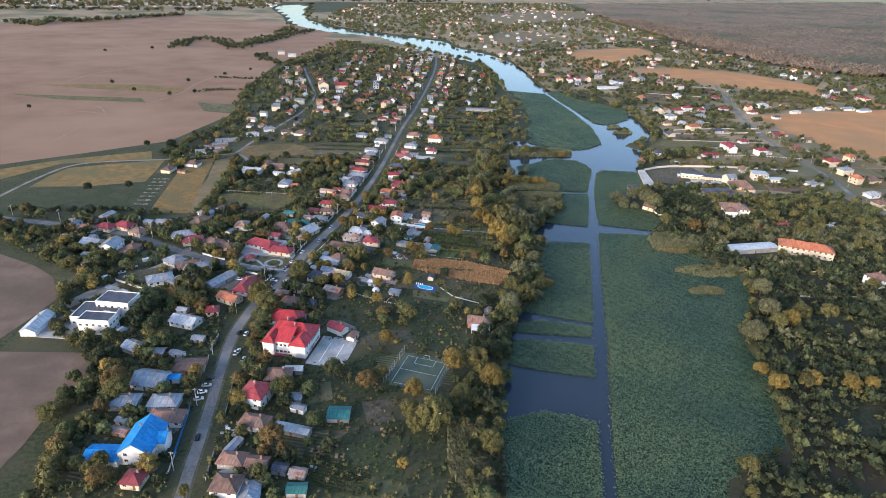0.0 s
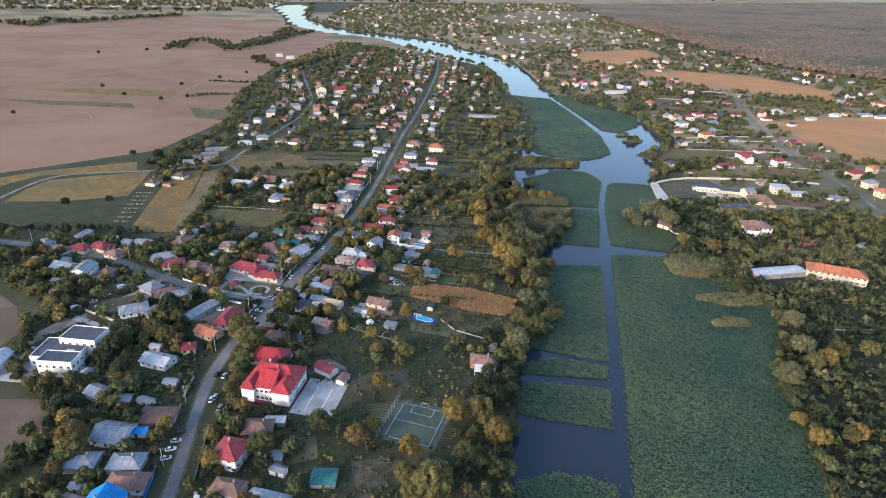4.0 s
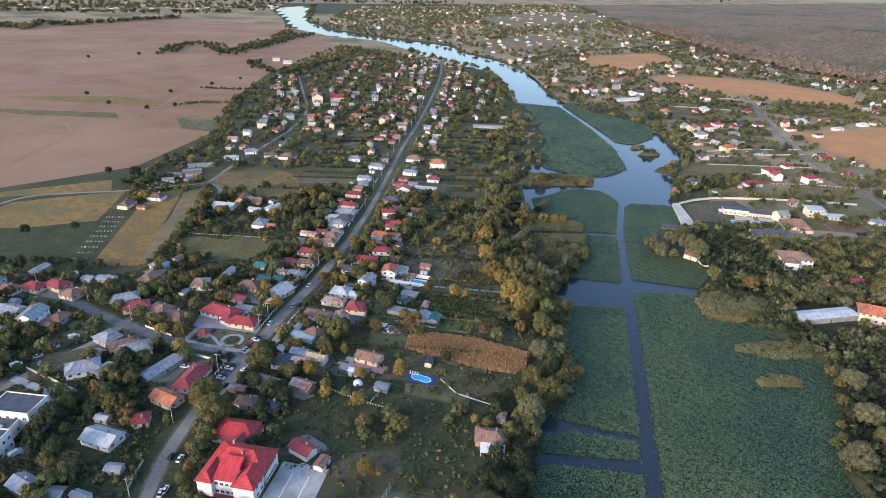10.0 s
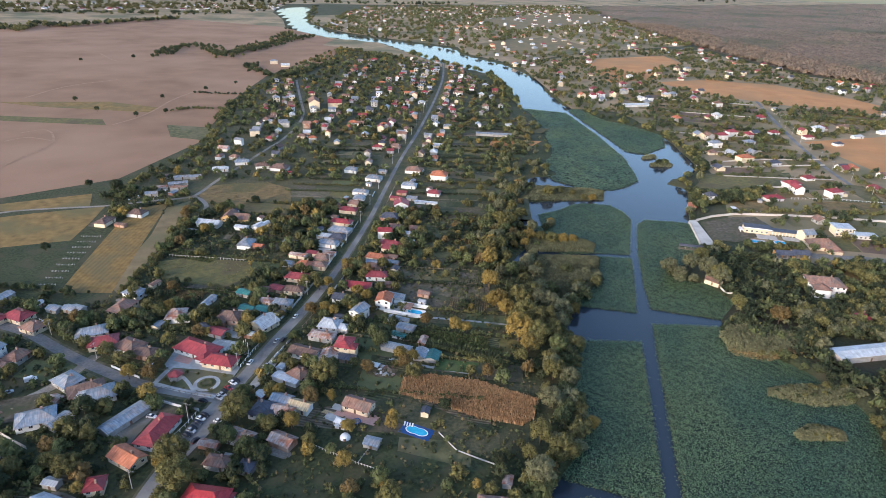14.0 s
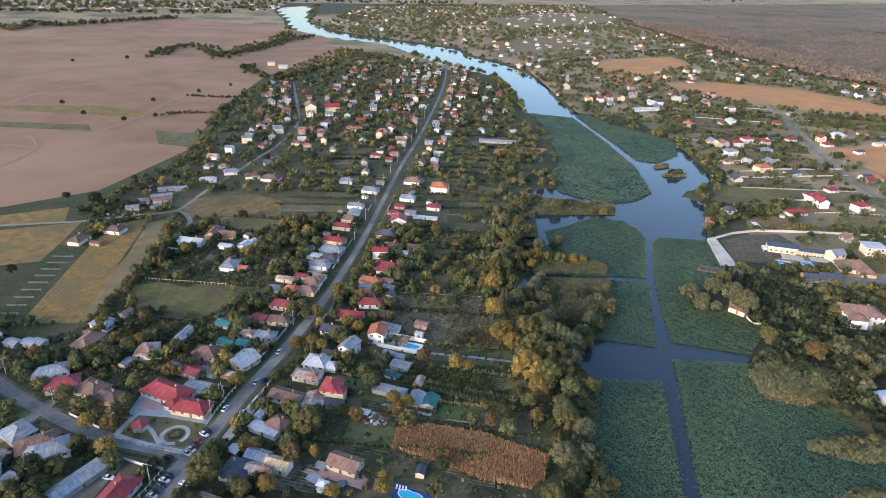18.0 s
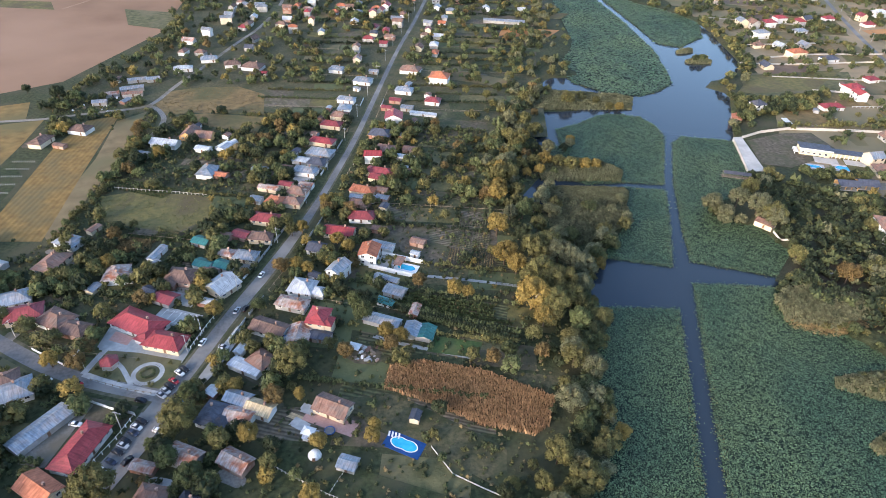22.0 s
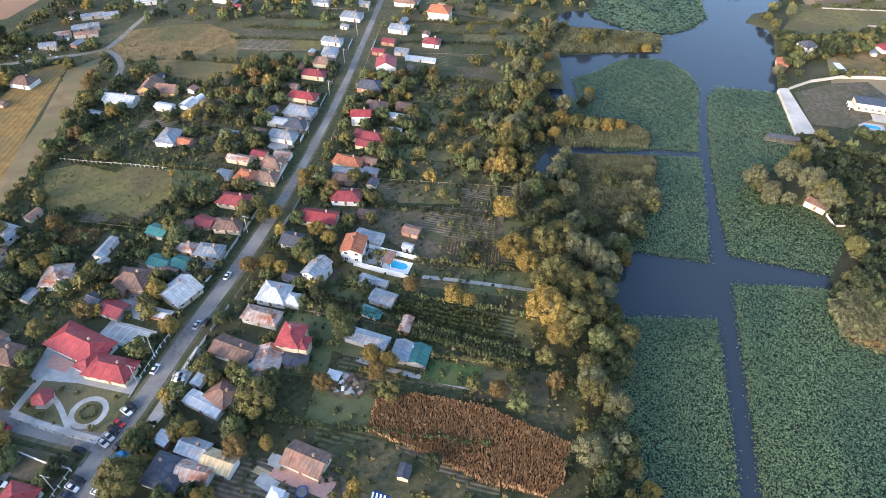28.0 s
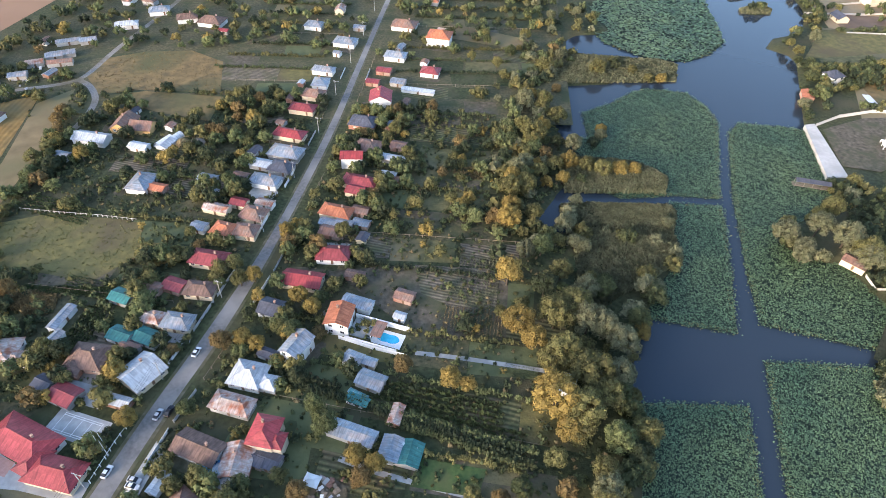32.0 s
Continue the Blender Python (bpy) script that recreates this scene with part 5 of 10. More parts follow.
shed(-174.0, 635.1, 20, 9, 6, 2.4, 'zinc', 'grey')
shed(-181.1, 625.8, 20, 9, 6, 2.4, 'rusty', 'grey')
shed(-183.9, 611.2, 15, 9, 6, 2.4, 'zinc', 'grey')
house(-133.1, 699.4, 15, 12.0, 8.0, 1, 'hip', 'zinc', 'white', 1)
house(-112.3, 688.4, 15, 12.0, 8.0, 1, 'hip', 'brown', 'white', 1)
# along the upper street
house(14.6, 584.2, 88, 10.9, 10.8, 2, 'gable', 'red', 'white', 1)
house(6.6, 564.1, -14, 13.0, 10.0, 1, 'hip', 'slate', 'brick', 1)
shed(23.6, 606.7, -14, 8, 6, 2.4, 'zinc', 'grey')
shed(15.4, 619.9, -14, 8, 6, 2.4, 'maroon', 'brick')
shed(9.5, 606.5, -14, 7, 5, 2.4, 'maroon', 'brick')
house(9.6, 541.7, -17, 12.0, 10.0, 1, 'hip', 'tile', 'cream', 1)
house(3.0, 530.0, 0, 9.5, 6.4, 2, 'gable', 'red', 'white', 1)
shed(24.4, 543.3, -17, 7, 6, 2.4, 'tile', 'brick')
shed(22.4, 532.4, -17, 12, 4.5, 2.4, 'white', 'grey')
house(7.6, 513.9, -17, 15.0, 7.0, 1, 'hip', 'maroon', 'cream', 1)
shed(6.1, 508.5, -17, 8, 7, 2.4, 'maroon', 'cream')
house(-1.1, 492.9, -18, 13.0, 7.0, 1, 'hip', 'orange', 'cream', 1)
shed(8.9, 494.0, -18, 7, 5, 2.4, 'tile', 'brick')
shed(-4.0, 486.3, -18, 7, 4, 2.4, 'zinc', 'grey')
shed(2.6, 485.2, -18, 7, 5, 2.4, 'zinc', 'grey')
shed(-1.8, 480.6, -18, 10, 6, 2.4, 'tile', 'brick')
house(26.8, 681.1, -14, 15.0, 11.0, 1, 'hip', 'tile', 'white', 1)
house(48.4, 659.5, -14, 14.0, 12.0, 2, 'hip', 'orange', 'white', 1)
house(41.8, 618.4, -14, 10.0, 8.0, 1, 'hip', 'maroon', 'white', 1)
shed(119.7, 822.0, -9, 40, 8, 2.6, 'zinc', 'grey', pitch=0.2)
shed(34.5, 597.9, -14, 18, 4, 1.8, 'white', 'white')
house(21.6, 637.8, -14, 12.0, 8.0, 1, 'hip', 'zinc', 'white', 1)
# the far bank
house(286.4, 375.1, -27, 33.7, 12.6, 2, 'hip', 'orange', 'cream', 2)
house(314.2, 515.7, -12, 19.0, 13.0, 1, 'hip', 'tile', 'cream', 2, wing=(5, -7.5, 9, 9, 1), pitch=0.62)
house(275.0, 452.6, -12, 20.0, 14.0, 2, 'hip', 'tile', 'white', 2, wing=(-5, -7.5, 9, 9, 1), pitch=0.4)
house(333.7, 615.3, 4, 16.0, 8.0, 1, 'hip', 'red', 'white', 1)
shed(250.3, 380.0, 8, 36, 9.5, 3.6, 'white', 'grey', pitch=0.16)
shed(252.9, 594.6, 70, 9, 6, 2.6, 'orange', 'brick')
house(369.1, 647.8, 12, 13.0, 9.0, 2, 'hip', 'red', 'white', 1)
house(400.8, 673.1, 12, 10.0, 8.0, 1, 'hip', 'red', 'white', 1)
house(395.1, 626.0, 12, 12.0, 9.0, 2, 'hip', 'red', 'white', 1)
house(393.8, 722.8, 12, 14.0, 9.0, 1, 'hip', 'slate', 'white', 1)
house(368.1, 731.6, 12, 15.0, 10.0, 2, 'hip', 'orange', 'cream', 1)
house(362.7, 788.1, 12, 14.0, 9.0, 2, 'hip', 'zinc', 'white', 1)
house(388.4, 824.8, 12, 12.0, 9.0, 2, 'hip', 'red', 'white', 1)
house(408.3, 841.1, 12, 12.0, 9.0, 2, 'hip', 'red', 'white', 1)
house(467.9, 853.2, 12, 11.0, 8.0, 1, 'hip', 'red', 'white', 1)
house(449.2, 587.2, 12, 14.0, 10.0, 2, 'hip', 'red', 'cream', 1)
house(443.1, 558.4, 12, 13.0, 9.0, 2, 'hip', 'zinc', 'cream', 1)
house(386.1, 522.7, 12, 10.0, 8.0, 1, 'hip', 'zinc', 'white', 1)
house(473.5, 1015.5, 12, 12.0, 9.0, 2, 'hip', 'tile', 'white', 1)
house(534.9, 871.3, 12, 14.0, 9.0, 2, 'hip', 'white', 'white', 1)
house(499.5, 833.5, 12, 12.0, 8.0, 1, 'hip', 'red', 'white', 1)
house(581.4, 890.3, 12, 12.0, 8.0, 1, 'hip', 'tile', 'cream', 1)
house(411.8, 805.6, 12, 12.0, 8.0, 1, 'hip', 'zinc', 'white', 1)
house(566.2, 840.0, 12, 14.0, 6.0, 1, 'hip', 'white', 'white', 1)
house(618.0, 865.6, 12, 14.0, 8.0, 1, 'hip', 'white', 'white', 1)
house(664.0, 869.4, 12, 22.0, 8.0, 1, 'hip', 'zinc', 'white', 1)
house(682.9, 859.3, 12, 20.0, 8.0, 1, 'hip', 'zinc', 'white', 1)
house(641.9, 875.4, 12, 12.0, 8.0, 1, 'hip', 'tile', 'cream', 1)
house(517.4, 803.8, 12, 10.0, 7.0, 1, 'hip', 'slate', 'white', 1)
house(345.8, 758.7, 12, 10.0, 8.0, 1, 'hip', 'tile', 'cream', 1)
house(304.5, 328.4, 12, 11.0, 10.0, 2, 'hip', 'tile', 'white', 2)
house(299.0, 420.4, 12, 10.0, 8.0, 1, 'hip', 'maroon', 'cream', 2)
house(331.2, 417.5, 12, 12.0, 7.0, 1, 'hip', 'white', 'white', 2)
house(273.6, 415.1, 12, 9.0, 7.0, 1, 'hip', 'red', 'brick', 2)
house(415.4, 471.5, 12, 12.0, 9.0, 1, 'hip', 'tile', 'cream', 1)
house(454.1, 534.0, 12, 13.0, 9.0, 1, 'hip', 'brown', 'cream', 1)
house(348.6, 1004.0, 12, 38.0, 7.0, 1, 'gable', 'white', 'white', 0)
house(918.2, 1917.8, 10, 30.0, 18.0, 1, 'gable', 'white', 'white', 0)


# ---- single buildings and yards ----
def school(x, y, turn, L, W):
    """The white two-storey school: hipped red roof, two projecting wings on the front, red plinth."""
    t = thing("school_building", pose(x, y, 0, 0, 0, turn), "white two-storey school with a broad bright red hip roof", "school")
    PLACED.append((x, y, max(L, W) * 0.6))
    L, W, hw = L - 1.2, W - 1.2, 7.6
    block(t, L, W * 0.62, hw, "hip", "scarlet", "white", 0.62, 0.6, pose(0, W * 0.18, 0))
    for sx, w in ((-1, L * 0.26), (1, L * 0.36)):
        cx = sx * (L / 2 - w / 2)
        wall = part("wall", mesh_from("wall", *wall_shape(W * 0.5, w, hw, 1, "hip"), WALLS["white"]), None, t)
        wall.matrix_basis = pose(cx, -W / 2 + W * 0.25, 0, 0, 0, 90)
        roof = part("roof", mesh_from("roof", *roof_shape(W * 0.5 + 2, w, w / 2 * 0.62, 0.6, "hip"), ROOFS["scarlet"]), None, t)
        roof.matrix_basis = pose(cx, -W / 2 + W * 0.25 + 1, hw + 0.09, 0, 0, 90)
        for s in range(2):
            fit_window(t, cx + sx * (w / 2 + 0.01), -W * 0.36, 1.6 + 3.4 * s, 90 if sx > 0 else -90)
            fit_window(t, cx + sx * (w / 2 + 0.01), -W * 0.2, 1.6 + 3.4 * s, 90 if sx > 0 else -90)
    x0, x1 = -L / 2 + L * 0.26, L / 2 - L * 0.36
    front = part("wall", box(bmesh.new(), x0, -W * 0.42, -0.3, x1, -W * 0.1, hw), WALLS["white"], t)
    lean = part("roof", mesh_from("roof", [(x0, -W * 0.44, hw), (x1, -W * 0.44, hw), (x1, 0, hw + 3.6), (x0, 0, hw + 3.6), (x0, -W * 0.44, hw - 0.15), (x1, -W * 0.44, hw - 0.15), (x1, 0, hw + 3.4), (x0, 0, hw + 3.4)],
                               [(0, 1, 2, 3), (7, 6, 5, 4), (0, 4, 5, 1)], ROOFS["scarlet"]), None, t)
    n = 4
    for s in range(2):
        for i in range(n):
            fit_window(t, x0 + (i + 0.5) * (x1 - x0) / n, -W * 0.42 - 0.01, 1.4 + 3.5 * s, 0)
    for s in range(2):
        for i in range(6):
            fit_window(t, L / 2 + 0.01, -W * 0.05 + i * W * 0.085, 1.4 + 3.5 * s, 90)
    part("plinth", box(bmesh.new(), -L / 2 - 0.06, -W / 2 - 0.06, -0.2, L / 2 + 0.06, W * 0.49 + 0.06, 0.7), ROOFS["maroon"], t, "red painted plinth")
    d = new("door", DOOR)
    d.parent, d.matrix_basis = t, pose(L / 2 + 0.02, -W * 0.08, 0.7, 0, 0, 90)
    for cx, cy in ((L * 0.05, W * 0.1), (-L * 0.2, W * 0.3)):
        c = new("chimney", CHIMNEY)
        c.parent, c.matrix_basis = t, pose(cx, cy, hw + 3.2)
    block(t, 15, 9, 4.2, "hip", "scarlet", "white", 0.5, 0.6, pose(-11.5, 21.8, 0, 0, 0, 3))   # low rear wing and the link to it
    block(t, 8.5, 5.5, 3.9, "gable", "maroon", "white", 0.4, 0.4, pose(-8.2, 14.2, 0, 0, 0, 82))
    for i in range(4):
        fit_window(t, -15.5 + 2.6 * i, 17.2 + 0.14 * i, 1.2, 3)
    PLACED.append((x - 6, y + 25, 9))
    return t


_hall = []


def hall_block(x, y, turn, L, W, hw, skylight):
    """One flat-roofed volume of the white community hall; the first call makes the hall."""
    if not _hall:
        _hall.append(thing("community_hall", pose(x, y, 0, 0, 0, turn), "white modern two-storey building with dark flat roofs and parapets", "building"))
    m = _hall[0].matrix_world.inverted() @ pose(x, y, 0, 0, 0, turn)
    PLACED.append((x, y, max(L, W) * 0.6))
    h = _hall[0]
    bm = box(bmesh.new(), -L / 2, -W / 2, -0.3, L / 2, W / 2, hw)
    for x0, y0, x1, y1 in ((-L / 2, -W / 2, L / 2, -W / 2 + 0.3), (-L / 2, W / 2 - 0.3, L / 2, W / 2), (-L / 2, -W / 2 + 0.3, -L / 2 + 0.3, W / 2 - 0.3), (L / 2 - 0.3, -W / 2 + 0.3, L / 2, W / 2 - 0.3)):
        box(bm, x0, y0, hw + 0.002, x1, y1, hw + 0.55)
    part("wall", bm, WALLS["white"], h).matrix_basis = m
    part("roof", box(bmesh.new(), -L / 2 + 0.32, -W / 2 + 0.32, hw + 0.01, L / 2 - 0.32, W / 2 - 0.32, hw + 0.14), ROOFS["slate"], h).matrix_basis = m
    for s in range(2 if hw > 6 else 1):
        for i in range(max(2, int(L / 3.2))):
            n = max(2, int(L / 3.2))
            fit_window(h, 0, 0, 0, 0).matrix_basis = m @ pose(-L / 2 + (i + 0.5) * L / n, -W / 2 - 0.01, 1.3 + 3.6 * s)
        for i in range(3):
            fit_window(h, 0, 0, 0, 0).matrix_basis = m @ pose(L / 2 + 0.01, -W / 2 + (i + 0.5) * W / 3, 1.3 + 3.6 * s, 0, 0, 90)
    if skylight:
        part("skylight", box(bmesh.new(), -1.8, W / 2 + 1.5, hw - 2.5, 1.8, W / 2 + 4.5, hw - 1.6, 0.2), FRAMEW, h, "white box skylight").matrix_basis = m


def slab(name, x, y, turn, L, W, z, mat, label, category, kind="structure"):
    ob = new(name, mesh_from(name, [(-L / 2, -W / 2, 0), (L / 2, -W / 2, 0), (L / 2, W / 2, 0), (-L / 2, W / 2, 0), (-L / 2, -W / 2, -0.4), (L / 2, -W / 2, -0.4), (L / 2, W / 2, -0.4), (-L / 2, W / 2, -0.4)],
                              [(0, 1, 2, 3), (0, 4, 5, 1), (1, 5, 6, 2), (2, 6, 7, 3), (3, 7, 4, 0)], mat))
    ob.matrix_world = pose(x, y, z, 0, 0, turn)
    PLACED.append((x, y, min(L, W) * 0.55))
    for k in (-0.3, 0.3):
        PLACED.append((x + k * L * math.cos(radians(turn)), y + k * L * math.sin(radians(turn)), min(L, W) * 0.5))
    return tagged(ob, label, category, kind=kind)


def stripes(parent, lines, z, width, mat=None):
    for x0, y0, x1, y1 in lines:
        d = Vector((x1 - x0, y1 - y0)).normalized()
        s = Vector((-d.y, d.x)) * width / 2
        part("painted_line", mesh_from("painted_line", [(x0 + s.x, y0 + s.y, z), (x0 - s.x, y0 - s.y, z), (x1 - s.x, y1 - s.y, z), (x1 + s.x, y1 + s.y, z)], [(0, 1, 2, 3)], mat or WHITEP), None, parent)


def concrete_yard(x, y, turn, L, W):
    ob = slab("pavement", x, y, turn, L, W, 0.15, CONCRETE, "pale concrete school yard with white painted lines", "yard")
    stripes(ob, [(-L * 0.18, -W * 0.4, -L * 0.18, W * 0.3), (L * 0.18, -W * 0.4, L * 0.18, W * 0.3)], 0.01, 0.35)
    bm = bmesh.new()
    for k in (-1.5, 1.5):
        rod(bm, (k, W * 0.44, 0), (k, W * 0.44, 2.1), 0.06)
    rod(bm, (-1.5, W * 0.44, 2.1), (1.5, W * 0.44, 2.1), 0.06)
    g = tagged(new("goal_frame", bpy.data.meshes.new("goal_frame")), "white metal goal frame on the school yard", "goal")
    bm.to_mesh(g.data), bm.free()
    g.data.materials.append(WHITEP)
    g.matrix_world = pose(x, y, 0.15, 0, 0, turn)


def green_court(x, y, turn, L, W):
    ob = slab("pavement", x, y, turn, L, W, 0.12, COURTG, "worn green sports court with faded white lines", "court")
    a, b = L * 0.4, W * 0.42
    stripes(ob, [(-a, -b, a, -b), (a, -b, a, b), (a, b, -a, b), (-a, b, -a, -b), (-a, 0, a, 0), (-a * 0.5, b, -a * 0.5, b * 0.55), (a * 0.5, b, a * 0.5, b * 0.55), (-a * 0.5, b * 0.55, a * 0.5, b * 0.55)], 0.01, 0.14)
    for side in (-1, 1):
        f = thing("mesh_fence", pose(x, y, 0, 0, 0, turn) @ pose(side * (L / 2 + 0.5), 0, 0), "tall grey wire fence beside the sports court", "fence", "court fences")
        for i in range(9):
            part("post", rod(bmesh.new(), (0, -W / 2 + i * W / 8, 0), (0, -W / 2 + i * W / 8, 4), 0.07), STEEL, f)
        for z in (0.3, 1.2, 2.1, 3.0, 3.9):
            part("rail", rod(bmesh.new(), (0, -W / 2, z), (0, W / 2, z), 0.03, sides=4), STEEL, f)
    for side in (-1, 1):
        g = thing("goal_frame", pose(x, y, 0.12, 0, 0, turn) @ pose(0, side * W * 0.43, 0), "white metal goal frame on the green court", "goal", "court goals")
        for k in (-1.5, 1.5):
            part("post", rod(bmesh.new(), (k, 0, 0), (k, 0, 2), 0.06), WHITEP, g)
        part("crossbar", rod(bmesh.new(), (-1.5, 0, 2), (1.5, 0, 2), 0.06), WHITEP, g)


def badminton_court(x, y, turn, L, W):
    W = max(W, 9.0)
    ob = slab("pavement", x, y, turn, L, W, 0.14, CONCRETE, "grey concrete court with white lines on a lawn", "court")
    a, b = L * 0.37, W * 0.36
    stripes(ob, [(-a, -b, a, -b), (a, -b, a, b), (a, b, -a, b), (-a, b, -a, -b), (0, -b, 0, b), (-a, -b * 0.8, a, -b * 0.8), (-a, b * 0.8, a, b * 0.8), (-a * 0.5, -b, -a * 0.5, b), (a * 0.5, -b, a * 0.5, b)], 0.01, 0.16)


def forecourt(x, y, turn, L, W):
    slab("pavement", x, y, turn, L, W, 0.22, CONCRETE, "pale concrete forecourt of the white hall", "yard")


def pool(x, y, turn, a, b, deck, name_words):
    """A swimming pool with rounded waist, coping and deck."""
    t = thing("swimming_pool", pose(x, y, 0, 0, 0, turn), name_words, "pool")
    PLACED.append((x, y, a + 2))
    pts = [(a * math.cos(k) , b * math.sin(k) * (1 - 0.22 * math.exp(-(math.cos(k) * 3) ** 2))) for k in np.linspace(0, 2 * math.pi, 36, endpoint=False)]
    n = len(pts)
    V = [(px, py, 0.22) for px, py in pts] + [(px * 1.1, py * 1.14, 0.24) for px, py in pts] + [(px * 1.1, py * 1.14, 0.0) for px, py in pts]
    part("coping", mesh_from("coping", V, [(i, (i + 1) % n, n + (i + 1) % n, n + i) for i in range(n)] + [(n + i, n + (i + 1) % n, 2 * n + (i + 1) % n, 2 * n + i) for i in range(n)], WHITEP), None, t)
    part("pool_water", mesh_from("pool_water", [(px, py, 0.2) for px, py in pts], [tuple(range(n))], POOLW), None, t, "clear turquoise water")
    part("deck", box(bmesh.new(), -deck[0] / 2, -deck[1] / 2, -0.1, deck[0] / 2, deck[1] / 2, 0.14, 0.05), deck[2], t)
    return t


def lounger(x, y, turn):
    t = thing("sun_lounger", pose(x, y, 0.15, 0, 0, turn), "white plastic sun lounger beside the pool", "lounger", "pool loungers")
    part("bed", box(bmesh.new(), -0.3, -0.9, 0.25, 0.3, 0.4, 0.33, 0.02), WHITEP, t)
    b = part("backrest", box(bmesh.new(), -0.3, 0, 0, 0.3, 0.7, 0.06, 0.02), WHITEP, t)
    b.matrix_basis = pose(0, 0.4, 0.3, 35)
    for px, py in ((-0.25, -0.8), (0.25, -0.8), (-0.25, 0.3), (0.25, 0.3)):
        part("leg", rod(bmesh.new(), (px, py, 0), (px, py, 0.26), 0.03, sides=5), WHITEP, t)


def kidney_pool_deck(x, y, turn, L, W):
    pool(x - 0.5, y + 1.2, turn, 4.6, 2.3, (13.5, 7.0, BLUEM), "blue kidney-shaped swimming pool on a dark blue deck")
    for i in range(4):
        lounger(x - 5.5 + i * 1.1, y + 5.4 - i * 0.4, turn + 15)


# ---- cars ----
PAINT = {k: shade(f"car_paint_{k}", c, tuple(min(1, v * 1.1 + 0.005) for v in c), 1, 0.28, metal=0.1) for k, c in
         {"white": (0.70, 0.70, 0.70), "silver": (0.42, 0.43, 0.45), "black": (0.018, 0.018, 0.022), "navy": (0.03, 0.04, 0.07), "red": (0.35, 0.03, 0.035), "blue": (0.03, 0.19, 0.45)}.items()}
TYRE = shade("tyre_rubber", (0.02, 0.02, 0.02), (0.03, 0.03, 0.03), 3, 0.9)
LAMP_GLASS = shade("headlight_glass", (0.6, 0.6, 0.62), (0.7, 0.7, 0.72), 3, 0.15)
TAIL_RED = shade("tail_light", (0.35, 0.01, 0.01), (0.42, 0.02, 0.02), 3, 0.25)


def loft(sections):
    """Skin over cross-sections (x, half width at the bottom, half width at the top, z bottom, z top)."""
    V, F = [], []
    for i, (x, wb, wt, zb, zt) in enumerate(sections):
        V += [(x, -wb, zb), (x, wb, zb), (x, wb, zb + (zt - zb) * 0.6), (x, wt, zt), (x, -wt, zt), (x, -wb, zb + (zt - zb) * 0.6)]
        if i:
            F += [(6 * i - 6 + j, 6 * i + j, 6 * i + (j + 1) % 6, 6 * i - 6 + (j + 1) % 6) for j in range(6)]
    F += [tuple(range(5, -1, -1)), tuple(range(len(V) - 6, len(V)))]
    return V, F


_car_parts = {}


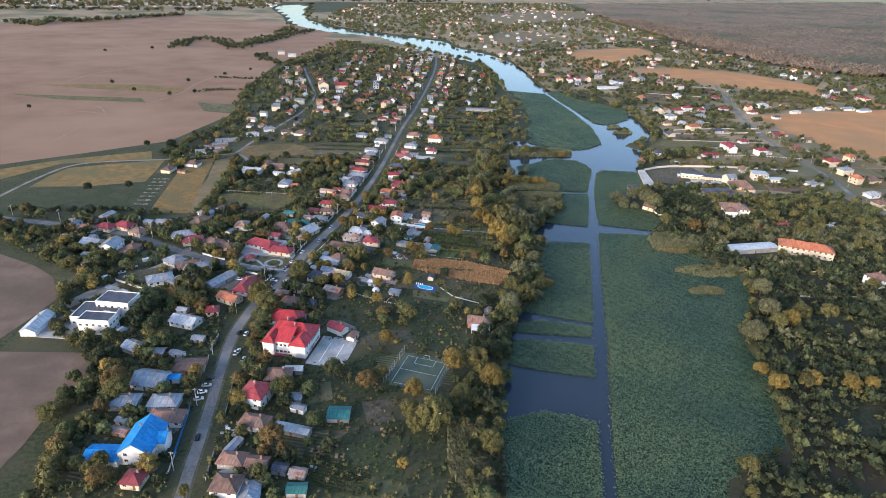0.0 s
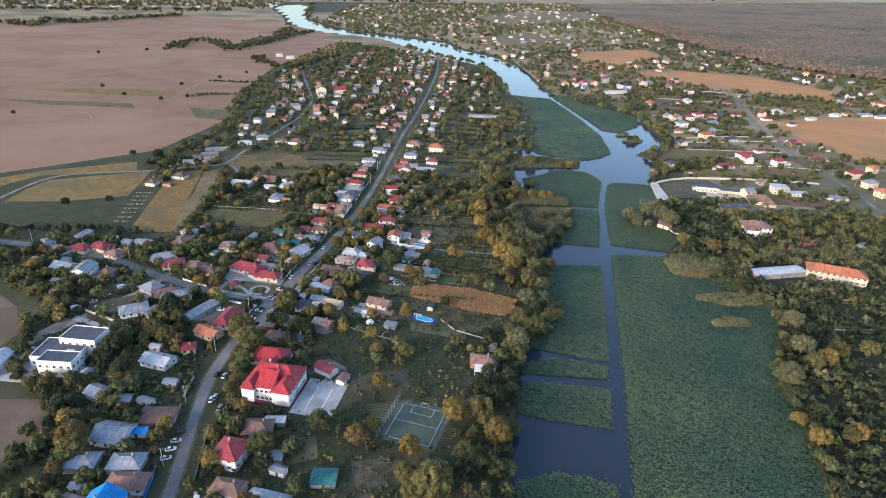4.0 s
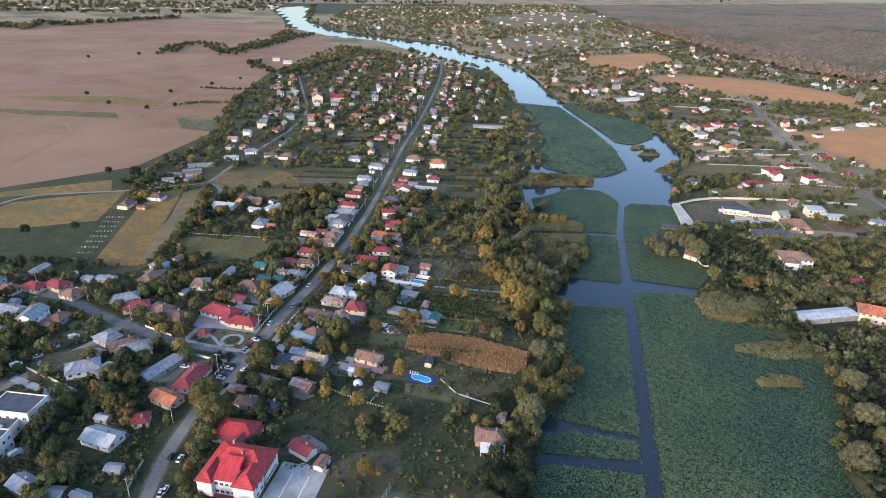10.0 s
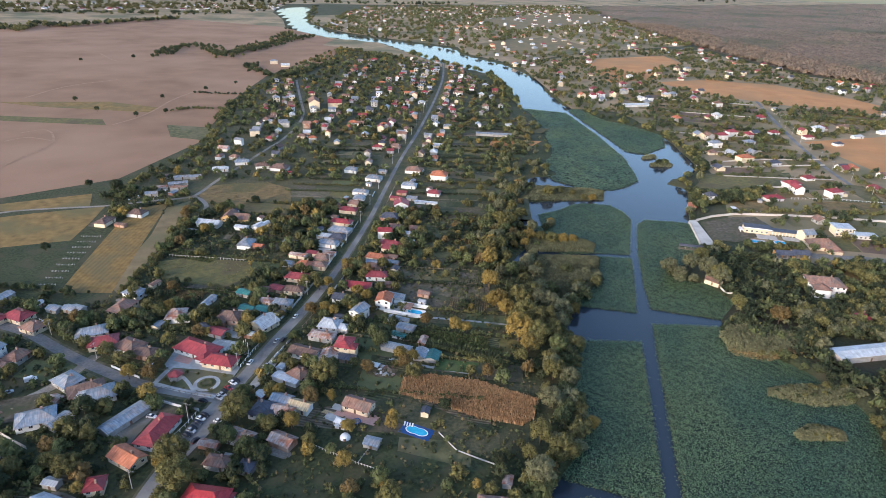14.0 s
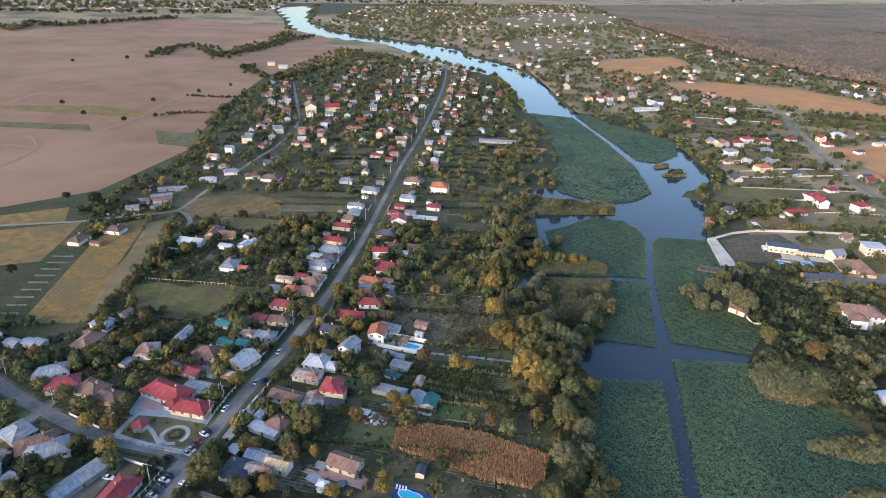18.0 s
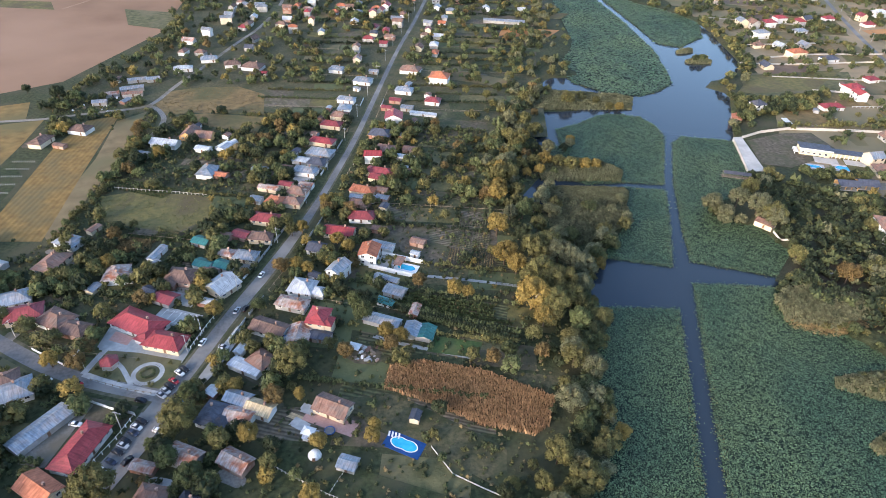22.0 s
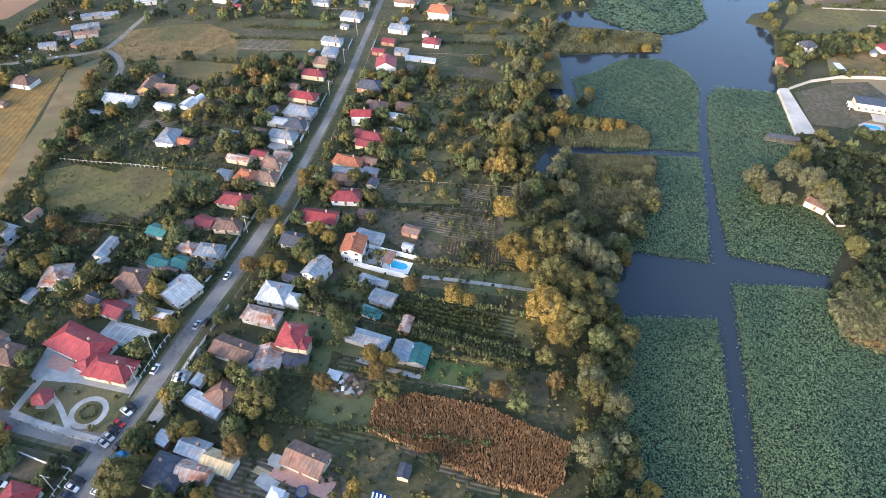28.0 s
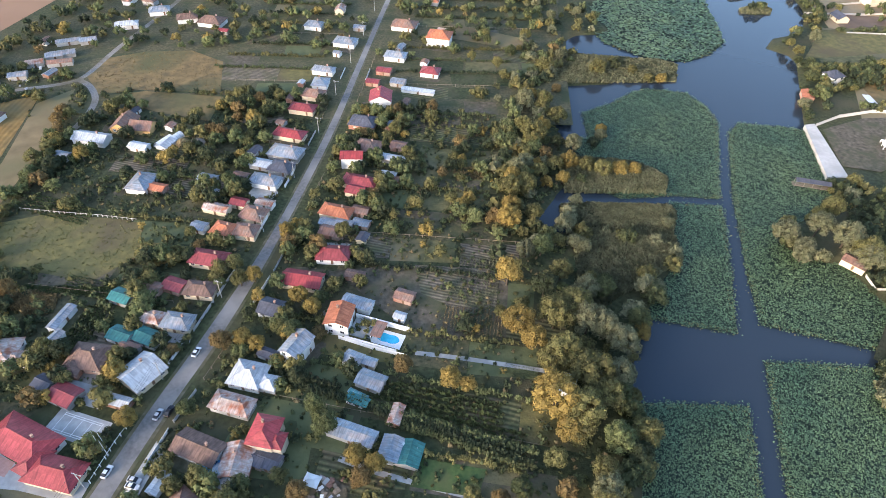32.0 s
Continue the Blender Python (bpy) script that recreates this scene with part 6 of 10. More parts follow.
def car(x, y, turn, paint, body="car"):
    kind = (paint, body)
    if kind not in _car_parts:
        van = body == "van"
        if van:
            shell = loft([(-2.5, 0.8, 0.78, 0.45, 0.95), (-2.45, 0.93, 0.85, 0.3, 2.05), (0.9, 0.95, 0.88, 0.3, 2.1), (1.6, 0.95, 0.86, 0.3, 1.25), (2.4, 0.9, 0.8, 0.3, 1.0), (2.5, 0.82, 0.7, 0.4, 0.8)])
            glass = loft([(0.85, 0.9, 0.8, 1.2, 1.98), (1.62, 0.9, 0.82, 1.2, 1.28)])
        else:
            shell = loft([(-2.1, 0.72, 0.66, 0.4, 0.78), (-2.0, 0.84, 0.78, 0.25, 0.92), (-0.6, 0.88, 0.82, 0.22, 0.95), (0.8, 0.88, 0.82, 0.22, 0.93), (1.9, 0.82, 0.74, 0.25, 0.78), (2.1, 0.7, 0.6, 0.38, 0.66)])
            glass = loft([(-1.75, 0.74, 0.68, 0.88, 0.98), (-1.05, 0.76, 0.6, 0.9, 1.4), (0.2, 0.76, 0.6, 0.9, 1.42), (1.0, 0.76, 0.7, 0.9, 0.96)])
        me = {"body": mesh_from("body", *shell, PAINT[paint], smooth=False), "glazing": mesh_from("glazing", *glass, GLASS)}
        bm = bmesh.new()
        if not van:
            box(bm, -1.0, -0.57, 1.4, 0.15, 0.57, 1.455, 0.03)
        else:
            box(bm, -2.2, -0.7, 2.1, 0.6, 0.7, 2.14, 0.03)
        me["roof"] = bpy.data.meshes.new("roof")
        bm.to_mesh(me["roof"]), bm.free()
        me["roof"].materials.append(PAINT[paint])
        for nm, r, w, mat in (("tyre", 0.32, 0.2, TYRE), ("rim", 0.2, 0.22, STEEL)):
            bm = rod(bmesh.new(), (0, -w / 2, 0), (0, w / 2, 0), r, sides=12)
            me[nm] = bpy.data.meshes.new(nm)
            bm.to_mesh(me[nm]), bm.free()
            me[nm].materials.append(mat)
        for nm, mat in (("headlight", LAMP_GLASS), ("tail_light", TAIL_RED)):
            bm = box(bmesh.new(), -0.06, -0.18, -0.07, 0.06, 0.18, 0.07, 0.02)
            me[nm] = bpy.data.meshes.new(nm)
            bm.to_mesh(me[nm]), bm.free()
            me[nm].materials.append(mat)
        _car_parts[kind] = me
    me = _car_parts[kind]
    t = thing(body, pose(x, y, 0.16, 0, 0, turn), f"{paint} parked {body} beside the street", body, "parked cars")
    PLACED.append((x, y, 3))
    for nm in ("body", "glazing", "roof"):
        part(nm, me[nm], None, t)
    for px in (-1.3, 1.3):
        for py in (-0.78, 0.78):
            w = part("tyre", me["tyre"], None, t)
            w.matrix_basis = pose(px, py, 0.32)
            part("rim", me["rim"], None, w)
    ex = 2.42 if body == "van" else 1.98
    for py in (-0.6, 0.6):
        part("headlight", me["headlight"], None, t).matrix_basis = pose(ex, py, 0.68)
        part("tail_light", me["tail_light"], None, t).matrix_basis = pose(-ex - (0.02 if body == "van" else 0.05), py, 0.75)
    return t

school(-48.3, 268.4, -14.5, 22.6, 21.5)
hall_block(-146.7, 285.2, -7.1, 16.2, 8.8, 8.0, True)
hall_block(-144.1, 304.8, -10.6, 18.0, 11.8, 8.0, False)
hall_block(-151.4, 297.1, -4.3, 21.4, 16.0, 5.0, False)
concrete_yard(-28.2, 262.6, -15.0, 18.5, 25.0)
green_court(13.4, 244.1, -22.0, 23.7, 26.5)
badminton_court(-71.2, 393.2, -19.2, 18.2, 6.2)
kidney_pool_deck(21.2, 327.6, -27.6, 15.6, 5.0)
forecourt(-164.5, 291.5, -8.0, 30, 27)
car(-67.8, 340.3, -25, 'black')
car(-68.7, 337.9, -25, 'white')
car(-69.1, 335.5, -25, 'navy')
car(-70.5, 332.5, -25, 'black')
car(-70.5, 330.6, -25, 'silver')
car(-71.4, 328.1, -25, 'black')
car(-72.2, 324.4, -25, 'navy')
car(-73.3, 321.2, -25, 'white')
car(-60.4, 364.2, -35, 'black')
car(-61.4, 362.3, -35, 'white')
car(-62.3, 358.3, -35, 'red')
car(-63.3, 356.0, -35, 'black')
car(-63.9, 353.7, -35, 'silver')
car(-64.8, 351.7, -35, 'silver')
car(-67.2, 324.7, 62, 'black')
car(-61.0, 336.2, -20, 'white')
car(-89.2, 339.7, -10, 'white')
car(-108.4, 359.4, -30, 'white')
car(-96.0, 358.0, -20, 'red')
car(-71.1, 349.6, -14, 'black')
car(-60.0, 350.9, 65, 'black')
car(-48.6, 373.6, -15, 'white')
car(-48.6, 375.5, -15, 'silver')
car(-48.1, 396.8, 75, 'silver')
car(-101.9, 376.9, 70, 'white')
car(-42.3, 420.8, 75, 'white')
car(-45.0, 398.0, 74, 'black')
car(-76.7, 280.6, 80, 'black')
car(-73.0, 279.2, 80, 'white')
car(-74.6, 262.1, 92, 'white')
car(-155.6, 357.0, 35, 'silver')
car(-159.7, 349.5, 35, 'silver')
car(-107.6, 360.5, -25, 'white')
car(-76.3, 202.7, 92, 'black')
car(-81.5, 236.6, 10, 'silver')
car(-82.2, 231.8, 15, 'white')
car(-81.3, 241.6, 10, 'black')
car(-73.5, 263.7, 85, 'white')
car(-69.6, 256.4, 85, 'silver')
car(-82.4, 227.1, 15, 'silver')
car(-57.2, 378.2, 74, 'white')
car(-150.8, 366.0, 35, 'white', 'van')
car(-135.4, 284.0, 60, 'white', 'van')
car(-58.2, 347.0, 35, 'blue', 'van')
car(-165.8, 342.3, 40, 'white', 'van')
tree(66.5, 451.4, 15, 'round', 'yellow', 54, None, 'on the river bank')
tree(67.2, 427.8, 15, 'broad', 'yellow', 55, None, 'on the river bank')
tree(71.7, 420.8, 13, 'round', 'yellow', 56, None, 'on the river bank')
tree(80.6, 429.7, 17, 'broad', 'olive', 57, None, 'on the river bank')
tree(87.7, 434.9, 16, 'broad', 'olive', 58, None, 'on the river bank')
tree(92.0, 427.0, 16, 'broad', 'willow', 59, None, 'on the river bank')
tree(80.7, 413.7, 16, 'broad', 'olive', 60, None, 'on the river bank')
tree(97.7, 424.8, 14, 'round', 'willow', 61, None, 'on the river bank')
tree(101.9, 417.8, 14, 'broad', 'willow', 62, None, 'on the river bank')
tree(111.6, 425.6, 9, 'round', 'yellow', 63, None, 'on the river bank')
tree(87.9, 404.7, 18, 'broad', 'olive', 64, None, 'on the river bank')
tree(91.7, 396.7, 14, 'round', 'olive', 65, None, 'on the river bank')
tree(74.5, 396.1, 19, 'broad', 'yellow', 66, None, 'on the river bank')
tree(82.4, 390.7, 17, 'broad', 'olive', 67, None, 'on the river bank')
tree(77.9, 385.5, 13, 'round', 'yellow', 68, None, 'on the river bank')
tree(91.9, 382.0, 14, 'round', 'green', 69, None, 'on the river bank')
tree(101.1, 384.6, 14, 'round', 'olive', 70, None, 'on the river bank')
tree(97.0, 378.0, 12, 'round', 'dark', 71, None, 'on the river bank')
tree(85.6, 372.2, 12, 'round', 'olive', 72, None, 'on the river bank')
tree(85.0, 366.5, 13, 'round', 'willow', 73, None, 'on the river bank')
tree(91.0, 583.1, 14, 'willow', 'willow', 74, None, 'on the river bank')
tree(102.1, 585.4, 12, 'round', 'olive', 75, None, 'on the river bank')
tree(90.2, 548.0, 16, 'broad', 'olive', 76, None, 'on the river bank')
tree(98.0, 526.1, 10, 'broad', 'olive', 77, None, 'on the river bank')
tree(105.0, 528.5, 11, 'broad', 'yellow', 78, None, 'on the river bank')
tree(112.7, 526.1, 10, 'broad', 'olive', 79, None, 'on the river bank')
tree(119.6, 521.7, 11, 'broad', 'olive', 80, None, 'on the river bank')
tree(127.8, 522.5, 10, 'broad', 'yellow', 81, None, 'on the river bank')
tree(134.6, 522.5, 9, 'round', 'yellow', 82, None, 'on the river bank')
tree(74.1, 505.1, 13, 'broad', 'olive', 83, None, 'on the river bank')
tree(78.7, 520.8, 12, 'round', 'willow', 84, None, 'on the river bank')
tree(70.5, 484.7, 13, 'broad', 'yellow', 85, None, 'on the river bank')
tree(81.9, 489.0, 11, 'round', 'olive', 86, None, 'on the river bank')
tree(93.9, 482.4, 11, 'broad', 'willow', 87, None, 'on the river bank')
tree(125.7, 553.4, 9, 'round', 'willow', 88, None, 'on the river bank')
tree(139.3, 486.1, 7, 'round', 'willow', 89, None, 'on the river bank')
tree(139.3, 621.8, 12, 'broad', 'olive', 90, None, 'on the river bank')
tree(174.7, 613.3, 8, 'broad', 'yellow', 91, None, 'on the river bank')
tree(160.1, 622.5, 7, 'round', 'olive', 92, None, 'on the river bank')
tree(186.1, 475.4, 14, 'broad', 'willow', 93, None, 'on the river bank')
tree(189.7, 467.4, 13, 'round', 'willow', 94, None, 'on the river bank')
tree(200.7, 478.2, 14, 'broad', 'willow', 95, None, 'on the river bank')
tree(213.5, 490.8, 13, 'round', 'olive', 96, None, 'on the river bank')
tree(208.7, 471.1, 15, 'broad', 'willow', 97, None, 'on the river bank')
tree(212.6, 460.9, 15, 'broad', 'olive', 98, None, 'on the river bank')
tree(291.4, 666.2, 10, 'willow', 'willow', 99, None, 'on the river bank')
tree(271.2, 657.3, 7, 'round', 'olive', 100, None, 'on the river bank')
tree(96.6, 471.8, 10, 'round', 'willow', 101, None, 'on the river bank')
tree(101.8, 445.4, 12, 'round', 'green', 102, None, 'on the river bank')
tree(95.2, 444.9, 13, 'broad', 'willow', 103, None, 'on the river bank')
tree(82.0, 467.3, 12, 'round', 'green', 104, None, 'on the river bank')
tree(79.4, 445.1, 13, 'round', 'dark', 105, None, 'on the river bank')
tree(45.2, 230.4, 15, 'willow', 'yellow', 106, None, 'on the river bank')
tree(29.4, 244.1, 14, 'broad', 'yellow', 107, None, 'on the river bank')
tree(40.8, 245.6, 14, 'broad', 'olive', 108, None, 'on the river bank')
tree(18.0, 204.0, 19, 'willow', 'olive', 109, None, 'on the river bank')
tree(30.8, 219.3, 13, 'willow', 'olive', 110, None, 'on the river bank')
tree(39.3, 190.6, 13, 'broad', 'olive', 111, None, 'on the river bank')
tree(8.0, 210.3, 12, 'round', 'olive', 112, None, 'on the river bank')
tree(10.0, 202.1, 11, 'round', 'olive', 113, None, 'on the river bank')
tree(77.2, 310.3, 14, 'broad', 'olive', 114, None, 'on the river bank')
tree(70.2, 319.8, 13, 'round', 'olive', 115, None, 'on the river bank')
tree(91.3, 356.9, 13, 'round', 'willow', 116, None, 'on the river bank')
tree(95.5, 331.1, 8, 'round', 'yellow', 117, None, 'on the river bank')
tree(44.5, 260.3, 11, 'round', 'dark', 118, None, 'on the river bank')
tree(57.0, 268.4, 11, 'broad', 'dark', 119, None, 'on the river bank')
tree(48.6, 253.1, 14, 'round', 'dark', 120, None, 'on the river bank')
tree(66.3, 298.6, 14, 'broad', 'willow', 121, None, 'on the river bank')
tree(79.4, 342.2, 13, 'broad', 'willow', 122, None, 'on the river bank')
tree(85.2, 363.0, 13, 'broad', 'olive', 123, None, 'on the river bank')
tree(80.0, 385.9, 13, 'broad', 'olive', 124, None, 'on the river bank')
tree(76.2, 411.2, 13, 'broad', 'olive', 125, None, 'on the river bank')
tree(97.7, 406.0, 13, 'broad', 'willow', 126, None, 'on the river bank')
tree(111.5, 431.2, 11, 'round', 'green', 127, None, 'on the river bank')
tree(87.3, 453.5, 12, 'round', 'olive', 128, None, 'on the river bank')
tree(81.8, 508.9, 12, 'round', 'olive', 129, None, 'on the river bank')
tree(106.3, 568.7, 12, 'broad', 'olive', 130, None, 'on the river bank')
tree(109.7, 542.0, 12, 'round', 'willow', 131, None, 'on the river bank')
tree(109.5, 623.2, 12, 'broad', 'olive', 132, None, 'on the river bank')
tree(220.2, 314.6, 14, 'round', 'willow', 133, None, 'on the river bank')
tree(210.2, 289.7, 14, 'broad', 'willow', 134, None, 'on the river bank')
tree(188.0, 264.5, 16, 'broad', 'willow', 135, None, 'on the river bank')
tree(207.9, 275.5, 13, 'round', 'olive', 136, None, 'on the river bank')
tree(216.6, 278.3, 13, 'round', 'yellow', 137, None, 'on the river bank')
tree(226.9, 285.4, 13, 'broad', 'olive', 138, None, 'on the river bank')
tree(244.0, 286.1, 12, 'broad', 'olive', 139, None, 'on the river bank')
tree(295.0, 320.4, 10, 'round', 'olive', 140, None, 'on the river bank')
tree(223.2, 412.0, 13, 'broad', 'rust', 141, None, 'on the river bank')
tree(211.5, 458.4, 14, 'broad', 'willow', 142, None, 'on the river bank')
tree(188.4, 464.6, 10, 'broad', 'willow', 143, None, 'on the river bank')
tree(209.5, 430.5, 12, 'round', 'olive', 144, None, 'on the river bank')
tree(304.2, 408.3, 12, 'round', 'olive', 145, None, 'on the river bank')
tree(324.9, 419.7, 12, 'broad', 'olive', 146, None, 'on the river bank')
tree(136.9, 173.8, 10, 'round', 'olive', 147, None, 'on the river bank')
tree(178.5, 225.3, 11, 'broad', 'yellow', 148, None, 'on the river bank')
tree(192.6, 225.7, 10, 'round', 'olive', 149, None, 'on the river bank')
tree(196.7, 227.7, 10, 'broad', 'yellow', 150, None, 'on the river bank')
tree(212.8, 222.9, 10, 'broad', 'yellow', 151, None, 'on the river bank')
tree(223.1, 223.4, 9, 'round', 'yellow', 152, None, 'on the river bank')
tree(179.2, 240.5, 9, 'round', 'yellow', 153, None, 'on the river bank')
tree(-66.0, 298.8, 17, 'round', 'olive', 154, None, 'beside the fields')
tree(-214.1, 439.5, 11, 'round', 'dark', 155, None, 'beside the fields')
tree(-211.1, 614.2, 14, 'round', 'dark', 156, None, 'beside the fields')
tree(-239.4, 628.6, 7, 'round', 'dark', 157, None, 'beside the fields')
tree(-239.6, 495.3, 9, 'round', 'dark', 158, None, 'beside the fields')
tree(-210.7, 502.3, 7, 'round', 'dark', 159, None, 'beside the fields')
tree(-260.0, 443.1, 12, 'round', 'olive', 160, None, 'beside the fields')
tree(-135.4, 212.1, 13, 'round', 'olive', 161, None, 'beside the brown field')
tree(-115.8, 228.0, 14, 'round', 'olive', 162, None, 'beside the brown field')
tree(-118.4, 280.7, 12, 'round', 'dark', 163, None, 'beside the brown field')
tree(-53.6, 337.0, 15, 'broad', 'olive', 164, None, 'among the gardens')
tree(-54.7, 350.1, 9, 'round', 'green', 165, None, 'among the gardens')
tree(-20.1, 361.9, 15, 'broad', 'olive', 166, None, 'among the gardens')
tree(-25.1, 361.7, 10, 'round', 'dark', 167, None, 'among the gardens')
tree(-15.9, 348.4, 8, 'tall', 'yellow', 168, None, 'among the gardens')
tree(11.1, 333.4, 9, 'tall', 'yellow', 169, None, 'among the gardens')
tree(10.4, 329.9, 8, 'round', 'yellow', 170, None, 'among the gardens')
tree(-24.5, 346.7, 10, 'round', 'rust', 171, None, 'among the gardens')
tree(-56.2, 394.0, 9, 'willow', 'yellow', 172, None, 'among the gardens')
tree(-1.6, 369.2, 9, 'round', 'rust', 173, None, 'among the gardens')
tree(13.8, 379.6, 9, 'round', 'yellow', 174, None, 'among the gardens')
tree(15.6, 372.8, 9, 'round', 'rust', 175, None, 'among the gardens')
tree(27.3, 411.7, 9, 'round', 'rust', 176, None, 'among the gardens')
tree(42.8, 405.8, 10, 'round', 'yellow', 177, None, 'among the gardens')
tree(48.3, 403.7, 8, 'round', 'yellow', 178, None, 'among the gardens')
tree(-10.7, 443.5, 9, 'broad', 'yellow', 179, None, 'among the gardens')
tree(-4.9, 437.5, 9, 'round', 'yellow', 180, None, 'among the gardens')
tree(-33.9, 422.3, 10, 'round', 'rust', 181, None, 'among the gardens')
tree(-26.9, 423.6, 9, 'round', 'yellow', 182, None, 'among the gardens')
tree(-21.7, 421.7, 8, 'round', 'yellow', 183, None, 'among the gardens')
tree(-28.5, 453.9, 9, 'round', 'yellow', 184, None, 'among the gardens')
tree(-33.2, 451.9, 9, 'round', 'olive', 185, None, 'among the gardens')
tree(0.3, 395.7, 12, 'tall', 'green', 186, None, 'among the gardens')
tree(3.8, 389.6, 12, 'round', 'green', 187, None, 'among the gardens')
tree(-36.9, 460.4, 9, 'round', 'olive', 188, None, 'among the gardens')
tree(-19.5, 478.7, 9, 'round', 'yellow', 189, None, 'among the gardens')
tree(2.9, 477.7, 10, 'round', 'olive', 190, None, 'among the gardens')
tree(-98.2, 364.7, 10, 'round', 'rust', 191, None, 'among the gardens')
tree(-108.4, 366.6, 9, 'round', 'yellow', 192, None, 'among the gardens')
tree(-135.1, 444.6, 9, 'round', 'olive', 193, None, 'among the gardens')
tree(-109.6, 425.7, 9, 'round', 'yellow', 194, None, 'among the gardens')
tree(-99.8, 393.3, 9, 'willow', 'olive', 195, None, 'among the gardens')
tree(-45.0, 315.0, 11, 'broad', 'green', 196, None, 'among the gardens')
tree(-53.6, 322.6, 10, 'round', 'green', 197, None, 'among the gardens')
tree(-38.9, 328.7, 10, 'round', 'olive', 198, None, 'among the gardens')
tree(-30.4, 331.3, 10, 'round', 'yellow', 199, None, 'among the gardens')
tree(-22.0, 320.5, 8, 'round', 'olive', 200, None, 'among the gardens')
tree(-7.4, 328.4, 8, 'round', 'yellow', 201, None, 'among the gardens')
tree(-7.5, 308.5, 9, 'round', 'yellow', 202, None, 'among the gardens')
tree(-73.5, 309.3, 11, 'broad', 'yellow', 203, None, 'among the gardens')
tree(19.6, 376.8, 9, 'round', 'yellow', 204, None, 'among the gardens')

tree(-118.2, 232.7, 15, 'broad', 'rust', 205, None, 'beside the zinc sheds')
tree(-104.0, 178.0, 11, 'round', 'rust', 206, None, 'beside the blue house')
tree(-106.5, 187.5, 9, 'round', 'olive', 207, None, 'beside the blue house')
tree(-72.2, 171.2, 8, 'tall', 'olive', 208, None, 'beside the street')
tree(-46.0, 197.2, 12, 'broad', 'rust', 209, None, 'behind a tiled house')
tree(-68.6, 209.7, 8, 'tall', 'olive', 210, None, 'beside the street')
tree(-45.0, 229.4, 11, 'round', 'olive', 211, None, 'behind the red-roofed house')
tree(-25.7, 240.1, 12, 'broad', 'green', 212, None, 'beside the school yard')
tree(-128.5, 299.3, 13, 'broad', 'dark', 213, None, 'beside the white hall')
tree(-126.5, 306.2, 11, 'round', 'olive', 214, None, 'beside the white hall')
tree(-107.0, 306.5, 12, 'broad', 'olive', 215, None, 'among the gardens')
tree(-115.8, 340.2, 12, 'broad', 'dark', 216, None, 'among the gardens')
tree(-71.0, 311.7, 16, 'broad', 'olive', 217, None, 'beside the street')
tree(-66.4, 269.8, 9, 'tall', 'rust', 218, None, 'before the school')
tree(-68.1, 265.3, 8, 'tall', 'olive', 219, None, 'before the school')
tree(-2.1, 268.0, 10, 'round', 'yellow', 220, None, 'among the gardens')
tree(10.1, 291.7, 10, 'broad', 'olive', 221, None, 'among the gardens')
tree(-10.6, 232.6, 11, 'broad', 'rust', 222, None, 'beside the sports court')
tree(-4.7, 238.2, 10, 'round', 'olive', 223, None, 'beside the sports court')
tree(10.1, 225.2, 11, 'broad', 'yellow', 224, None, 'beside the sports court')
tree(80.8, 626.0, 9, 'round', 'olive', 225, None, 'on the river bank')
tree(102.7, 664.7, 9, 'broad', 'olive', 226, None, 'on the river bank')
tree(106.7, 623.1, 11, 'broad', 'olive', 227, None, 'on the river bank')
tree(120.2, 638.9, 10, 'round', 'willow', 228, None, 'on the river bank')
tree(95.8, 592.0, 9, 'broad', 'yellow', 229, None, 'on the river bank')
tree(111.1, 599.4, 8, 'round', 'rust', 230, None, 'on the river bank')
tree(86.5, 558.2, 11, 'broad', 'olive', 231, None, 'on the river bank')
tree(97.5, 560.2, 10, 'broad', 'yellow', 232, None, 'on the river bank')
tree(83.6, 526.1, 10, 'round', 'willow', 233, None, 'on the river bank')
tree(89.3, 520.1, 9, 'broad', 'olive', 234, None, 'on the river bank')
tree(76.2, 513.6, 11, 'broad', 'yellow', 235, None, 'on the river bank')
tree(73.0, 493.4, 11, 'broad', 'yellow', 236, None, 'on the river bank')
tree(68.5, 485.0, 9, 'round', 'rust', 237, None, 'on the river bank')
tree(80.8, 505.9, 10, 'round', 'olive', 238, None, 'on the river bank')
tree(91.7, 513.0, 8, 'round', 'yellow', 239, None, 'on the river bank')
tree(51.4, 495.4, 8, 'round', 'yellow', 240, None, 'on the river bank')
tree(47.6, 499.9, 7, 'round', 'olive', 241, None, 'on the river bank')
tree(96.1, 486.4, 10, 'broad', 'willow', 242, None, 'on the river bank')
tree(139.9, 622.6, 10, 'broad', 'yellow', 243, None, 'on the river bank')
tree(175.4, 614.5, 7, 'broad', 'yellow', 244, None, 'on the river bank')
tree(168.0, 614.3, 7, 'round', 'olive', 245, None, 'on the river bank')
tree(102.3, 499.3, 9, 'round', 'willow', 246, None, 'on the river bank')
tree(77.7, 657.1, 8, 'round', 'green', 247, None, 'on the river bank')
tree(66.7, 635.0, 7, 'round', 'olive', 248, None, 'on the river bank')
tree(91.3, 644.6, 9, 'broad', 'green', 249, None, 'on the river bank')
tree(124.3, 696.9, 8, 'broad', 'willow', 250, None, 'on the river bank')
tree(142.2, 700.9, 9, 'round', 'willow', 251, None, 'on the river bank')
tree(100.0, 470.1, 9, 'round', 'willow', 252, None, 'on the river bank')
tree(75.4, 466.4, 10, 'broad', 'willow', 253, None, 'on the river bank')
tree(77.9, 666.3, 7, 'round', 'olive', 254, None, 'on the river bank')
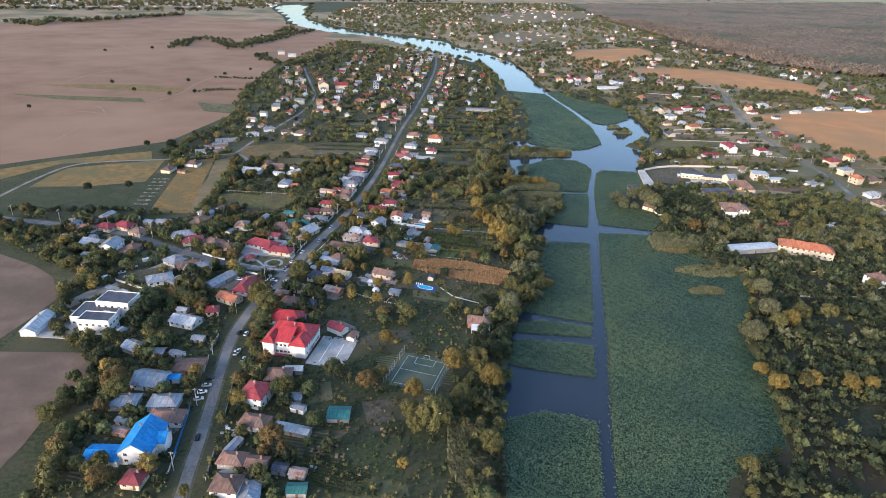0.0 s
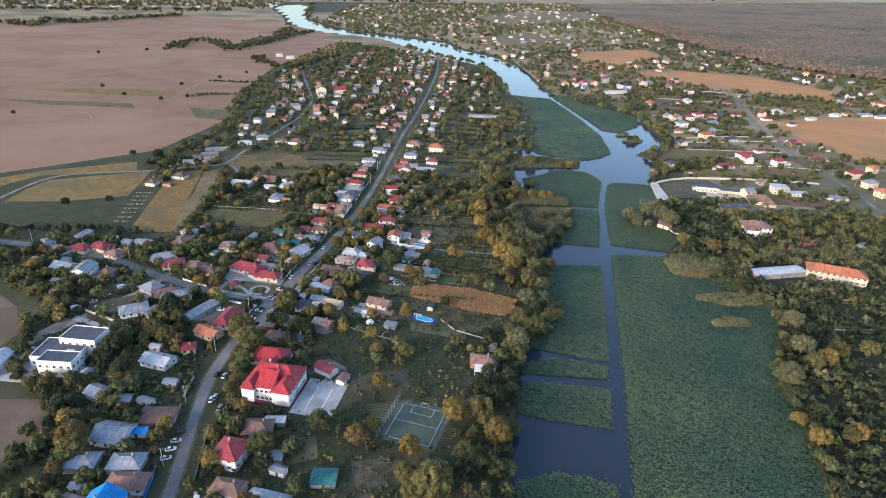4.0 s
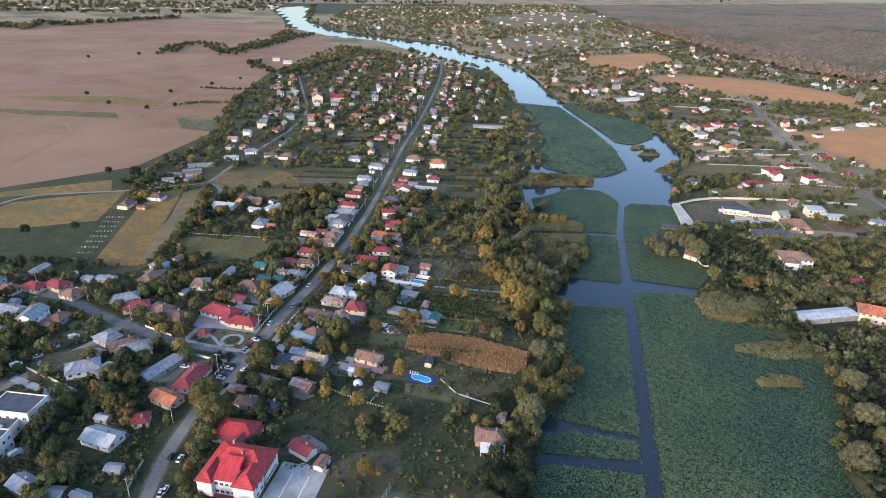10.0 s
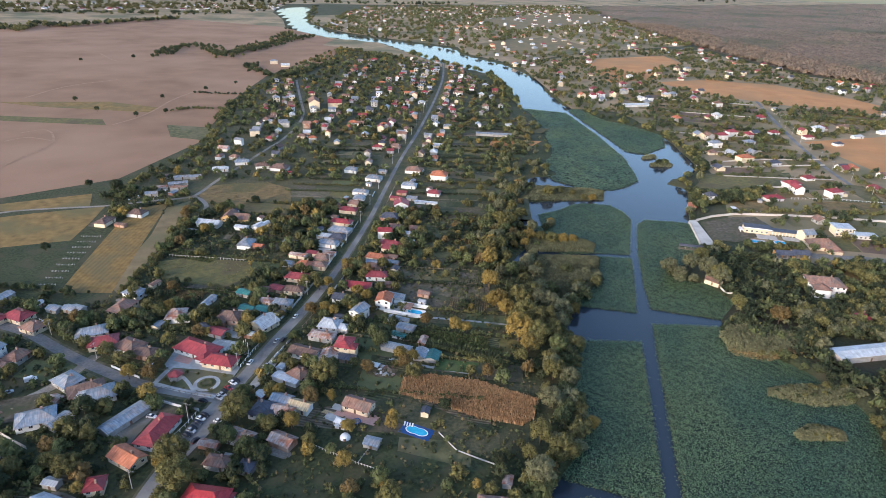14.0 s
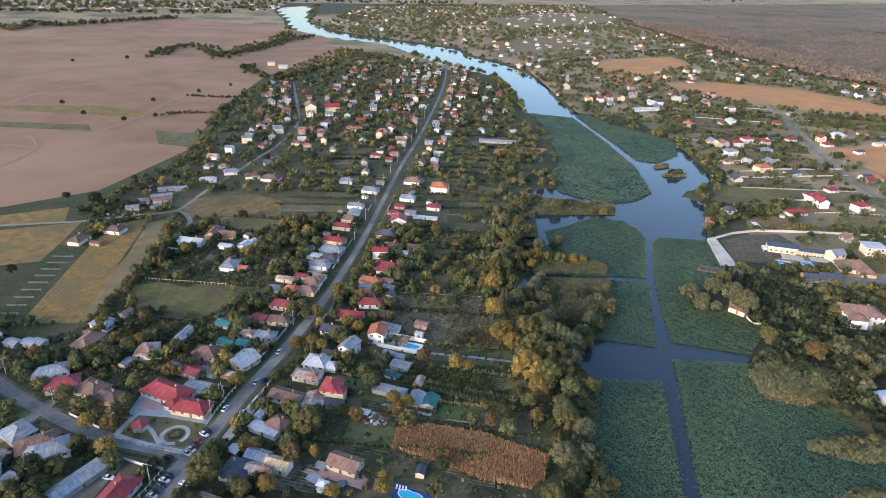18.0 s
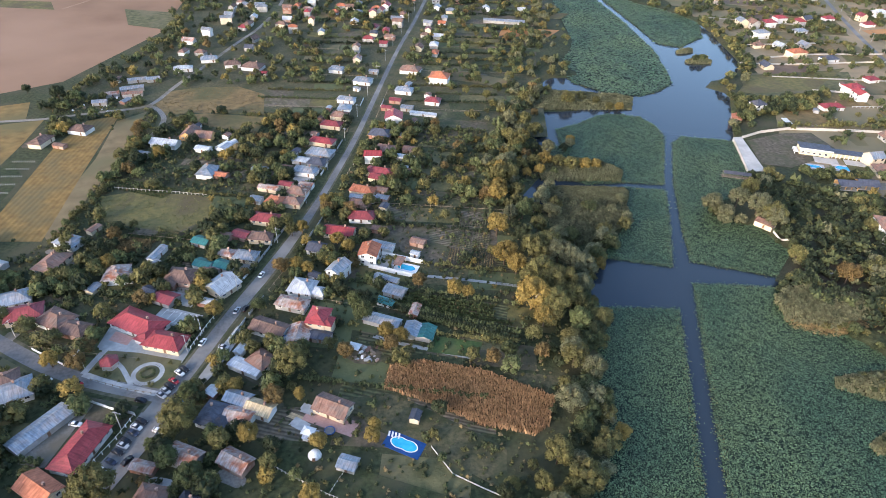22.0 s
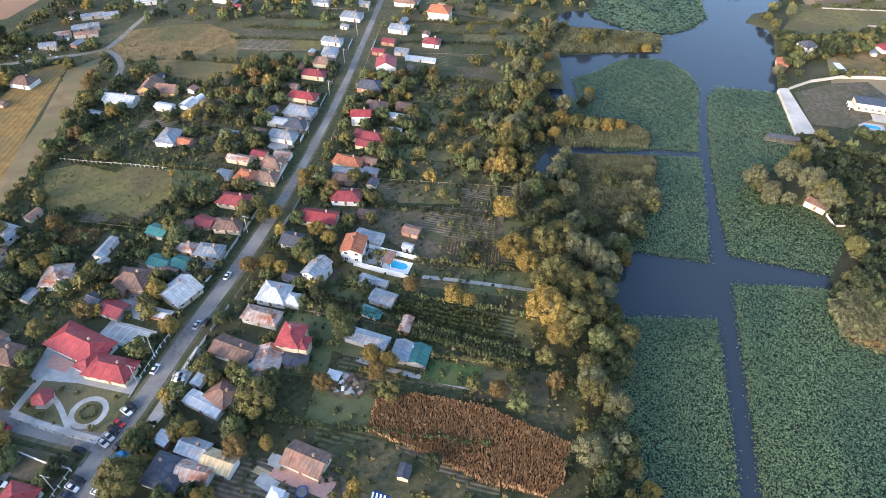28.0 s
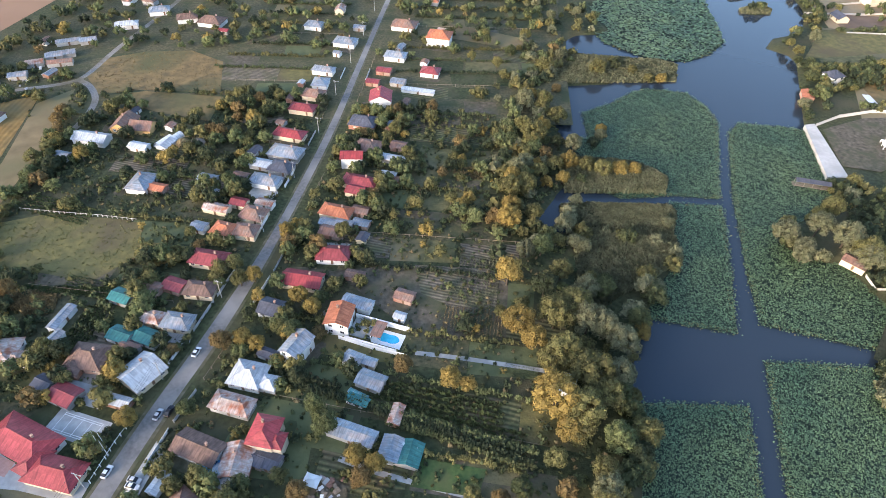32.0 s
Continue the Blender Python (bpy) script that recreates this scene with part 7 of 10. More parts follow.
tree(127.5, 559.9, 8, 'round', 'yellow', 255, None, 'on the river bank')
tree(110.9, 549.3, 8, 'broad', 'willow', 256, None, 'on the river bank')
tree(101.9, 546.8, 8, 'round', 'dark', 257, None, 'on the river bank')
tree(120.5, 547.6, 7, 'round', 'dark', 258, None, 'on the river bank')


def street_x(y):
    """Where the village street runs at each y."""
    q = np.array(MAIN_STREET)
    return np.interp(y, q[:, 1], q[:, 0])


HEDGE_LINES = []
GARDEN_ROWS = [
    (55.6, 452.9, -100, 26, 16, 1.3, 0.5, 'b'),
    (53, 433.2, -100, 12, 22, 1.3, 0.5, 'y'),
    (-119, 498, -20, 34, 10, 1.6, 0.7, 'g'),
    (57.2, 521.9, -80, 9, 12, 1.0, 1.2, 'y'),
    (37.1, 399.3, -15, 44, 9, 2.2, 1.3, 'g'),
    (45.3, 389.9, -15, 40, 8, 2.2, 1.2, 'g'),
    (-83.3, 429.9, -100, 24, 9, 1.3, 0.8, 'g'),
    (-105.7, 445.4, -15, 16, 8, 1.0, 1.4, 'y'),
    (-83.3, 451.2, -15, 30, 7, 1.3, 0.5, 'g'),
    (-21.3, 180.9, -20, 28, 14, 1.6, 0.6, 'g'),
    (67.5, 411.9, -15, 12, 6, 1, 0.4, 'g'),
]

# ---- strips and tracks of the open country ----
COPSE_A = [(-438, 1376), (-446, 1494), (-422, 1547), (-379, 1509), (-331, 1408), (-316, 1440), (-284, 1509), (-269, 1604), (-241, 1706), (-210, 1784)]
COPSE_B = [(-324, 1381), (-311, 1484), (-269, 1658), (-270, 1834)]
COPSE_C = [(-285, 1933), (-263, 1996), (-252, 2123)]
COPSE_D = [(-968, 1797), (-878, 1727), (-919, 1899), (-834, 1839), (-766, 1974), (-646, 2148)]
COPSE_E = [(-267, 912), (-250, 933), (-210, 932), (-192, 959)]
COPSE_F = [(-272, 1034), (-233, 1027), (-191, 1032)]
COPSE_G = [(-255, 1291), (-213, 1209), (-169, 1175), (-159, 1238), (-120, 1314)]
TRACK_A = [(-335, 639), (-337, 700), (-329, 743), (-336, 775), (-365, 820), (-382, 797)]
TRACK_B = [(-380, 764), (-368, 784), (-332, 767)]
TRACK_C = [(-306, 840), (-290, 883), (-287, 929), (-288, 981), (-273, 1056)]
TRACK_D = [(-470, 974), (-461, 1064), (-412, 1122)]
TRACK_E = [(-551, 1393), (-471, 1278), (-431, 1334)]
SHORE_GROVE = [(192, 1026), (228, 958), (224, 819), (200, 673), (145, 621), (104, 619), (125, 811)]
SHORE_GROVE_SOUTH = [(66, 612), (112, 622), (104, 590), (92, 516), (82, 448), (64, 448)]


# ---- park, walks, fences ----
sheet("park_lawn", PARK_GROUND, 0.1, MEADOW, "dull green lawn of the small park", "lawn", 0)
sheet("pavement", PARK_PLAZA, 0.14, CONCRETE, "pale paved plaza before the red-roofed hall", "pavement", 0)
ribbon("pavement", PARK_WALK, 1.7, 0.16, CONCRETE, "pale winding park walk", "pavement")
ribbon("pavement", PARK_EDGE, 2.4, 0.15, CONCRETE, "pale walk along the park edge", "pavement", 1)
ribbon("pavement", PARK_SIDE, 2.4, 0.155, CONCRETE, "pale walk along the park side", "pavement", 1)
ring = [(PARK_RING[0][0] + 5.0 * math.cos(k), PARK_RING[0][1] + 5.0 * math.sin(k)) for k in np.linspace(0, 2 * math.pi, 25)]
ribbon("pavement", ring, 1.7, 0.17, CONCRETE, "round pale walk in the park", "pavement", 0)
ribbon("pavement", GARDEN_PATH, 1.8, 0.1, CONCRETE, "long pale concrete garden path", "path", 1)
ribbon("pavement", GARDEN_PATH_LOW, 1.8, 0.1, CONCRETE, "pale garden path beside the lawn", "path", 1)
sheet("pavement", [(PARK_PLAZA[0][0] + 3, PARK_PLAZA[0][1] + 5), (PARK_PLAZA[0][0] + 4, PARK_PLAZA[0][1] + 10), (PARK_PLAZA[0][0] + 12, PARK_PLAZA[0][1] + 6.5), (PARK_PLAZA[0][0] + 11, PARK_PLAZA[0][1] + 2)], 0.19, PAVE, "pink paved square", "pavement", 0)
for q in PARK_GROUND, PARK_PLAZA:
    PLACED.append((sum(p[0] for p in q) / len(q), sum(p[1] for p in q) / len(q), 12))

gz = thing("gazebo", pose(*GAZEBO_AT[0], 0), "open park gazebo with a dull red six-sided roof", "gazebo")
for i in range(6):
    a = math.pi / 3 * i
    part("post", rod(bmesh.new(), (3 * math.cos(a), 3 * math.sin(a), 0), (3 * math.cos(a), 3 * math.sin(a), 2.6), 0.09), WOODM, gz)
hexa = [(3.7 * math.cos(math.pi / 3 * i), 3.7 * math.sin(math.pi / 3 * i), 2.55) for i in range(6)]
part("roof", mesh_from("roof", hexa + [(0, 0, 4.3)] + [(px, py, 2.4) for px, py, _ in hexa], [(i, (i + 1) % 6, 6) for i in range(6)] + [(i, 7 + i, 7 + (i + 1) % 6, (i + 1) % 6) for i in range(6)], ROOFS["maroon"]), None, gz)
part("floor", rod(bmesh.new(), (0, 0, 0), (0, 0, 0.2), 3.4, sides=6), CONCRETE, gz)


def fence(line, height, mat, label, post_every=3.0, panel=True, post_mat=None):
    """A fence that follows a line: posts, and a panel or rails between them."""
    t = thing("fence", pose(*line[0], 0), label, "fence", "fences")
    o = Vector(line[0])
    for a, b in zip(line, line[1:]):
        a, b = Vector(a) - o, Vector(b) - o
        n = max(1, round((b - a).length / post_every))
        turn = math.degrees(math.atan2((b - a).y, (b - a).x))
        step = (b - a).length / n
        bmp = box(bmesh.new(), -0.12, -0.12, 0, 0.12, 0.12, height + 0.2, 0.02)
        pm = bpy.data.meshes.new("post")
        bmp.to_mesh(pm), bmp.free()
        pm.materials.append(post_mat or mat)
        bmp = bmesh.new()
        if panel:
            box(bmp, 0.14, -0.05, 0.05, step - 0.14, 0.05, height)
        else:
            box(bmp, 0.12, -0.03, 0, step - 0.12, 0.03, 0.16)
        qm = bpy.data.meshes.new("panel")
        bmp.to_mesh(qm), bmp.free()
        qm.materials.append(mat)
        for i in range(n):
            p = a.lerp(b, i / n)
            part("post", pm, None, t).matrix_basis = pose(p.x, p.y, 0, 0, 0, turn)
            for z in ((0,) if panel else (height * 0.85,)):
                part("panel" if panel else "rail", qm, None, t).matrix_basis = pose(p.x, p.y, z, 0, 0, turn)
    return t


fence(PARK_FENCE, 0.9, WOODM, "low brown fence along the park", 3, False)
fence(YARD_FENCE, 1.5, WHITEP, "white panel fence of the red-roofed yard", 2.5)
fence(STREET_FENCE, 1.5, WHITEP, "white post fence along the parking strip", 2.8, False)
fence(COURT_FENCE, 1.4, WHITEP, "white post fence beside the street", 2.8, False)
fence(WHITE_WALL_WEST, 1.8, WHITEP, "white concrete wall along the side street", 4)
fence(VILLA_WALL, 1.8, WHITEP, "white wall beside the villa pool", 4)
fence(QUARRY_WALL, 2.0, PALE, "pale wall round the bare yard", 6)
fence([(PARK_EDGE[0][0] - 8, PARK_EDGE[0][1] + 4), (PARK_EDGE[0][0] - 24, PARK_EDGE[0][1] + 13)], 1.3, WHITEP, "white panel fence beside the side street", 3)

villa_yard = thing("villa_terrace", pose(POOL_AT[0][0] - 9, POOL_AT[0][1] + 4.5, 0, 0, 0, -20), "white walled terrace between the villa and its pool", "terrace")
part("floor", box(bmesh.new(), -4, -4, -0.1, 4, 4, 0.5), CONCRETE, villa_yard)
part("wall", box(bmesh.new(), -4.2, 4.02, -0.1, 16, 4.4, 2.2), WHITEP, villa_yard)
part("wall", box(bmesh.new(), -4.2, -6.4, -0.1, 15, -6.0, 1.8), WHITEP, villa_yard)
part("awning", box(bmesh.new(), 4.2, -3.6, 2.3, 8.2, 3.6, 2.5), ROOFS["tile"], villa_yard, "brown tiled awning on posts")
for px, py in ((4.4, -3.4), (8.0, -3.4), (4.4, 3.4), (8.0, 3.4)):
    part("post", rod(bmesh.new(), (px, py, 0), (px, py, 2.3), 0.1), WHITEP, villa_yard)
pool(POOL_AT[0][0], POOL_AT[0][1], -20, 4.2, 2.2, (11, 6.5, WHITEP), "bright blue oval pool on a white terrace")
dock = thing("river_dock", pose(0, 0, 0), "long white concrete quay at the water", "quay")
part("deck", mesh_from("deck", [(px, py, 0.3) for px, py in DOCK] + [(px, py, -2.6) for px, py in DOCK], [(0, 3, 2, 1), (0, 1, 5, 4), (1, 2, 6, 5), (2, 3, 7, 6), (3, 0, 4, 7)], PALE), None, dock)
pier = thing("roofed_pier", pose(*PIER_ROOF[0], 0, 0, 0, math.degrees(math.atan2(PIER_ROOF[1][1] - PIER_ROOF[0][1], PIER_ROOF[1][0] - PIER_ROOF[0][0]))), "wooden pier with a long dark roof over the lotus", "pier")
part("deck", box(bmesh.new(), 0, -1.6, -1.2, 17, 1.6, -1.0), WOODM, pier)
part("roof", mesh_from("roof", *roof_shape(15, 3.2, 0.8, 0.3, "gable"), ROOFS["slate"]), None, pier).matrix_basis = pose(8.5, 0, 1.6)
for i in range(5):
    for s in (-1.4, 1.4):
        part("post", rod(bmesh.new(), (1 + i * 3.8, s, -2.7), (1 + i * 3.8, s, 1.7), 0.1), WOODM, pier)
jetty = thing("garden_jetty", pose(*LOW_PIER[0], 0, 0, 0, -14), "small grey wooden jetty among the river trees", "jetty")
part("deck", box(bmesh.new(), 0, -0.8, -1.3, 8, 0.8, -1.12), WOODM, jetty)
for i in range(3):
    for s in (-0.7, 0.7):
        part("post", rod(bmesh.new(), (0.4 + i * 3.6, s, -2.8), (0.4 + i * 3.6, s, -0.6), 0.08), WOODM, jetty)

for line in (WALL_A, WALL_B, WALL_C, WALL_D):
    fence(line, 1.6, PALE, "long pale wall across the river", 12)
fence([(352.2, 618.1), (387.9, 617.7), (431.4, 607.7)], 1.4, WHITEP, "white post fence across the river", 3.2, False)

# ---- power poles and wires ----
WIREM = shade("black_cable", (0.03, 0.03, 0.03), (0.05, 0.05, 0.05), 1, 0.7)


def power_pole(x, y, turn):
    t = thing("power_pole", pose(x, y, 0, 0, 0, turn), "grey concrete power pole with a steel crossarm", "pole", "power poles")
    part("shaft", rod(bmesh.new(), (0, 0, -0.5), (0, 0, 9), 0.17, 0.1, 8), POLEM, t)
    part("crossarm", box(bmesh.new(), -0.9, -0.06, 8.4, 0.9, 0.06, 8.52), STEEL, t)
    for k in (-0.8, -0.3, 0.3, 0.8):
        part("insulator", rod(bmesh.new(), (k, 0, 8.52), (k, 0, 8.75), 0.05, sides=6), WHITEP, t)
    part("lamp_arm", rod(bmesh.new(), (0, 0, 7.9), (1.6, 0, 8.3), 0.04, sides=5), STEEL, t)
    part("lamp_head", box(bmesh.new(), 1.5, -0.13, 8.25, 2.1, 0.13, 8.37, 0.03), STEEL, t)


def along(line, every, offset, start=0.0):
    """Points beside a line at even steps, with the line's direction."""
    left, out = every - start, []
    for a, b in zip(line, line[1:]):
        a, b = Vector(a), Vector(b)
        d, n = (b - a).normalized(), (b - a).length
        s = Vector((-d.y, d.x)) * offset
        while left < n:
            out.append((*(a + d * left + s), math.degrees(math.atan2(d.y, d.x))))
            left += every
        left -= n
    return out


def wire(pts, label):
    cu = bpy.data.curves.new("power_cable", "CURVE")
    cu.dimensions, cu.bevel_depth, cu.bevel_resolution = "3D", 0.035, 0
    for k in (-0.8, 0.0, 0.8):
        sp = cu.splines.new("POLY")
        line = []
        for (x0, y0, a0), (x1, y1, _) in zip(pts, pts[1:]):
            n = Vector((-math.sin(radians(a0)), math.cos(radians(a0)))) * k
            line += [(x0 + (x1 - x0) * u + n.x, y0 + (y1 - y0) * u + n.y, 8.7 - 3.2 * u * (1 - u)) for u in (0, 0.25, 0.5, 0.75)]
        sp.points.add(len(line) - 1)
        for p, q in zip(sp.points, line):
            p.co = (*q, 1)
    cu.materials.append(WIREM)
    tagged(new("power_cable", cu), label, "cable")


for line, off in ((MAIN_STREET, 5.6), (SIDE_STREET, -5.0), (EAST_ROAD, 5.5)):
    pts = [p for p in along(line, 38, off) if p[1] < 1000]
    for px, py, a in pts:
        power_pole(px, py, a - 90 if off > 0 else a + 90)
        PLACED.append((px, py, 1.5))
    wire(pts, "thin black power cables strung between the poles")

# front fences along the street, yard by yard
g = random.Random(17)
for off in (7.2, -7.2):
    pts = along(MAIN_STREET, 17, off, 2)
    for (x0, y0, a0), (x1, y1, _) in zip(pts, pts[1:]):
        if 170 < y0 < 640 and g.random() < 0.62 and edge_distance(np.array([(x0 + x1) / 2]), np.array([(y0 + y1) / 2]), SIDE_STREET, False)[0] > 9 and not inside(np.array([x0]), np.array([y0]), PARKING)[0] and not (318 < y0 < 395 and off > 0):
            u = g.uniform(0.7, 0.86)
            style = g.choice([0, 1, 2, 2])
            fence([(x0, y0), (x0 + (x1 - x0) * u, y0 + (y1 - y0) * u)], g.uniform(1.2, 1.7), (WHITEP, WOODM, CONCRETE)[style], ("white panel front fence by the street", "grey timber front fence by the street", "concrete front fence by the street")[style], 4.0, style != 1)

# ---- scrap yard ----
def clutter(x, y, n, seed, spread):
    g = random.Random(seed)
    for i in range(n):
        px, py = x + g.uniform(-spread, spread), y + g.uniform(-spread, spread) * 0.7
        t = thing("crate", pose(px, py, 0, 0, 0, g.uniform(0, 180)), "old crate standing in an untidy yard", "crate", "yard clutter")
        s = g.uniform(0.3, 1.0)
        m = g.choice([WHITEP, WOODM, STEEL, CONCRETE, ROOFS["tile"], WOODM, STEEL, ROOFS["rusty"], ROOFS["tile"]])
        part("box", box(bmesh.new(), -s, -s * 0.6, 0, s, s * 0.6, s * g.uniform(0.4, 0.9), 0.05), m, t)
        part("lid", box(bmesh.new(), -s * 1.02, -s * 0.62, s * 0.9, s * 1.02, s * 0.62, s * 0.95), m, t)
        PLACED.append((px, py, s))


sheet("yard", [(SCRAP_AT[0][0] - 8, SCRAP_AT[0][1] + 6.5), (SCRAP_AT[0][0] + 6.5, SCRAP_AT[0][1] + 3.5), (SCRAP_AT[0][0] + 7.5, SCRAP_AT[0][1] - 6), (SCRAP_AT[0][0] - 6, SCRAP_AT[0][1] - 4)], 0.3, BARE, "bare earth of an untidy yard", "yard", 1)
clutter(*SCRAP_AT[0], 38, 5, 6)
clutter(-24, 190, 14, 8, 8)
clutter(-62, 205, 14, 9, 7)
clutter(-105, 205, 10, 10, 12)
clutter(-190, 610, 16, 11, 18)

# ---- far houses, one by one along their lanes ----
FAR_PARTS = {}


def far_house(x, y, turn, L, W, rm, wm, storeys, single=False):
    """A house beyond the near village: a thing of its own where it can be told apart, else joined with its neighbours."""
    hw = 0.4 + 2.8 * storeys
    if not single:
        rise, kind, m = W / 2 * 0.6, "hip" if (int(x) % 2) else "gable", pose(x, y, 0, 0, 0, turn)
        wins = [(sx * L * 0.27 + o, -1 * (W / 2 + 0.03) * sy, 1.2 + 2.8 * s) for s in range(storeys) for sy in (-1, 1) for sx in (-1, 1) for o in (0,)]
        box_v, box_f = [], []
        for wx, wy, wz in wins:
            k = len(box_v)
            box_v += [(wx - 0.7, wy, wz), (wx + 0.7, wy, wz), (wx + 0.7, wy, wz + 1.3), (wx - 0.7, wy, wz + 1.3)]
            box_f.append((k, k + 1, k + 2, k + 3))
        for key, (V, F), dz in ((("wall", wm), wall_shape(L, W, hw, rise, kind), 0), (("roof", rm), roof_shape(L, W, rise, 0.5, kind), hw + 0.07), (("window", "glass"), (box_v, box_f), 0)):
            v, f = FAR_PARTS.setdefault(key, ([], []))
            k = len(v)
            v.extend(m @ Vector((a, b, c + dz)) for a, b, c in V), f.extend(tuple(k + i for i in q) for q in F)
        PLACED.append((x, y, max(L, W) * 0.5))
        return
    t = thing("house", pose(x, y, 0, 0, 0, turn), f"far {WALL_WORDS[wm]} house with {ROOF_WORDS[rm]} roof", "house", "far houses")
    block(t, L, W, hw, "hip" if (int(x) % 2) else "gable", rm, wm, 0.6, 0.5)
    for sx in (-1, 1):
        for sy in (-1, 1):
            fit_window(t, sx * L * 0.27, sy * (W / 2 + 0.01), 1.2 + 2.8 * (storeys - 1), 0 if sy < 0 else 180, False)
    PLACED.append((x, y, max(L, W) * 0.5))


far_house(-98, 955, -80, 26, 13, "tile", "cream", 3, True)
far_house(-72, 962, 5, 18, 12, "red", "cream", 2, True)
far_house(-190, 1290, 10, 15, 9, "white", "cream", 1, True)
far_house(-215, 1318, 10, 13, 8, "zinc", "cream", 2, True)
g = random.Random(3)
ROOF_MIX = ["red", "tile", "tile", "orange", "zinc", "zinc", "zinc", "maroon", "brown", "white", "slate", "rusty", "tile"]
WALL_MIX = ["cream", "cream", "grey", "grey", "grey", "white", "brick"]


def row_of_houses(line, every, offset, lo, hi, jitter=4, chance=0.9):
    for px, py, a in along(line, every, offset, 5):
        if lo < py < hi and g.random() < chance:
            x, y = px + g.uniform(-jitter, jitter), py + g.uniform(-jitter, jitter)
            if not free(np.array([x]), np.array([y]), 5)[0]:
                continue
            far_house(x, y, a + g.choice([0, 90]) + g.uniform(-8, 8), g.uniform(6.5, 10), g.uniform(5, 7), g.choice(ROOF_MIX), g.choice(WALL_MIX), 2 if g.random() < 0.2 else 1, y < 880)


for off in (14, -14, 32, -32):
    row_of_houses(MAIN_STREET, 18 if abs(off) < 20 else 22, off, 735 if abs(off) < 20 else 700, 1420, 5)
for off in (14, -14, 34):
    row_of_houses(FIELD_LANE, 22, off, 700, 1180, 6, 0.6)
LANE_A = [(-60, 760), (-55, 900), (-70, 1050), (-60, 1250), (-50, 1420)]
LANE_B = [(10, 1000), (20, 1150), (30, 1300), (25, 1420)]
LANE_C = [(120, 820), (135, 960), (140, 1100), (110, 1240)]
LANE_D = [(-125, 770), (-135, 900), (-150, 1010), (-165, 1150)]
LANE_E = [(-20, 770), (-15, 900), (-5, 1050), (5, 1200)]
for lane in (LANE_A, LANE_B, LANE_C, LANE_D, LANE_E):
    for off in (12, -12):
        row_of_houses(lane, 23, off, 700, 1500, 7, 0.55)


def scatter(poly, n, seed, room=0.0, clump=0.0):
    """Free points of a zone, thinned to clumps by noise."""
    q = np.random.default_rng(seed)
    lo, hi = np.min(poly, 0), np.max(poly, 0)
    x, y = q.uniform(lo[0], hi[0], n), q.uniform(lo[1], hi[1], n)
    ok = inside(x, y, poly)
    x, y = x[ok], y[ok]
    if clump:
        f = np.sin(x * 0.09 + 1.3 * np.sin(y * 0.05)) + np.sin(y * 0.11 + 1.7 * np.sin(x * 0.07)) + q.normal(0, 0.6, len(x))
        x, y = x[f > clump], y[f > clump]
    ok = free(x, y, room)
    return x[ok], y[ok], q


x, y, q = scatter(EAST_VILLAGE, 420, 21, 6)
for c in (FIELD_ORANGE_EAST, FIELD_ORANGE_NORTH, FIELD_ORANGE_FAR, FIELD_RIVERSIDE, FIELD_EAST_PLOT, QUARRY):
    k = ~inside(x, y, c)
    x, y = x[k], y[k]
for px, py in list(zip(x, y))[:120]:
    far_house(px, py, q.choice([12, 100]) + q.uniform(-10, 10), q.uniform(8, 12), q.uniform(7, 9), q.choice(["red", "red", "orange", "tile", "zinc", "white", "slate", "maroon"]), q.choice(["white", "cream", "cream", "grey"]), int(1 + (q.random() < 0.45)))
x, y, q = scatter(FAR_VILLAGE, 900, 22, 8)
for px, py in list(zip(x, y))[:330]:
    far_house(px, py, q.uniform(0, 180), q.uniform(9, 13), q.uniform(7, 9), q.choice(["red", "tile", "orange", "zinc", "white", "brown"]), q.choice(["white", "cream", "grey"]), int(1 + (q.random() < 0.2)))
x, y, q = scatter(FAR_WEST_VILLAGE, 200, 23, 8)
for px, py in list(zip(x, y))[:60]:
    far_house(px, py, q.uniform(0, 180), q.uniform(12, 20), q.uniform(9, 12), q.choice(["red", "tile", "zinc", "white"]), "white", 1)

for (piece, key), (V, F) in FAR_PARTS.items():
    mat = WALLS[key] if piece == "wall" else ROOFS[key] if piece == "roof" else GLASS
    tagged(new(f"far_house_{piece}s", mesh_from(f"far_house_{piece}s", V, F, mat)), f"{WALL_WORDS.get(key, '') if piece == 'wall' else ROOF_WORDS.get(key, '') if piece == 'roof' else 'dark'} {piece}s of many far village houses", "far houses", kind="stuff")

EAST_LINES = []
CROPS = [FIELD_PLOUGHED_WEST, FIELD_CUT, FIELD_STUBBLE, FIELD_STUBBLE_SOUTH, FIELD_MEADOW, FIELD_CORN_STUBBLE, FIELD_TAN, FIELD_BROWN_SOUTH, FIELD_BROWN_NEAR, FIELD_LOT_A, FIELD_LOT_B, FIELD_LOT_C,
         FIELD_ORANGE_EAST, FIELD_ORANGE_NORTH, FIELD_ORANGE_FAR, FIELD_RIVERSIDE, FIELD_FAR_STRIP, FIELD_EAST_PLOT, QUARRY, FIELD_CORN, PARK_GROUND, PARK_PLAZA]
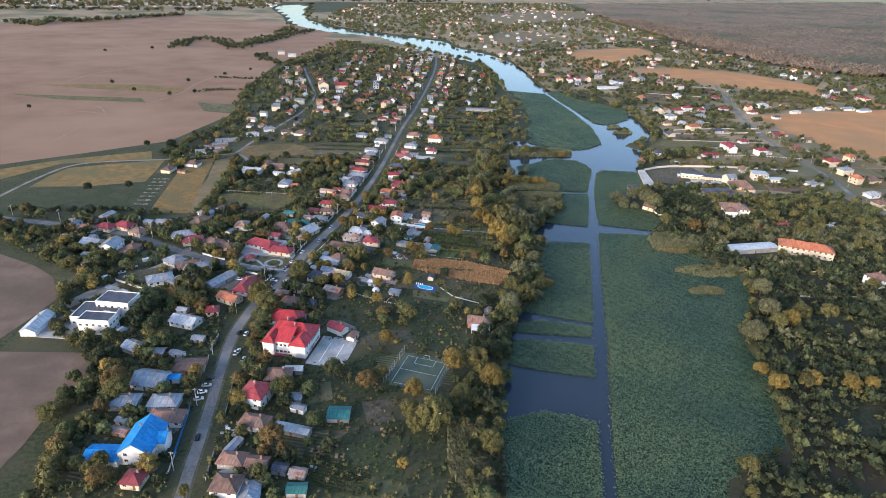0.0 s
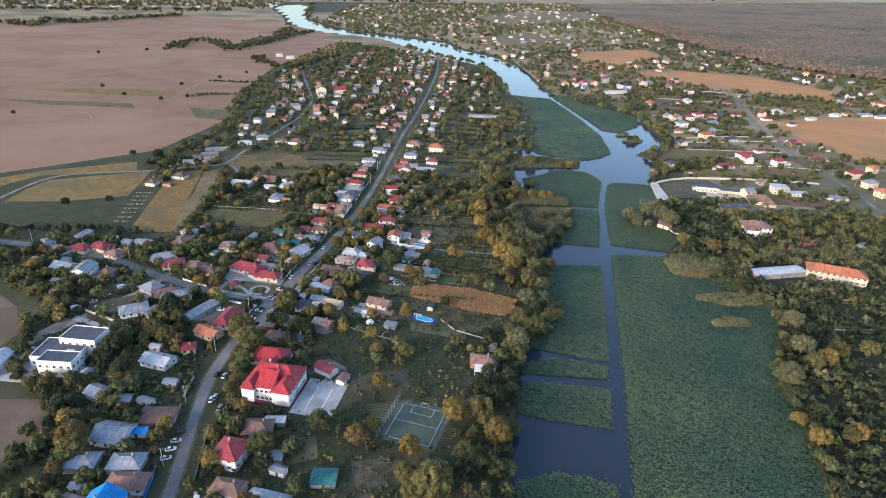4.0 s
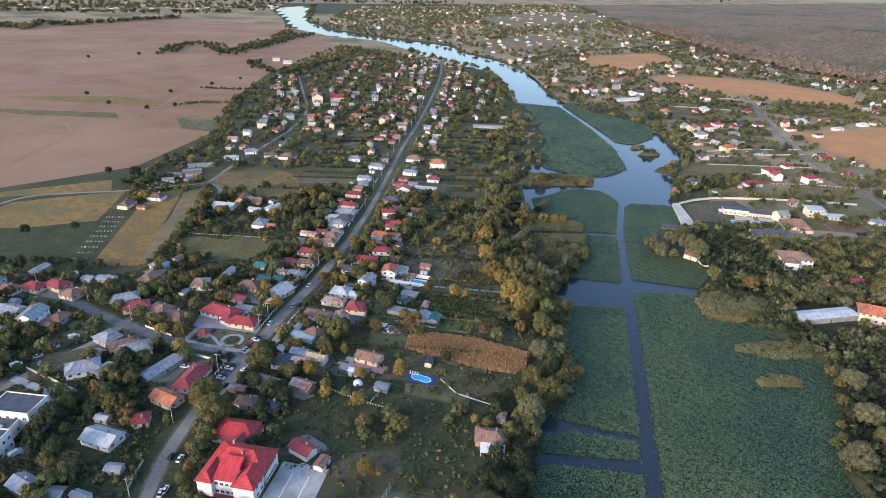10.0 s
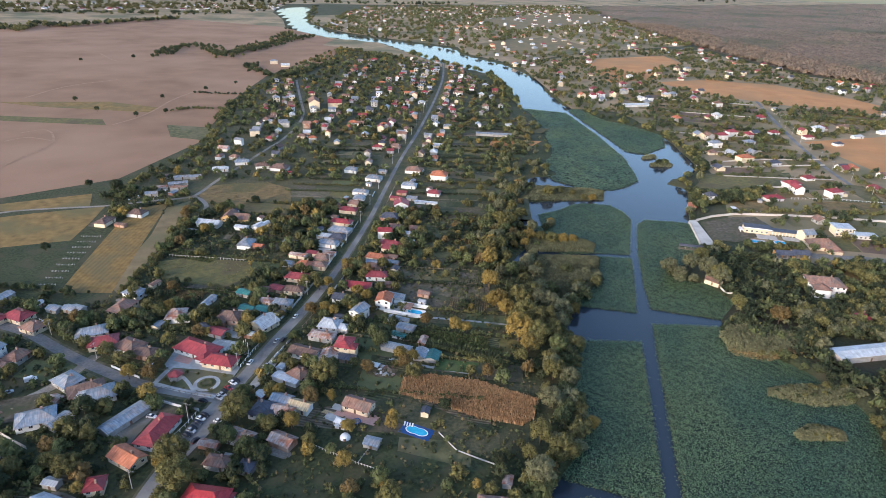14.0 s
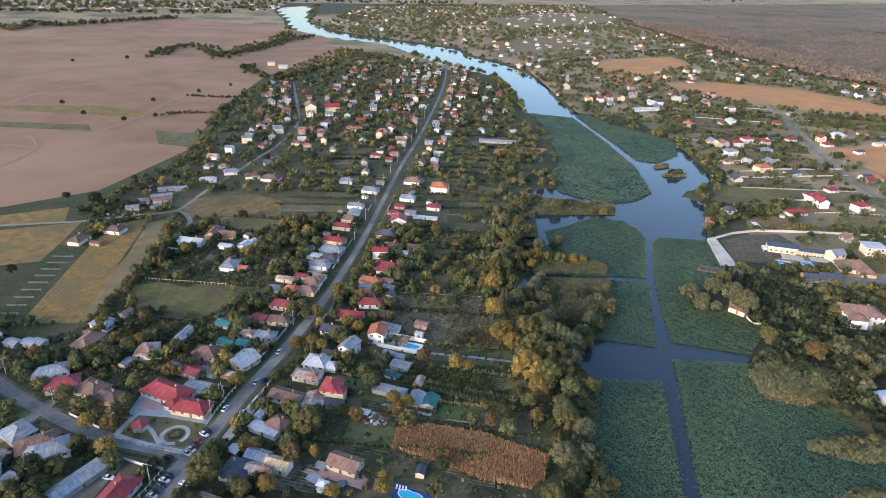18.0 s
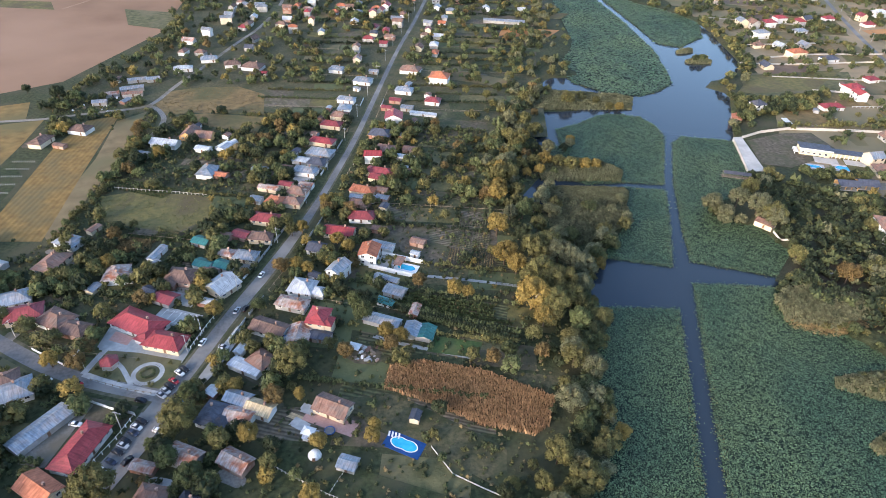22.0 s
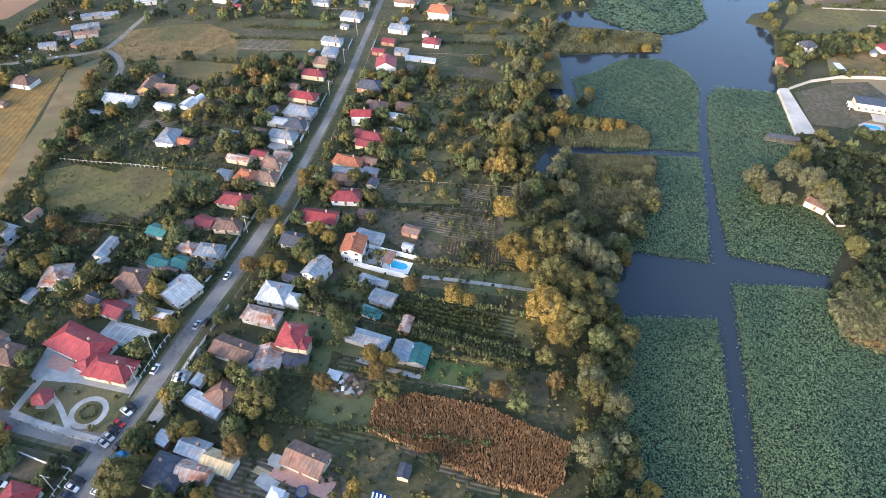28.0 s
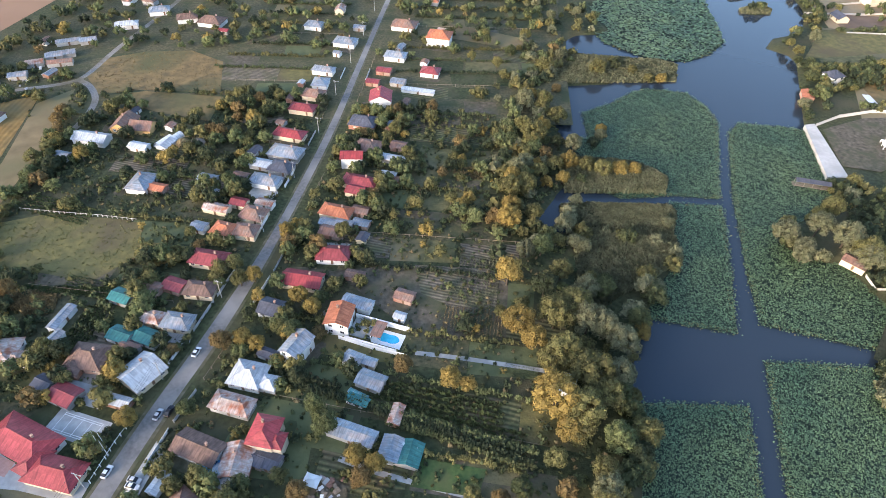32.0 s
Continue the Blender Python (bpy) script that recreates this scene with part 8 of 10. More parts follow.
# ---- garden plots: strips from the street to the river and to the fields ----
g = random.Random(12)
PLOT_Z = [0.012]
DARK_MIX = [GREEN_ROWS, DARKGRASS, DARKGRASS, GRASS, DARKGRASS, BARE, MEADOW]
PLOT_MIX = [BARE_ROWS, GREEN_ROWS, GREEN_ROWS, OLIVE, MEADOW, GRASS, GREENCROP, DRYGRASS, BARE, MEADOW, DARKGRASS, DRYGRASS, DARKGRASS, GREENCROP]
for side in (1, -1):
    for px, py, a in along(MAIN_STREET, 15.5, 0, 3):  # one plot after the other
        if py > 900:
            break
        d = Vector((math.sin(radians(a + 6)), -math.cos(radians(a + 6)))) * side
        n = Vector((-d.y, d.x))
        o = Vector((px, py))
        s = g.uniform(24, 34)
        far = g.uniform(60, 82) if side < 0 else 120
        while s < far:
            L = g.uniform(14, 34)
            c0 = o + d * s
            e = o + d * (s + L)
            probe = np.array([e.x + d.x * 4]), np.array([e.y + d.y * 4])
            if water_depth(*probe)[0] < 6 or (side < 0 and not inside(*probe, VILLAGE_EDGE)[0]):
                break
            w = g.uniform(6.4, 7.4)
            q = [c0 - n * w, e - n * w, e + n * w, c0 + n * w]
            mid = (np.array([(c0.x + e.x) / 2]), np.array([(c0.y + e.y) / 2]))
            if g.random() < 0.85:
                pl = sheet("garden_plot", [(v.x + g.uniform(-0.8, 0.8), v.y + g.uniform(-0.8, 0.8)) for v in q], PLOT_Z[0], g.choice(PLOT_MIX if py > 330 else DARK_MIX), "worn garden plot behind the houses", "garden", 0)
            s += L + g.uniform(0.5, 3)
            PLOT_Z[0] += 0.00015
        if g.random() < 0.8 and not (side > 0 and py < 345):
            e = o + d * min(s, far)
            b0 = o + d * 22 + n * 7.6
            HEDGE_LINES.append([(b0.x, b0.y), (e.x + n.x * 7.6, e.y + n.y * 7.6)])

# yards beside the houses
g = random.Random(77)
for x, y, turn, L, W in HOMES:
    if y < 700 and g.random() < 0.72 and not inside(np.array([x]), np.array([y]), PARK_GROUND)[0]:
        side, w, l = g.choice([-1, 1]), g.uniform(3.5, 6.5), L * g.uniform(0.9, 1.5)
        m = pose(x, y, 0, 0, 0, turn)
        c = m @ Vector((g.uniform(-2, 2), side * (W / 2 + w / 2 - 0.4), 0))
        e, n = m.to_3x3() @ Vector((l / 2, 0, 0)), m.to_3x3() @ Vector((0, w / 2, 0))
        line = [(v.x + g.uniform(-0.7, 0.7), v.y + g.uniform(-0.7, 0.7)) for v in (c - e - n, c - n, c + e - n, c + e + n, c + n * 1.2, c - e + n)]
        PLOT_Z[0] += 0.0002
        sheet("yard", line, PLOT_Z[0] + 0.01, g.choice([GRAVEL, BARE, BARE, CONCRETE, DRYGRASS, VERGE]), "worn trodden yard beside a house", "yard", 1)

# plots and garden walls across the river, from the road to the bank
g = random.Random(55)
for side in (1, -1):
    for px, py, a in along(EAST_ROAD, 31, 0, 3):
        d = Vector((math.sin(radians(a + 4)), -math.cos(radians(a + 4)))) * side
        n = Vector((-d.y, d.x))
        s = 10.0
        while s < 165:
            L = g.uniform(24, 52)
            c0, e = Vector((px, py)) + d * s, Vector((px, py)) + d * (s + L)
            pts = [c0, e, (c0 + e) / 2, e + d * 5]
            px4, py4 = np.array([v.x for v in pts]), np.array([v.y for v in pts])
            if water_depth(px4, py4).min() < 7:
                break
            if py4.min() > 470 and not inside(px4, py4, EAST_THICKET).any() and not any(inside(px4, py4, c).any() for c in CROPS):
                w = g.uniform(12.5, 15)
                PLOT_Z[0] += 0.0002
                sheet("garden_plot", [(v.x + g.uniform(-1, 1), v.y + g.uniform(-1, 1)) for v in (c0 - n * w, e - n * w, e + n * w, c0 + n * w)], PLOT_Z[0] + 0.2, g.choice([TAN, OCHRE, OCHRE, OLIVE, COUNTRY, COUNTRY, SOIL]), "dry plot of land across the river", "garden", 0)
            s += L + g.uniform(0, 2)
        if s > 40 and g.random() < 0.75 and not any(inside(np.array([px + d.x * k for k in (20, 60, 100, 140)]), np.array([py + d.y * k for k in (20, 60, 100, 140)]), c).any() for c in CROPS):
            if py < 520:
                continue
            b0, b1 = Vector((px, py)) + d * 12 + n * 15, Vector((px, py)) + d * min(s, 150) + n * 15
            EAST_LINES.append([(b0.x, b0.y), (b1.x, b1.y)])

def blades(poly_or_points, n, seed, height, spread, mat, label, category, name, zoff=0.0):
    """Upright blades in tufts."""
    q = np.random.default_rng(seed)
    if isinstance(poly_or_points, tuple):
        x, y = poly_or_points
    else:
        lo, hi = np.min(poly_or_points, 0), np.max(poly_or_points, 0)
        x, y = q.uniform(lo[0], hi[0], n), q.uniform(lo[1], hi[1], n)
        k = inside(x, y, poly_or_points)
        x, y = x[k], y[k]
    z = land_height(x, y) + zoff
    out = []
    for j in range(3):
        a = q.uniform(0, np.pi, len(x))
        hh, w = height * q.uniform(0.7, 1.2, len(x)), spread * q.uniform(0.7, 1.3, len(x))
        dx, dy, lx, ly = np.cos(a) * w, np.sin(a) * w, q.normal(0, spread * 0.5, len(x)), q.normal(0, spread * 0.5, len(x))
        ox, oy = x + q.normal(0, spread * 0.6, len(x)), y + q.normal(0, spread * 0.6, len(x))
        out.append(np.stack([np.stack([ox - dx * 0.4, oy - dy * 0.4, z], -1), np.stack([ox + dx * 0.4, oy + dy * 0.4, z], -1), np.stack([ox + dx + lx, oy + dy + ly, z + hh], -1), np.stack([ox - dx + lx, oy - dy + ly, z + hh * 0.92], -1)], 1))
    V = np.concatenate(out).reshape(-1, 3)
    return tagged(new(name, quick_mesh(name, V, np.arange(len(V)).reshape(-1, 4), mat)), label, category, kind="stuff")


# ---- tunnels, tents and other garden things ----
FILM = {"white": shade("white_film", (0.62, 0.63, 0.63), (0.74, 0.75, 0.75), 0.8, 0.5), "green": shade("teal_film", (0.10, 0.25, 0.25), (0.16, 0.34, 0.34), 0.8, 0.5), "pale": shade("pale_film", (0.38, 0.46, 0.48), (0.54, 0.60, 0.60), 0.8, 0.6)}


def arch(bm, L, W, rise, thick, x0=0.0):
    """A bent strip of length L over the width W."""
    n, rows = 10, []
    for r in (0.0, thick):
        for x in (x0 - L / 2, x0 + L / 2):
            rows.append([bm.verts.new((x, (W / 2 + r) * math.cos(math.pi * i / n), (rise + r) * math.sin(math.pi * i / n))) for i in range(n + 1)])
    for i in range(n):
        for a, b in ((0, 1), (3, 2), (2, 0), (1, 3)):
            bm.faces.new((rows[a][i], rows[a][i + 1], rows[b][i + 1], rows[b][i]))
    return bm


def polytunnel(x, y, turn, L, W, film, label):
    t = thing("garden_tunnel", pose(x, y, 0, 0, 0, turn), label, "greenhouse")
    part("cover", arch(bmesh.new(), L, W, W * 0.55, 0.05), FILM[film], t)
    for i in range(5):
        part("rib", arch(bmesh.new(), 0.12, W + 0.1, W * 0.55 + 0.06, 0.08, -L / 2 + 0.06 + (L - 0.12) * i / 4), STEEL, t)
    for s in (-1, 1):
        part("end_panel", box(bmesh.new(), s * (L / 2 - 0.1) - 0.04, -W * 0.33, 0, s * (L / 2 - 0.1) + 0.04, W * 0.33, W * 0.38), FILM[film], t)
    PLACED.append((x, y, L * 0.55))


def dome_tent(x, y, r):
    t = thing("dome_tent", pose(x, y, 0), "small white dome tent on the grass", "tent")
    bm = bmesh.new()
    bmesh.ops.create_uvsphere(bm, u_segments=10, v_segments=8, radius=r)
    for v in bm.verts:
        v.co.z = max(v.co.z, -0.02) * 1.05
    part("cover", bm, FILM["white"], t)
    part("doorway", box(bmesh.new(), -0.5, -r - 0.05, 0, 0.5, -r + 0.5, 1.3), DOORM, t)
    PLACED.append((x, y, r + 0.5))


def party_canopy(x, y, turn, L, W):
    t = thing("garden_canopy", pose(x, y, 0, 0, 0, turn), "white cloth canopy on four posts in a garden", "canopy")
    part("cover", mesh_from("cover", *roof_shape(L, W, 0.8, 0.1, "hip", 0.06), FILM["white"]), None, t).matrix_basis = pose(0, 0, 2.2)
    for sx in (-1, 1):
        for sy in (-1, 1):
            part("post", rod(bmesh.new(), (sx * (L / 2 - 0.1), sy * (W / 2 - 0.1), 0), (sx * (L / 2 - 0.1), sy * (W / 2 - 0.1), 2.25), 0.05), STEEL, t)
    PLACED.append((x, y, L * 0.6))


def trampoline(x, y, r):
    t = thing("trampoline", pose(x, y, 0), "round dark blue trampoline on the lawn", "trampoline")
    bm = bmesh.new()
    bmesh.ops.create_cone(bm, cap_ends=True, segments=18, radius1=r, radius2=r, depth=0.1, matrix=pose(0, 0, 0.85))
    part("pad", bm, BLUEM, t, "blue edge pad")
    bm = bmesh.new()
    bmesh.ops.create_cone(bm, cap_ends=True, segments=18, radius1=r * 0.82, radius2=r * 0.82, depth=0.1, matrix=pose(0, 0, 0.87))
    part("bounce_mat", bm, ASPHALT, t, "black bounce mat")
    for i in range(5):
        a = 1.2566 * i
        part("leg", rod(bmesh.new(), (r * math.cos(a), r * math.sin(a), 0), (r * math.cos(a), r * math.sin(a), 1.9), 0.04), STEEL, t)
    PLACED.append((x, y, r + 0.6))


def straw_heap(x, y, r):
    t = thing("straw_heap", pose(x, y, 0), "weathered brown straw heap behind the barn", "haystack")
    bm = bmesh.new()
    bmesh.ops.create_icosphere(bm, subdivisions=3, radius=r)
    q = random.Random(int(x))
    for v in bm.verts:
        v.co = Vector((v.co.x, v.co.y, max(-0.1, v.co.z) * 0.75)) * q.uniform(0.9, 1.07)
    part("straw", bm, REED_DRY if r < 4 else WOODM, t)
    PLACED.append((x, y, r))


def timber_stack(x, y, turn, L):
    t = thing("timber_stack", pose(x, y, 0, 0, 0, turn), "stack of pale sawn timber beside a drive", "timber")
    for i in range(6):
        part("beam", box(bmesh.new(), -L / 2 + 0.3 * (i % 3), -1.2 + 0.4 * i, 0, L / 2 - 0.4 * (i % 2), -0.95 + 0.4 * i, 0.22), ROOFS["straw"], t)
    PLACED.append((x, y, L * 0.4))


def flat_slab(x, y, turn, L, W, kind):
    PLOT_Z[0] += 0.0003
    m = pose(x, y, 0, 0, 0, turn)
    pts = [m @ Vector((a * L / 2, b * W / 2, 0)) for a, b in ((-1, -1), (1, -1), (1, 1), (-1, 1))]
    words = {"concrete": "worn grey concrete yard", "bare": "bare earth yard beside a building", "gravel": "pale gravel yard beside a building", "pave": "pinkish paved terrace beside a house"}
    sheet("yard", [(v.x, v.y) for v in pts], 0.14 + PLOT_Z[0], {"concrete": CONCRETE, "bare": BARE, "gravel": GRAVEL, "pave": PAVE}[kind], words[kind], "yard", 0)
    PLACED.append((x, y, min(L, W) * 0.6))


def flag_pole(x, y):
    t = thing("flag_pole", pose(x, y, 0), "tall pale flag pole beside the street", "flag pole", "flag poles")
    part("shaft", rod(bmesh.new(), (0, 0, 0), (0, 0, 8), 0.11, 0.06), WHITEP, t)
    part("base", rod(bmesh.new(), (0, 0, 0), (0, 0, 0.3), 0.4, 0.35), CONCRETE, t)
    part("finial", rod(bmesh.new(), (0, 0, 8), (0, 0, 8.2), 0.12, 0.05), STEEL, t)


def modern_villa(x, y, turn):
    t = thing("modern_villa", pose(x, y, 0, 0, 0, turn), "flat-roofed white modern villa with a colonnade and terrace", "villa")
    part("wall", box(bmesh.new(), -10, -4.5, 0, 8, 4.5, 4.4), WALLS["cream"], t)
    part("roof", box(bmesh.new(), -10.5, -5, 4.4, 8.5, 5, 4.75), ROOFS["slate"], t, "dark flat roof")
    part("parapet", box(bmesh.new(), -10.7, -5.2, 4.3, 8.7, -5.0, 4.95), WHITEP, t)
    part("wall", box(bmesh.new(), 8.02, -1.5, 0, 34, 3.5, 3.2), WALLS["cream"], t)
    part("roof", box(bmesh.new(), 8.02, -3.4, 3.2, 34.4, 4, 3.45), ROOFS["slate"], t, "dark flat roof")
    for i in range(11):
        part("column", box(bmesh.new(), 9.5 + 2.35 * i, -3.2, 0, 9.9 + 2.35 * i, -2.8, 3.2), WHITEP, t)
    for i in range(5):
        fit_window(t, -8.2 + 3.4 * i, -4.52, 1.4, 0)
    part("terrace", box(bmesh.new(), -2, -13, -0.05, 12, -5.3, 0.45), PALE, t)
    part("terrace", box(bmesh.new(), 16, -11, -0.05, 30, -4, 0.45), PALE, t)
    part("balcony", box(bmesh.new(), -13, -5.2, 2.0, -10.75, 2, 2.3), WHITEP, t)
    for py in (-5, -1.6, 1.8):
        part("post", box(bmesh.new(), -12.9, py - 0.15, 0, -12.6, py + 0.15, 2.0), WHITEP, t)
    PLACED.append((x + 6, y, 16)), PLACED.append((x + 22, y, 12))


def flat_villa(x, y, turn):
    t = thing("flat_roofed_villa", pose(x, y, 0, 0, 0, turn), "two-storey cream villa with a flat roof and wide balconies", "villa")
    part("wall", box(bmesh.new(), -6, -5, 0, 6, 5, 6.4), WALLS["cream"], t)
    part("roof", box(bmesh.new(), -7, -6.2, 6.4, 7, 6, 6.8), ROOFS["white"], t, "pale flat roof with a wide overhang")
    part("balcony", box(bmesh.new(), -6.6, -6.8, 3.1, 6.6, -5.02, 3.4), WHITEP, t)
    for i in range(4):
        part("post", box(bmesh.new(), -6.4 + 4.2 * i, -6.7, 0, -6.1 + 4.2 * i, -6.4, 6.4), WHITEP, t)
        for s in range(2):
            fit_window(t, -4.4 + 2.9 * i, -5.02, 1.0 + 3.1 * s, 0)
    part("wall", box(bmesh.new(), 6.02, -9, 0, 22, -2, 3.2), WALLS["white"], t)
    part("roof", box(bmesh.new(), 5.8, -9.8, 3.2, 22.6, -1.6, 3.5), ROOFS["white"], t, "pale flat roof")
    for i in range(5):
        fit_window(t, 7.8 + 3.0 * i, -9.02, 1.0, 0)
    PLACED.append((x, y, 9)), PLACED.append((x + 13, y - 6, 9))


def open_pavilion(x, y, turn, L, W):
    t = thing("garden_pavilion", pose(x, y, 0, 0, 0, turn), "open pavilion with orange timber posts and a dark roof", "pavilion", "pavilions across the river")
    part("roof", mesh_from("roof", *roof_shape(L, W, W * 0.2, 0.5, "gable"), ROOFS["slate"]), None, t).matrix_basis = pose(0, 0, 3.2)
    part("floor", box(bmesh.new(), -L / 2, -W / 2, -0.05, L / 2, W / 2, 0.35), PALE, t)
    part("wall", box(bmesh.new(), -L / 2 + 0.3, W / 2 - 0.4, 0.35, L / 2 - 0.3, W / 2 - 0.1, 3.2), WALLS["ochre"], t, "orange back wall")
    for sx in (-1, -0.33, 0.33, 1):
        part("post", box(bmesh.new(), sx * (L / 2 - 0.4) - 0.2, -W / 2 + 0.2, 0.35, sx * (L / 2 - 0.4) + 0.2, -W / 2 + 0.6, 3.2), WALLS["ochre"], t)
    PLACED.append((x, y, L * 0.6))


flat_villa(345.2, 541.2, -10)
open_pavilion(276.5, 500.5, -8, 11, 8)
open_pavilion(289.0, 501.0, -8, 11, 8)
pool(298.2, 592.9, -6, 6.5, 2.8, (22, 10, WHITEP), "blue pool on a white terrace across the river")
pool(374.6, 587.4, -6, 7, 2.6, (24, 9, PALE), "blue pool on a pale terrace across the river")
pool(271.5, 526.0, -18, 4.5, 2.2, (13, 8, PALE), "small blue pool before the modern villa")
pool(290.8, 523.0, -18, 6.5, 3.2, (16, 10, PALE), "broad blue pool before the modern villa")
flat_slab(325.7, 596.0, -4, 26, 11, 'gravel')
flat_slab(322.0, 497.5, -10, 60, 9, 'gravel')
fence([(266, 372.5), (293.6, 370.0), (325.1, 366)], 1.4, PALE, "pale slatted fence before the orange-roofed house", 2.4, False)
fence([(272.0, 346.0), (303.2, 342.0)], 1.2, PALE, "low pale wall in the wild gardens", 5)
fence([(244.9, 313.2), (280.0, 311.4)], 1.2, PALE, "low pale wall in the wild gardens", 5)
fence([(219, 417.5), (226, 419.0), (231, 421.5)], 1.8, WHITEP, "white landing wall at the lotus edge", 3)

ribbon("pavement", [(-175.5, 310.9), (-168.9, 324.1), (-162.8, 336.3)], 4.5, 0.26, GRAVEL, "pale gravel drive of the white hall", "path", 1)
ribbon("pavement", [(-163, 333), (-145.0, 323.6), (-132.1, 312.7), (-132.9, 297.6), (-135, 284)], 4.0, 0.265, CONCRETE, "pale concrete walk round the white hall", "path", 1)
fence([(-159.5, 339.4), (-145.6, 331.2), (-129.7, 321.8)], 1.6, PALE, "weathered pale wall behind the white hall", 4)
fence([(-180.6, 316.6), (-174.6, 335.4), (-170.1, 356.6)], 1.4, WOODM, "grey timber fence beside the hall's meadow", 3, False)
fence([(-84.5, 221.8), (-83.3, 205.6), (-82.4, 192.3)], 1.8, ROOFS["blue"], "bright blue sheet fence by the street", 3)
sheet("field", [(-209.7, 370.6), (-188.8, 364.1), (-176.1, 358.9), (-179.3, 332.3), (-187.3, 325.4)], 0.24, DRYGRASS, "dry weedy ground behind the white hall", "field", 1)
sheet("field", [(-129.1, 215.1), (-112, 217), (-110, 199), (-121.2, 188.0), (-132.6, 182.9)], 0.238, DRYGRASS, "dry trodden ground beside the brown field", "field", 1)

# lawns, beds and vine rows behind the houses
for i, (line, mat, label) in enumerate((
    ([(33.4, 380.5), (52.2, 376.4), (48.7, 368.0), (29.5, 371.8)], LAWN, "small bright green lawn beside a path"),
    ([(23.6, 494.3), (80.3, 488.7), (66.4, 472.5), (37.8, 477.2)], DRYGRASS, "dry grass plot between garden hedges"),
    ([(21.2, 497.3), (62.2, 491.8), (60.5, 486.5), (21.3, 492.0)], BARE, "strip of reddish bare soil"),
    ([(30.7, 564.5), (78.6, 559.0), (74.1, 544.2), (29.8, 550.0)], GREEN_ROWS, "green vegetable beds behind the houses"),
    ([(35.3, 544.1), (73.7, 540.3), (68.8, 507.1), (27.2, 511.3)], MEADOW, "dull garden meadow"),
    ([(42.7, 518.9), (62.8, 516.7), (61.3, 508.7), (42.4, 510.8)], BARE, "bare dug bed"),
    ([(-14.5, 326.6), (3.4, 320.8), (46.4, 304.8), (3.1, 304.3)], DARKGRASS, "mown grass below the pool"),
    ([(9.6, 368.5), (28.7, 370.8), (47.1, 367.0), (44.2, 362.4), (16.4, 364.2)], GRASS, "rough grass beside the maize"),
    ([(31.8, 462.4), (65.0, 459.5), (61.4, 439.8), (45.1, 440.1), (33.8, 447.3)], BARE_ROWS, "dug vegetable beds in rows"),
    ([(-14.4, 205.8), (8.0, 200.6), (4.0, 176.0), (-16.0, 182.0), (-24.0, 198.0)], DARKGRASS, "green lawn behind the lower yards"),
    ([(61.5, 780.2), (112.7, 773.1), (104.3, 752.8), (65.5, 754.4)], OLIVE, "olive garden field"),
    ([(117.1, 805.4), (170.5, 800.1), (153.7, 775.6), (107.7, 778.9)], ORANGE, "narrow orange-brown field"),
    ([(55.9, 689.3), (107.6, 664.3), (100.7, 649.9), (54.5, 666.5)], TAN, "tan dry plot"),
    ([(141.9, 867.7), (192.7, 858.7), (178.5, 837.6), (135.1, 844.2)], OLIVE, "olive garden field"),
    ([(-248.9, 844.1), (-189.5, 834.1), (-191.2, 780.3), (-228.1, 792.5)], MEADOW, "dull green field at the village edge"),
    ([(-78.0, 850.2), (-15.6, 842.7), (-20.5, 818.4), (-74.7, 823.8)], OCHRE, "dry ochre plot"),
    ([(-137.4, 871.3), (-92.7, 867.1), (-92.4, 822.5), (-135.9, 833.4)], MEADOW, "dull meadow plot"),
    ([(274.2, 642.2), (306.7, 684.7), (375.3, 696.6), (398.7, 705.0), (342.8, 653.5), (316.6, 648.4)], OLIVE, "olive field by the water"),
)):
    sheet("garden_plot", line, 0.245 + 0.004 * i, mat, label, "garden", 0)


def vine_row(line, every, lo, hi, leaf, seed, label):
    """One row of bushes standing along a line."""
    q = np.random.default_rng(seed)
    pts = along(line, every, 0)
    x, y = np.array([p[0] for p in pts]) + q.normal(0, 0.18, len(pts)), np.array([p[1] for p in pts]) + q.normal(0, 0.18, len(pts))
    thicket("vine_row", x, y, q.uniform(lo, hi, len(x)), leaf, TINY_CROWNS, label, "vines")


for i, line in enumerate(([(-17.7, 410.5), (25.1, 395.4), (64.4, 381.9)], [(8.9, 402.0), (39.1, 391.4), (67.5, 381.0)], [(14.4, 397.9), (40.7, 388.1), (65.4, 378.2)], [(21.7, 393.1), (42.3, 385.7), (63.4, 376.3)], [(-28.0, 416.6), (-8.5, 410.4), (6.7, 405.7)])):
    vine_row(line, 1.1, 1.7, 2.9, "green" if i % 2 else "dark", 900 + i, "dark green vine row behind the houses")
vine_row([(41.3, 381.0), (52.1, 378.2), (64.1, 374.2)], 0.8, 1.0, 1.6, "olive", 906, "clipped yellow-green hedge beside the lawn")

# ---- small things placed one by one ----
polytunnel(13.1, 402.4, -29, 7, 3.2, 'green', 'teal film garden tunnel among the vines')
polytunnel(28.9, 383.7, -21, 6.5, 4.5, 'pale', 'worn pale greenhouse with a torn cover')
polytunnel(-87.8, 547.1, 60, 9, 5, 'white', 'white film tunnel behind the barn')
polytunnel(-83.9, 550.9, 60, 8, 4.5, 'white', 'white film tunnel behind the barn')
straw_heap(-72.1, 545.4, 4.5)
straw_heap(-79.2, 547.2, 3.5)
dome_tent(-8.3, 325.2, 2.3)
party_canopy(-11.2, 333.6, -20, 4.2, 3.4)
party_canopy(1.7, 373.4, -20, 4.5, 3.6)
trampoline(-4.3, 334.6, 1.9)
timber_stack(-16.6, 341.3, -27, 6)
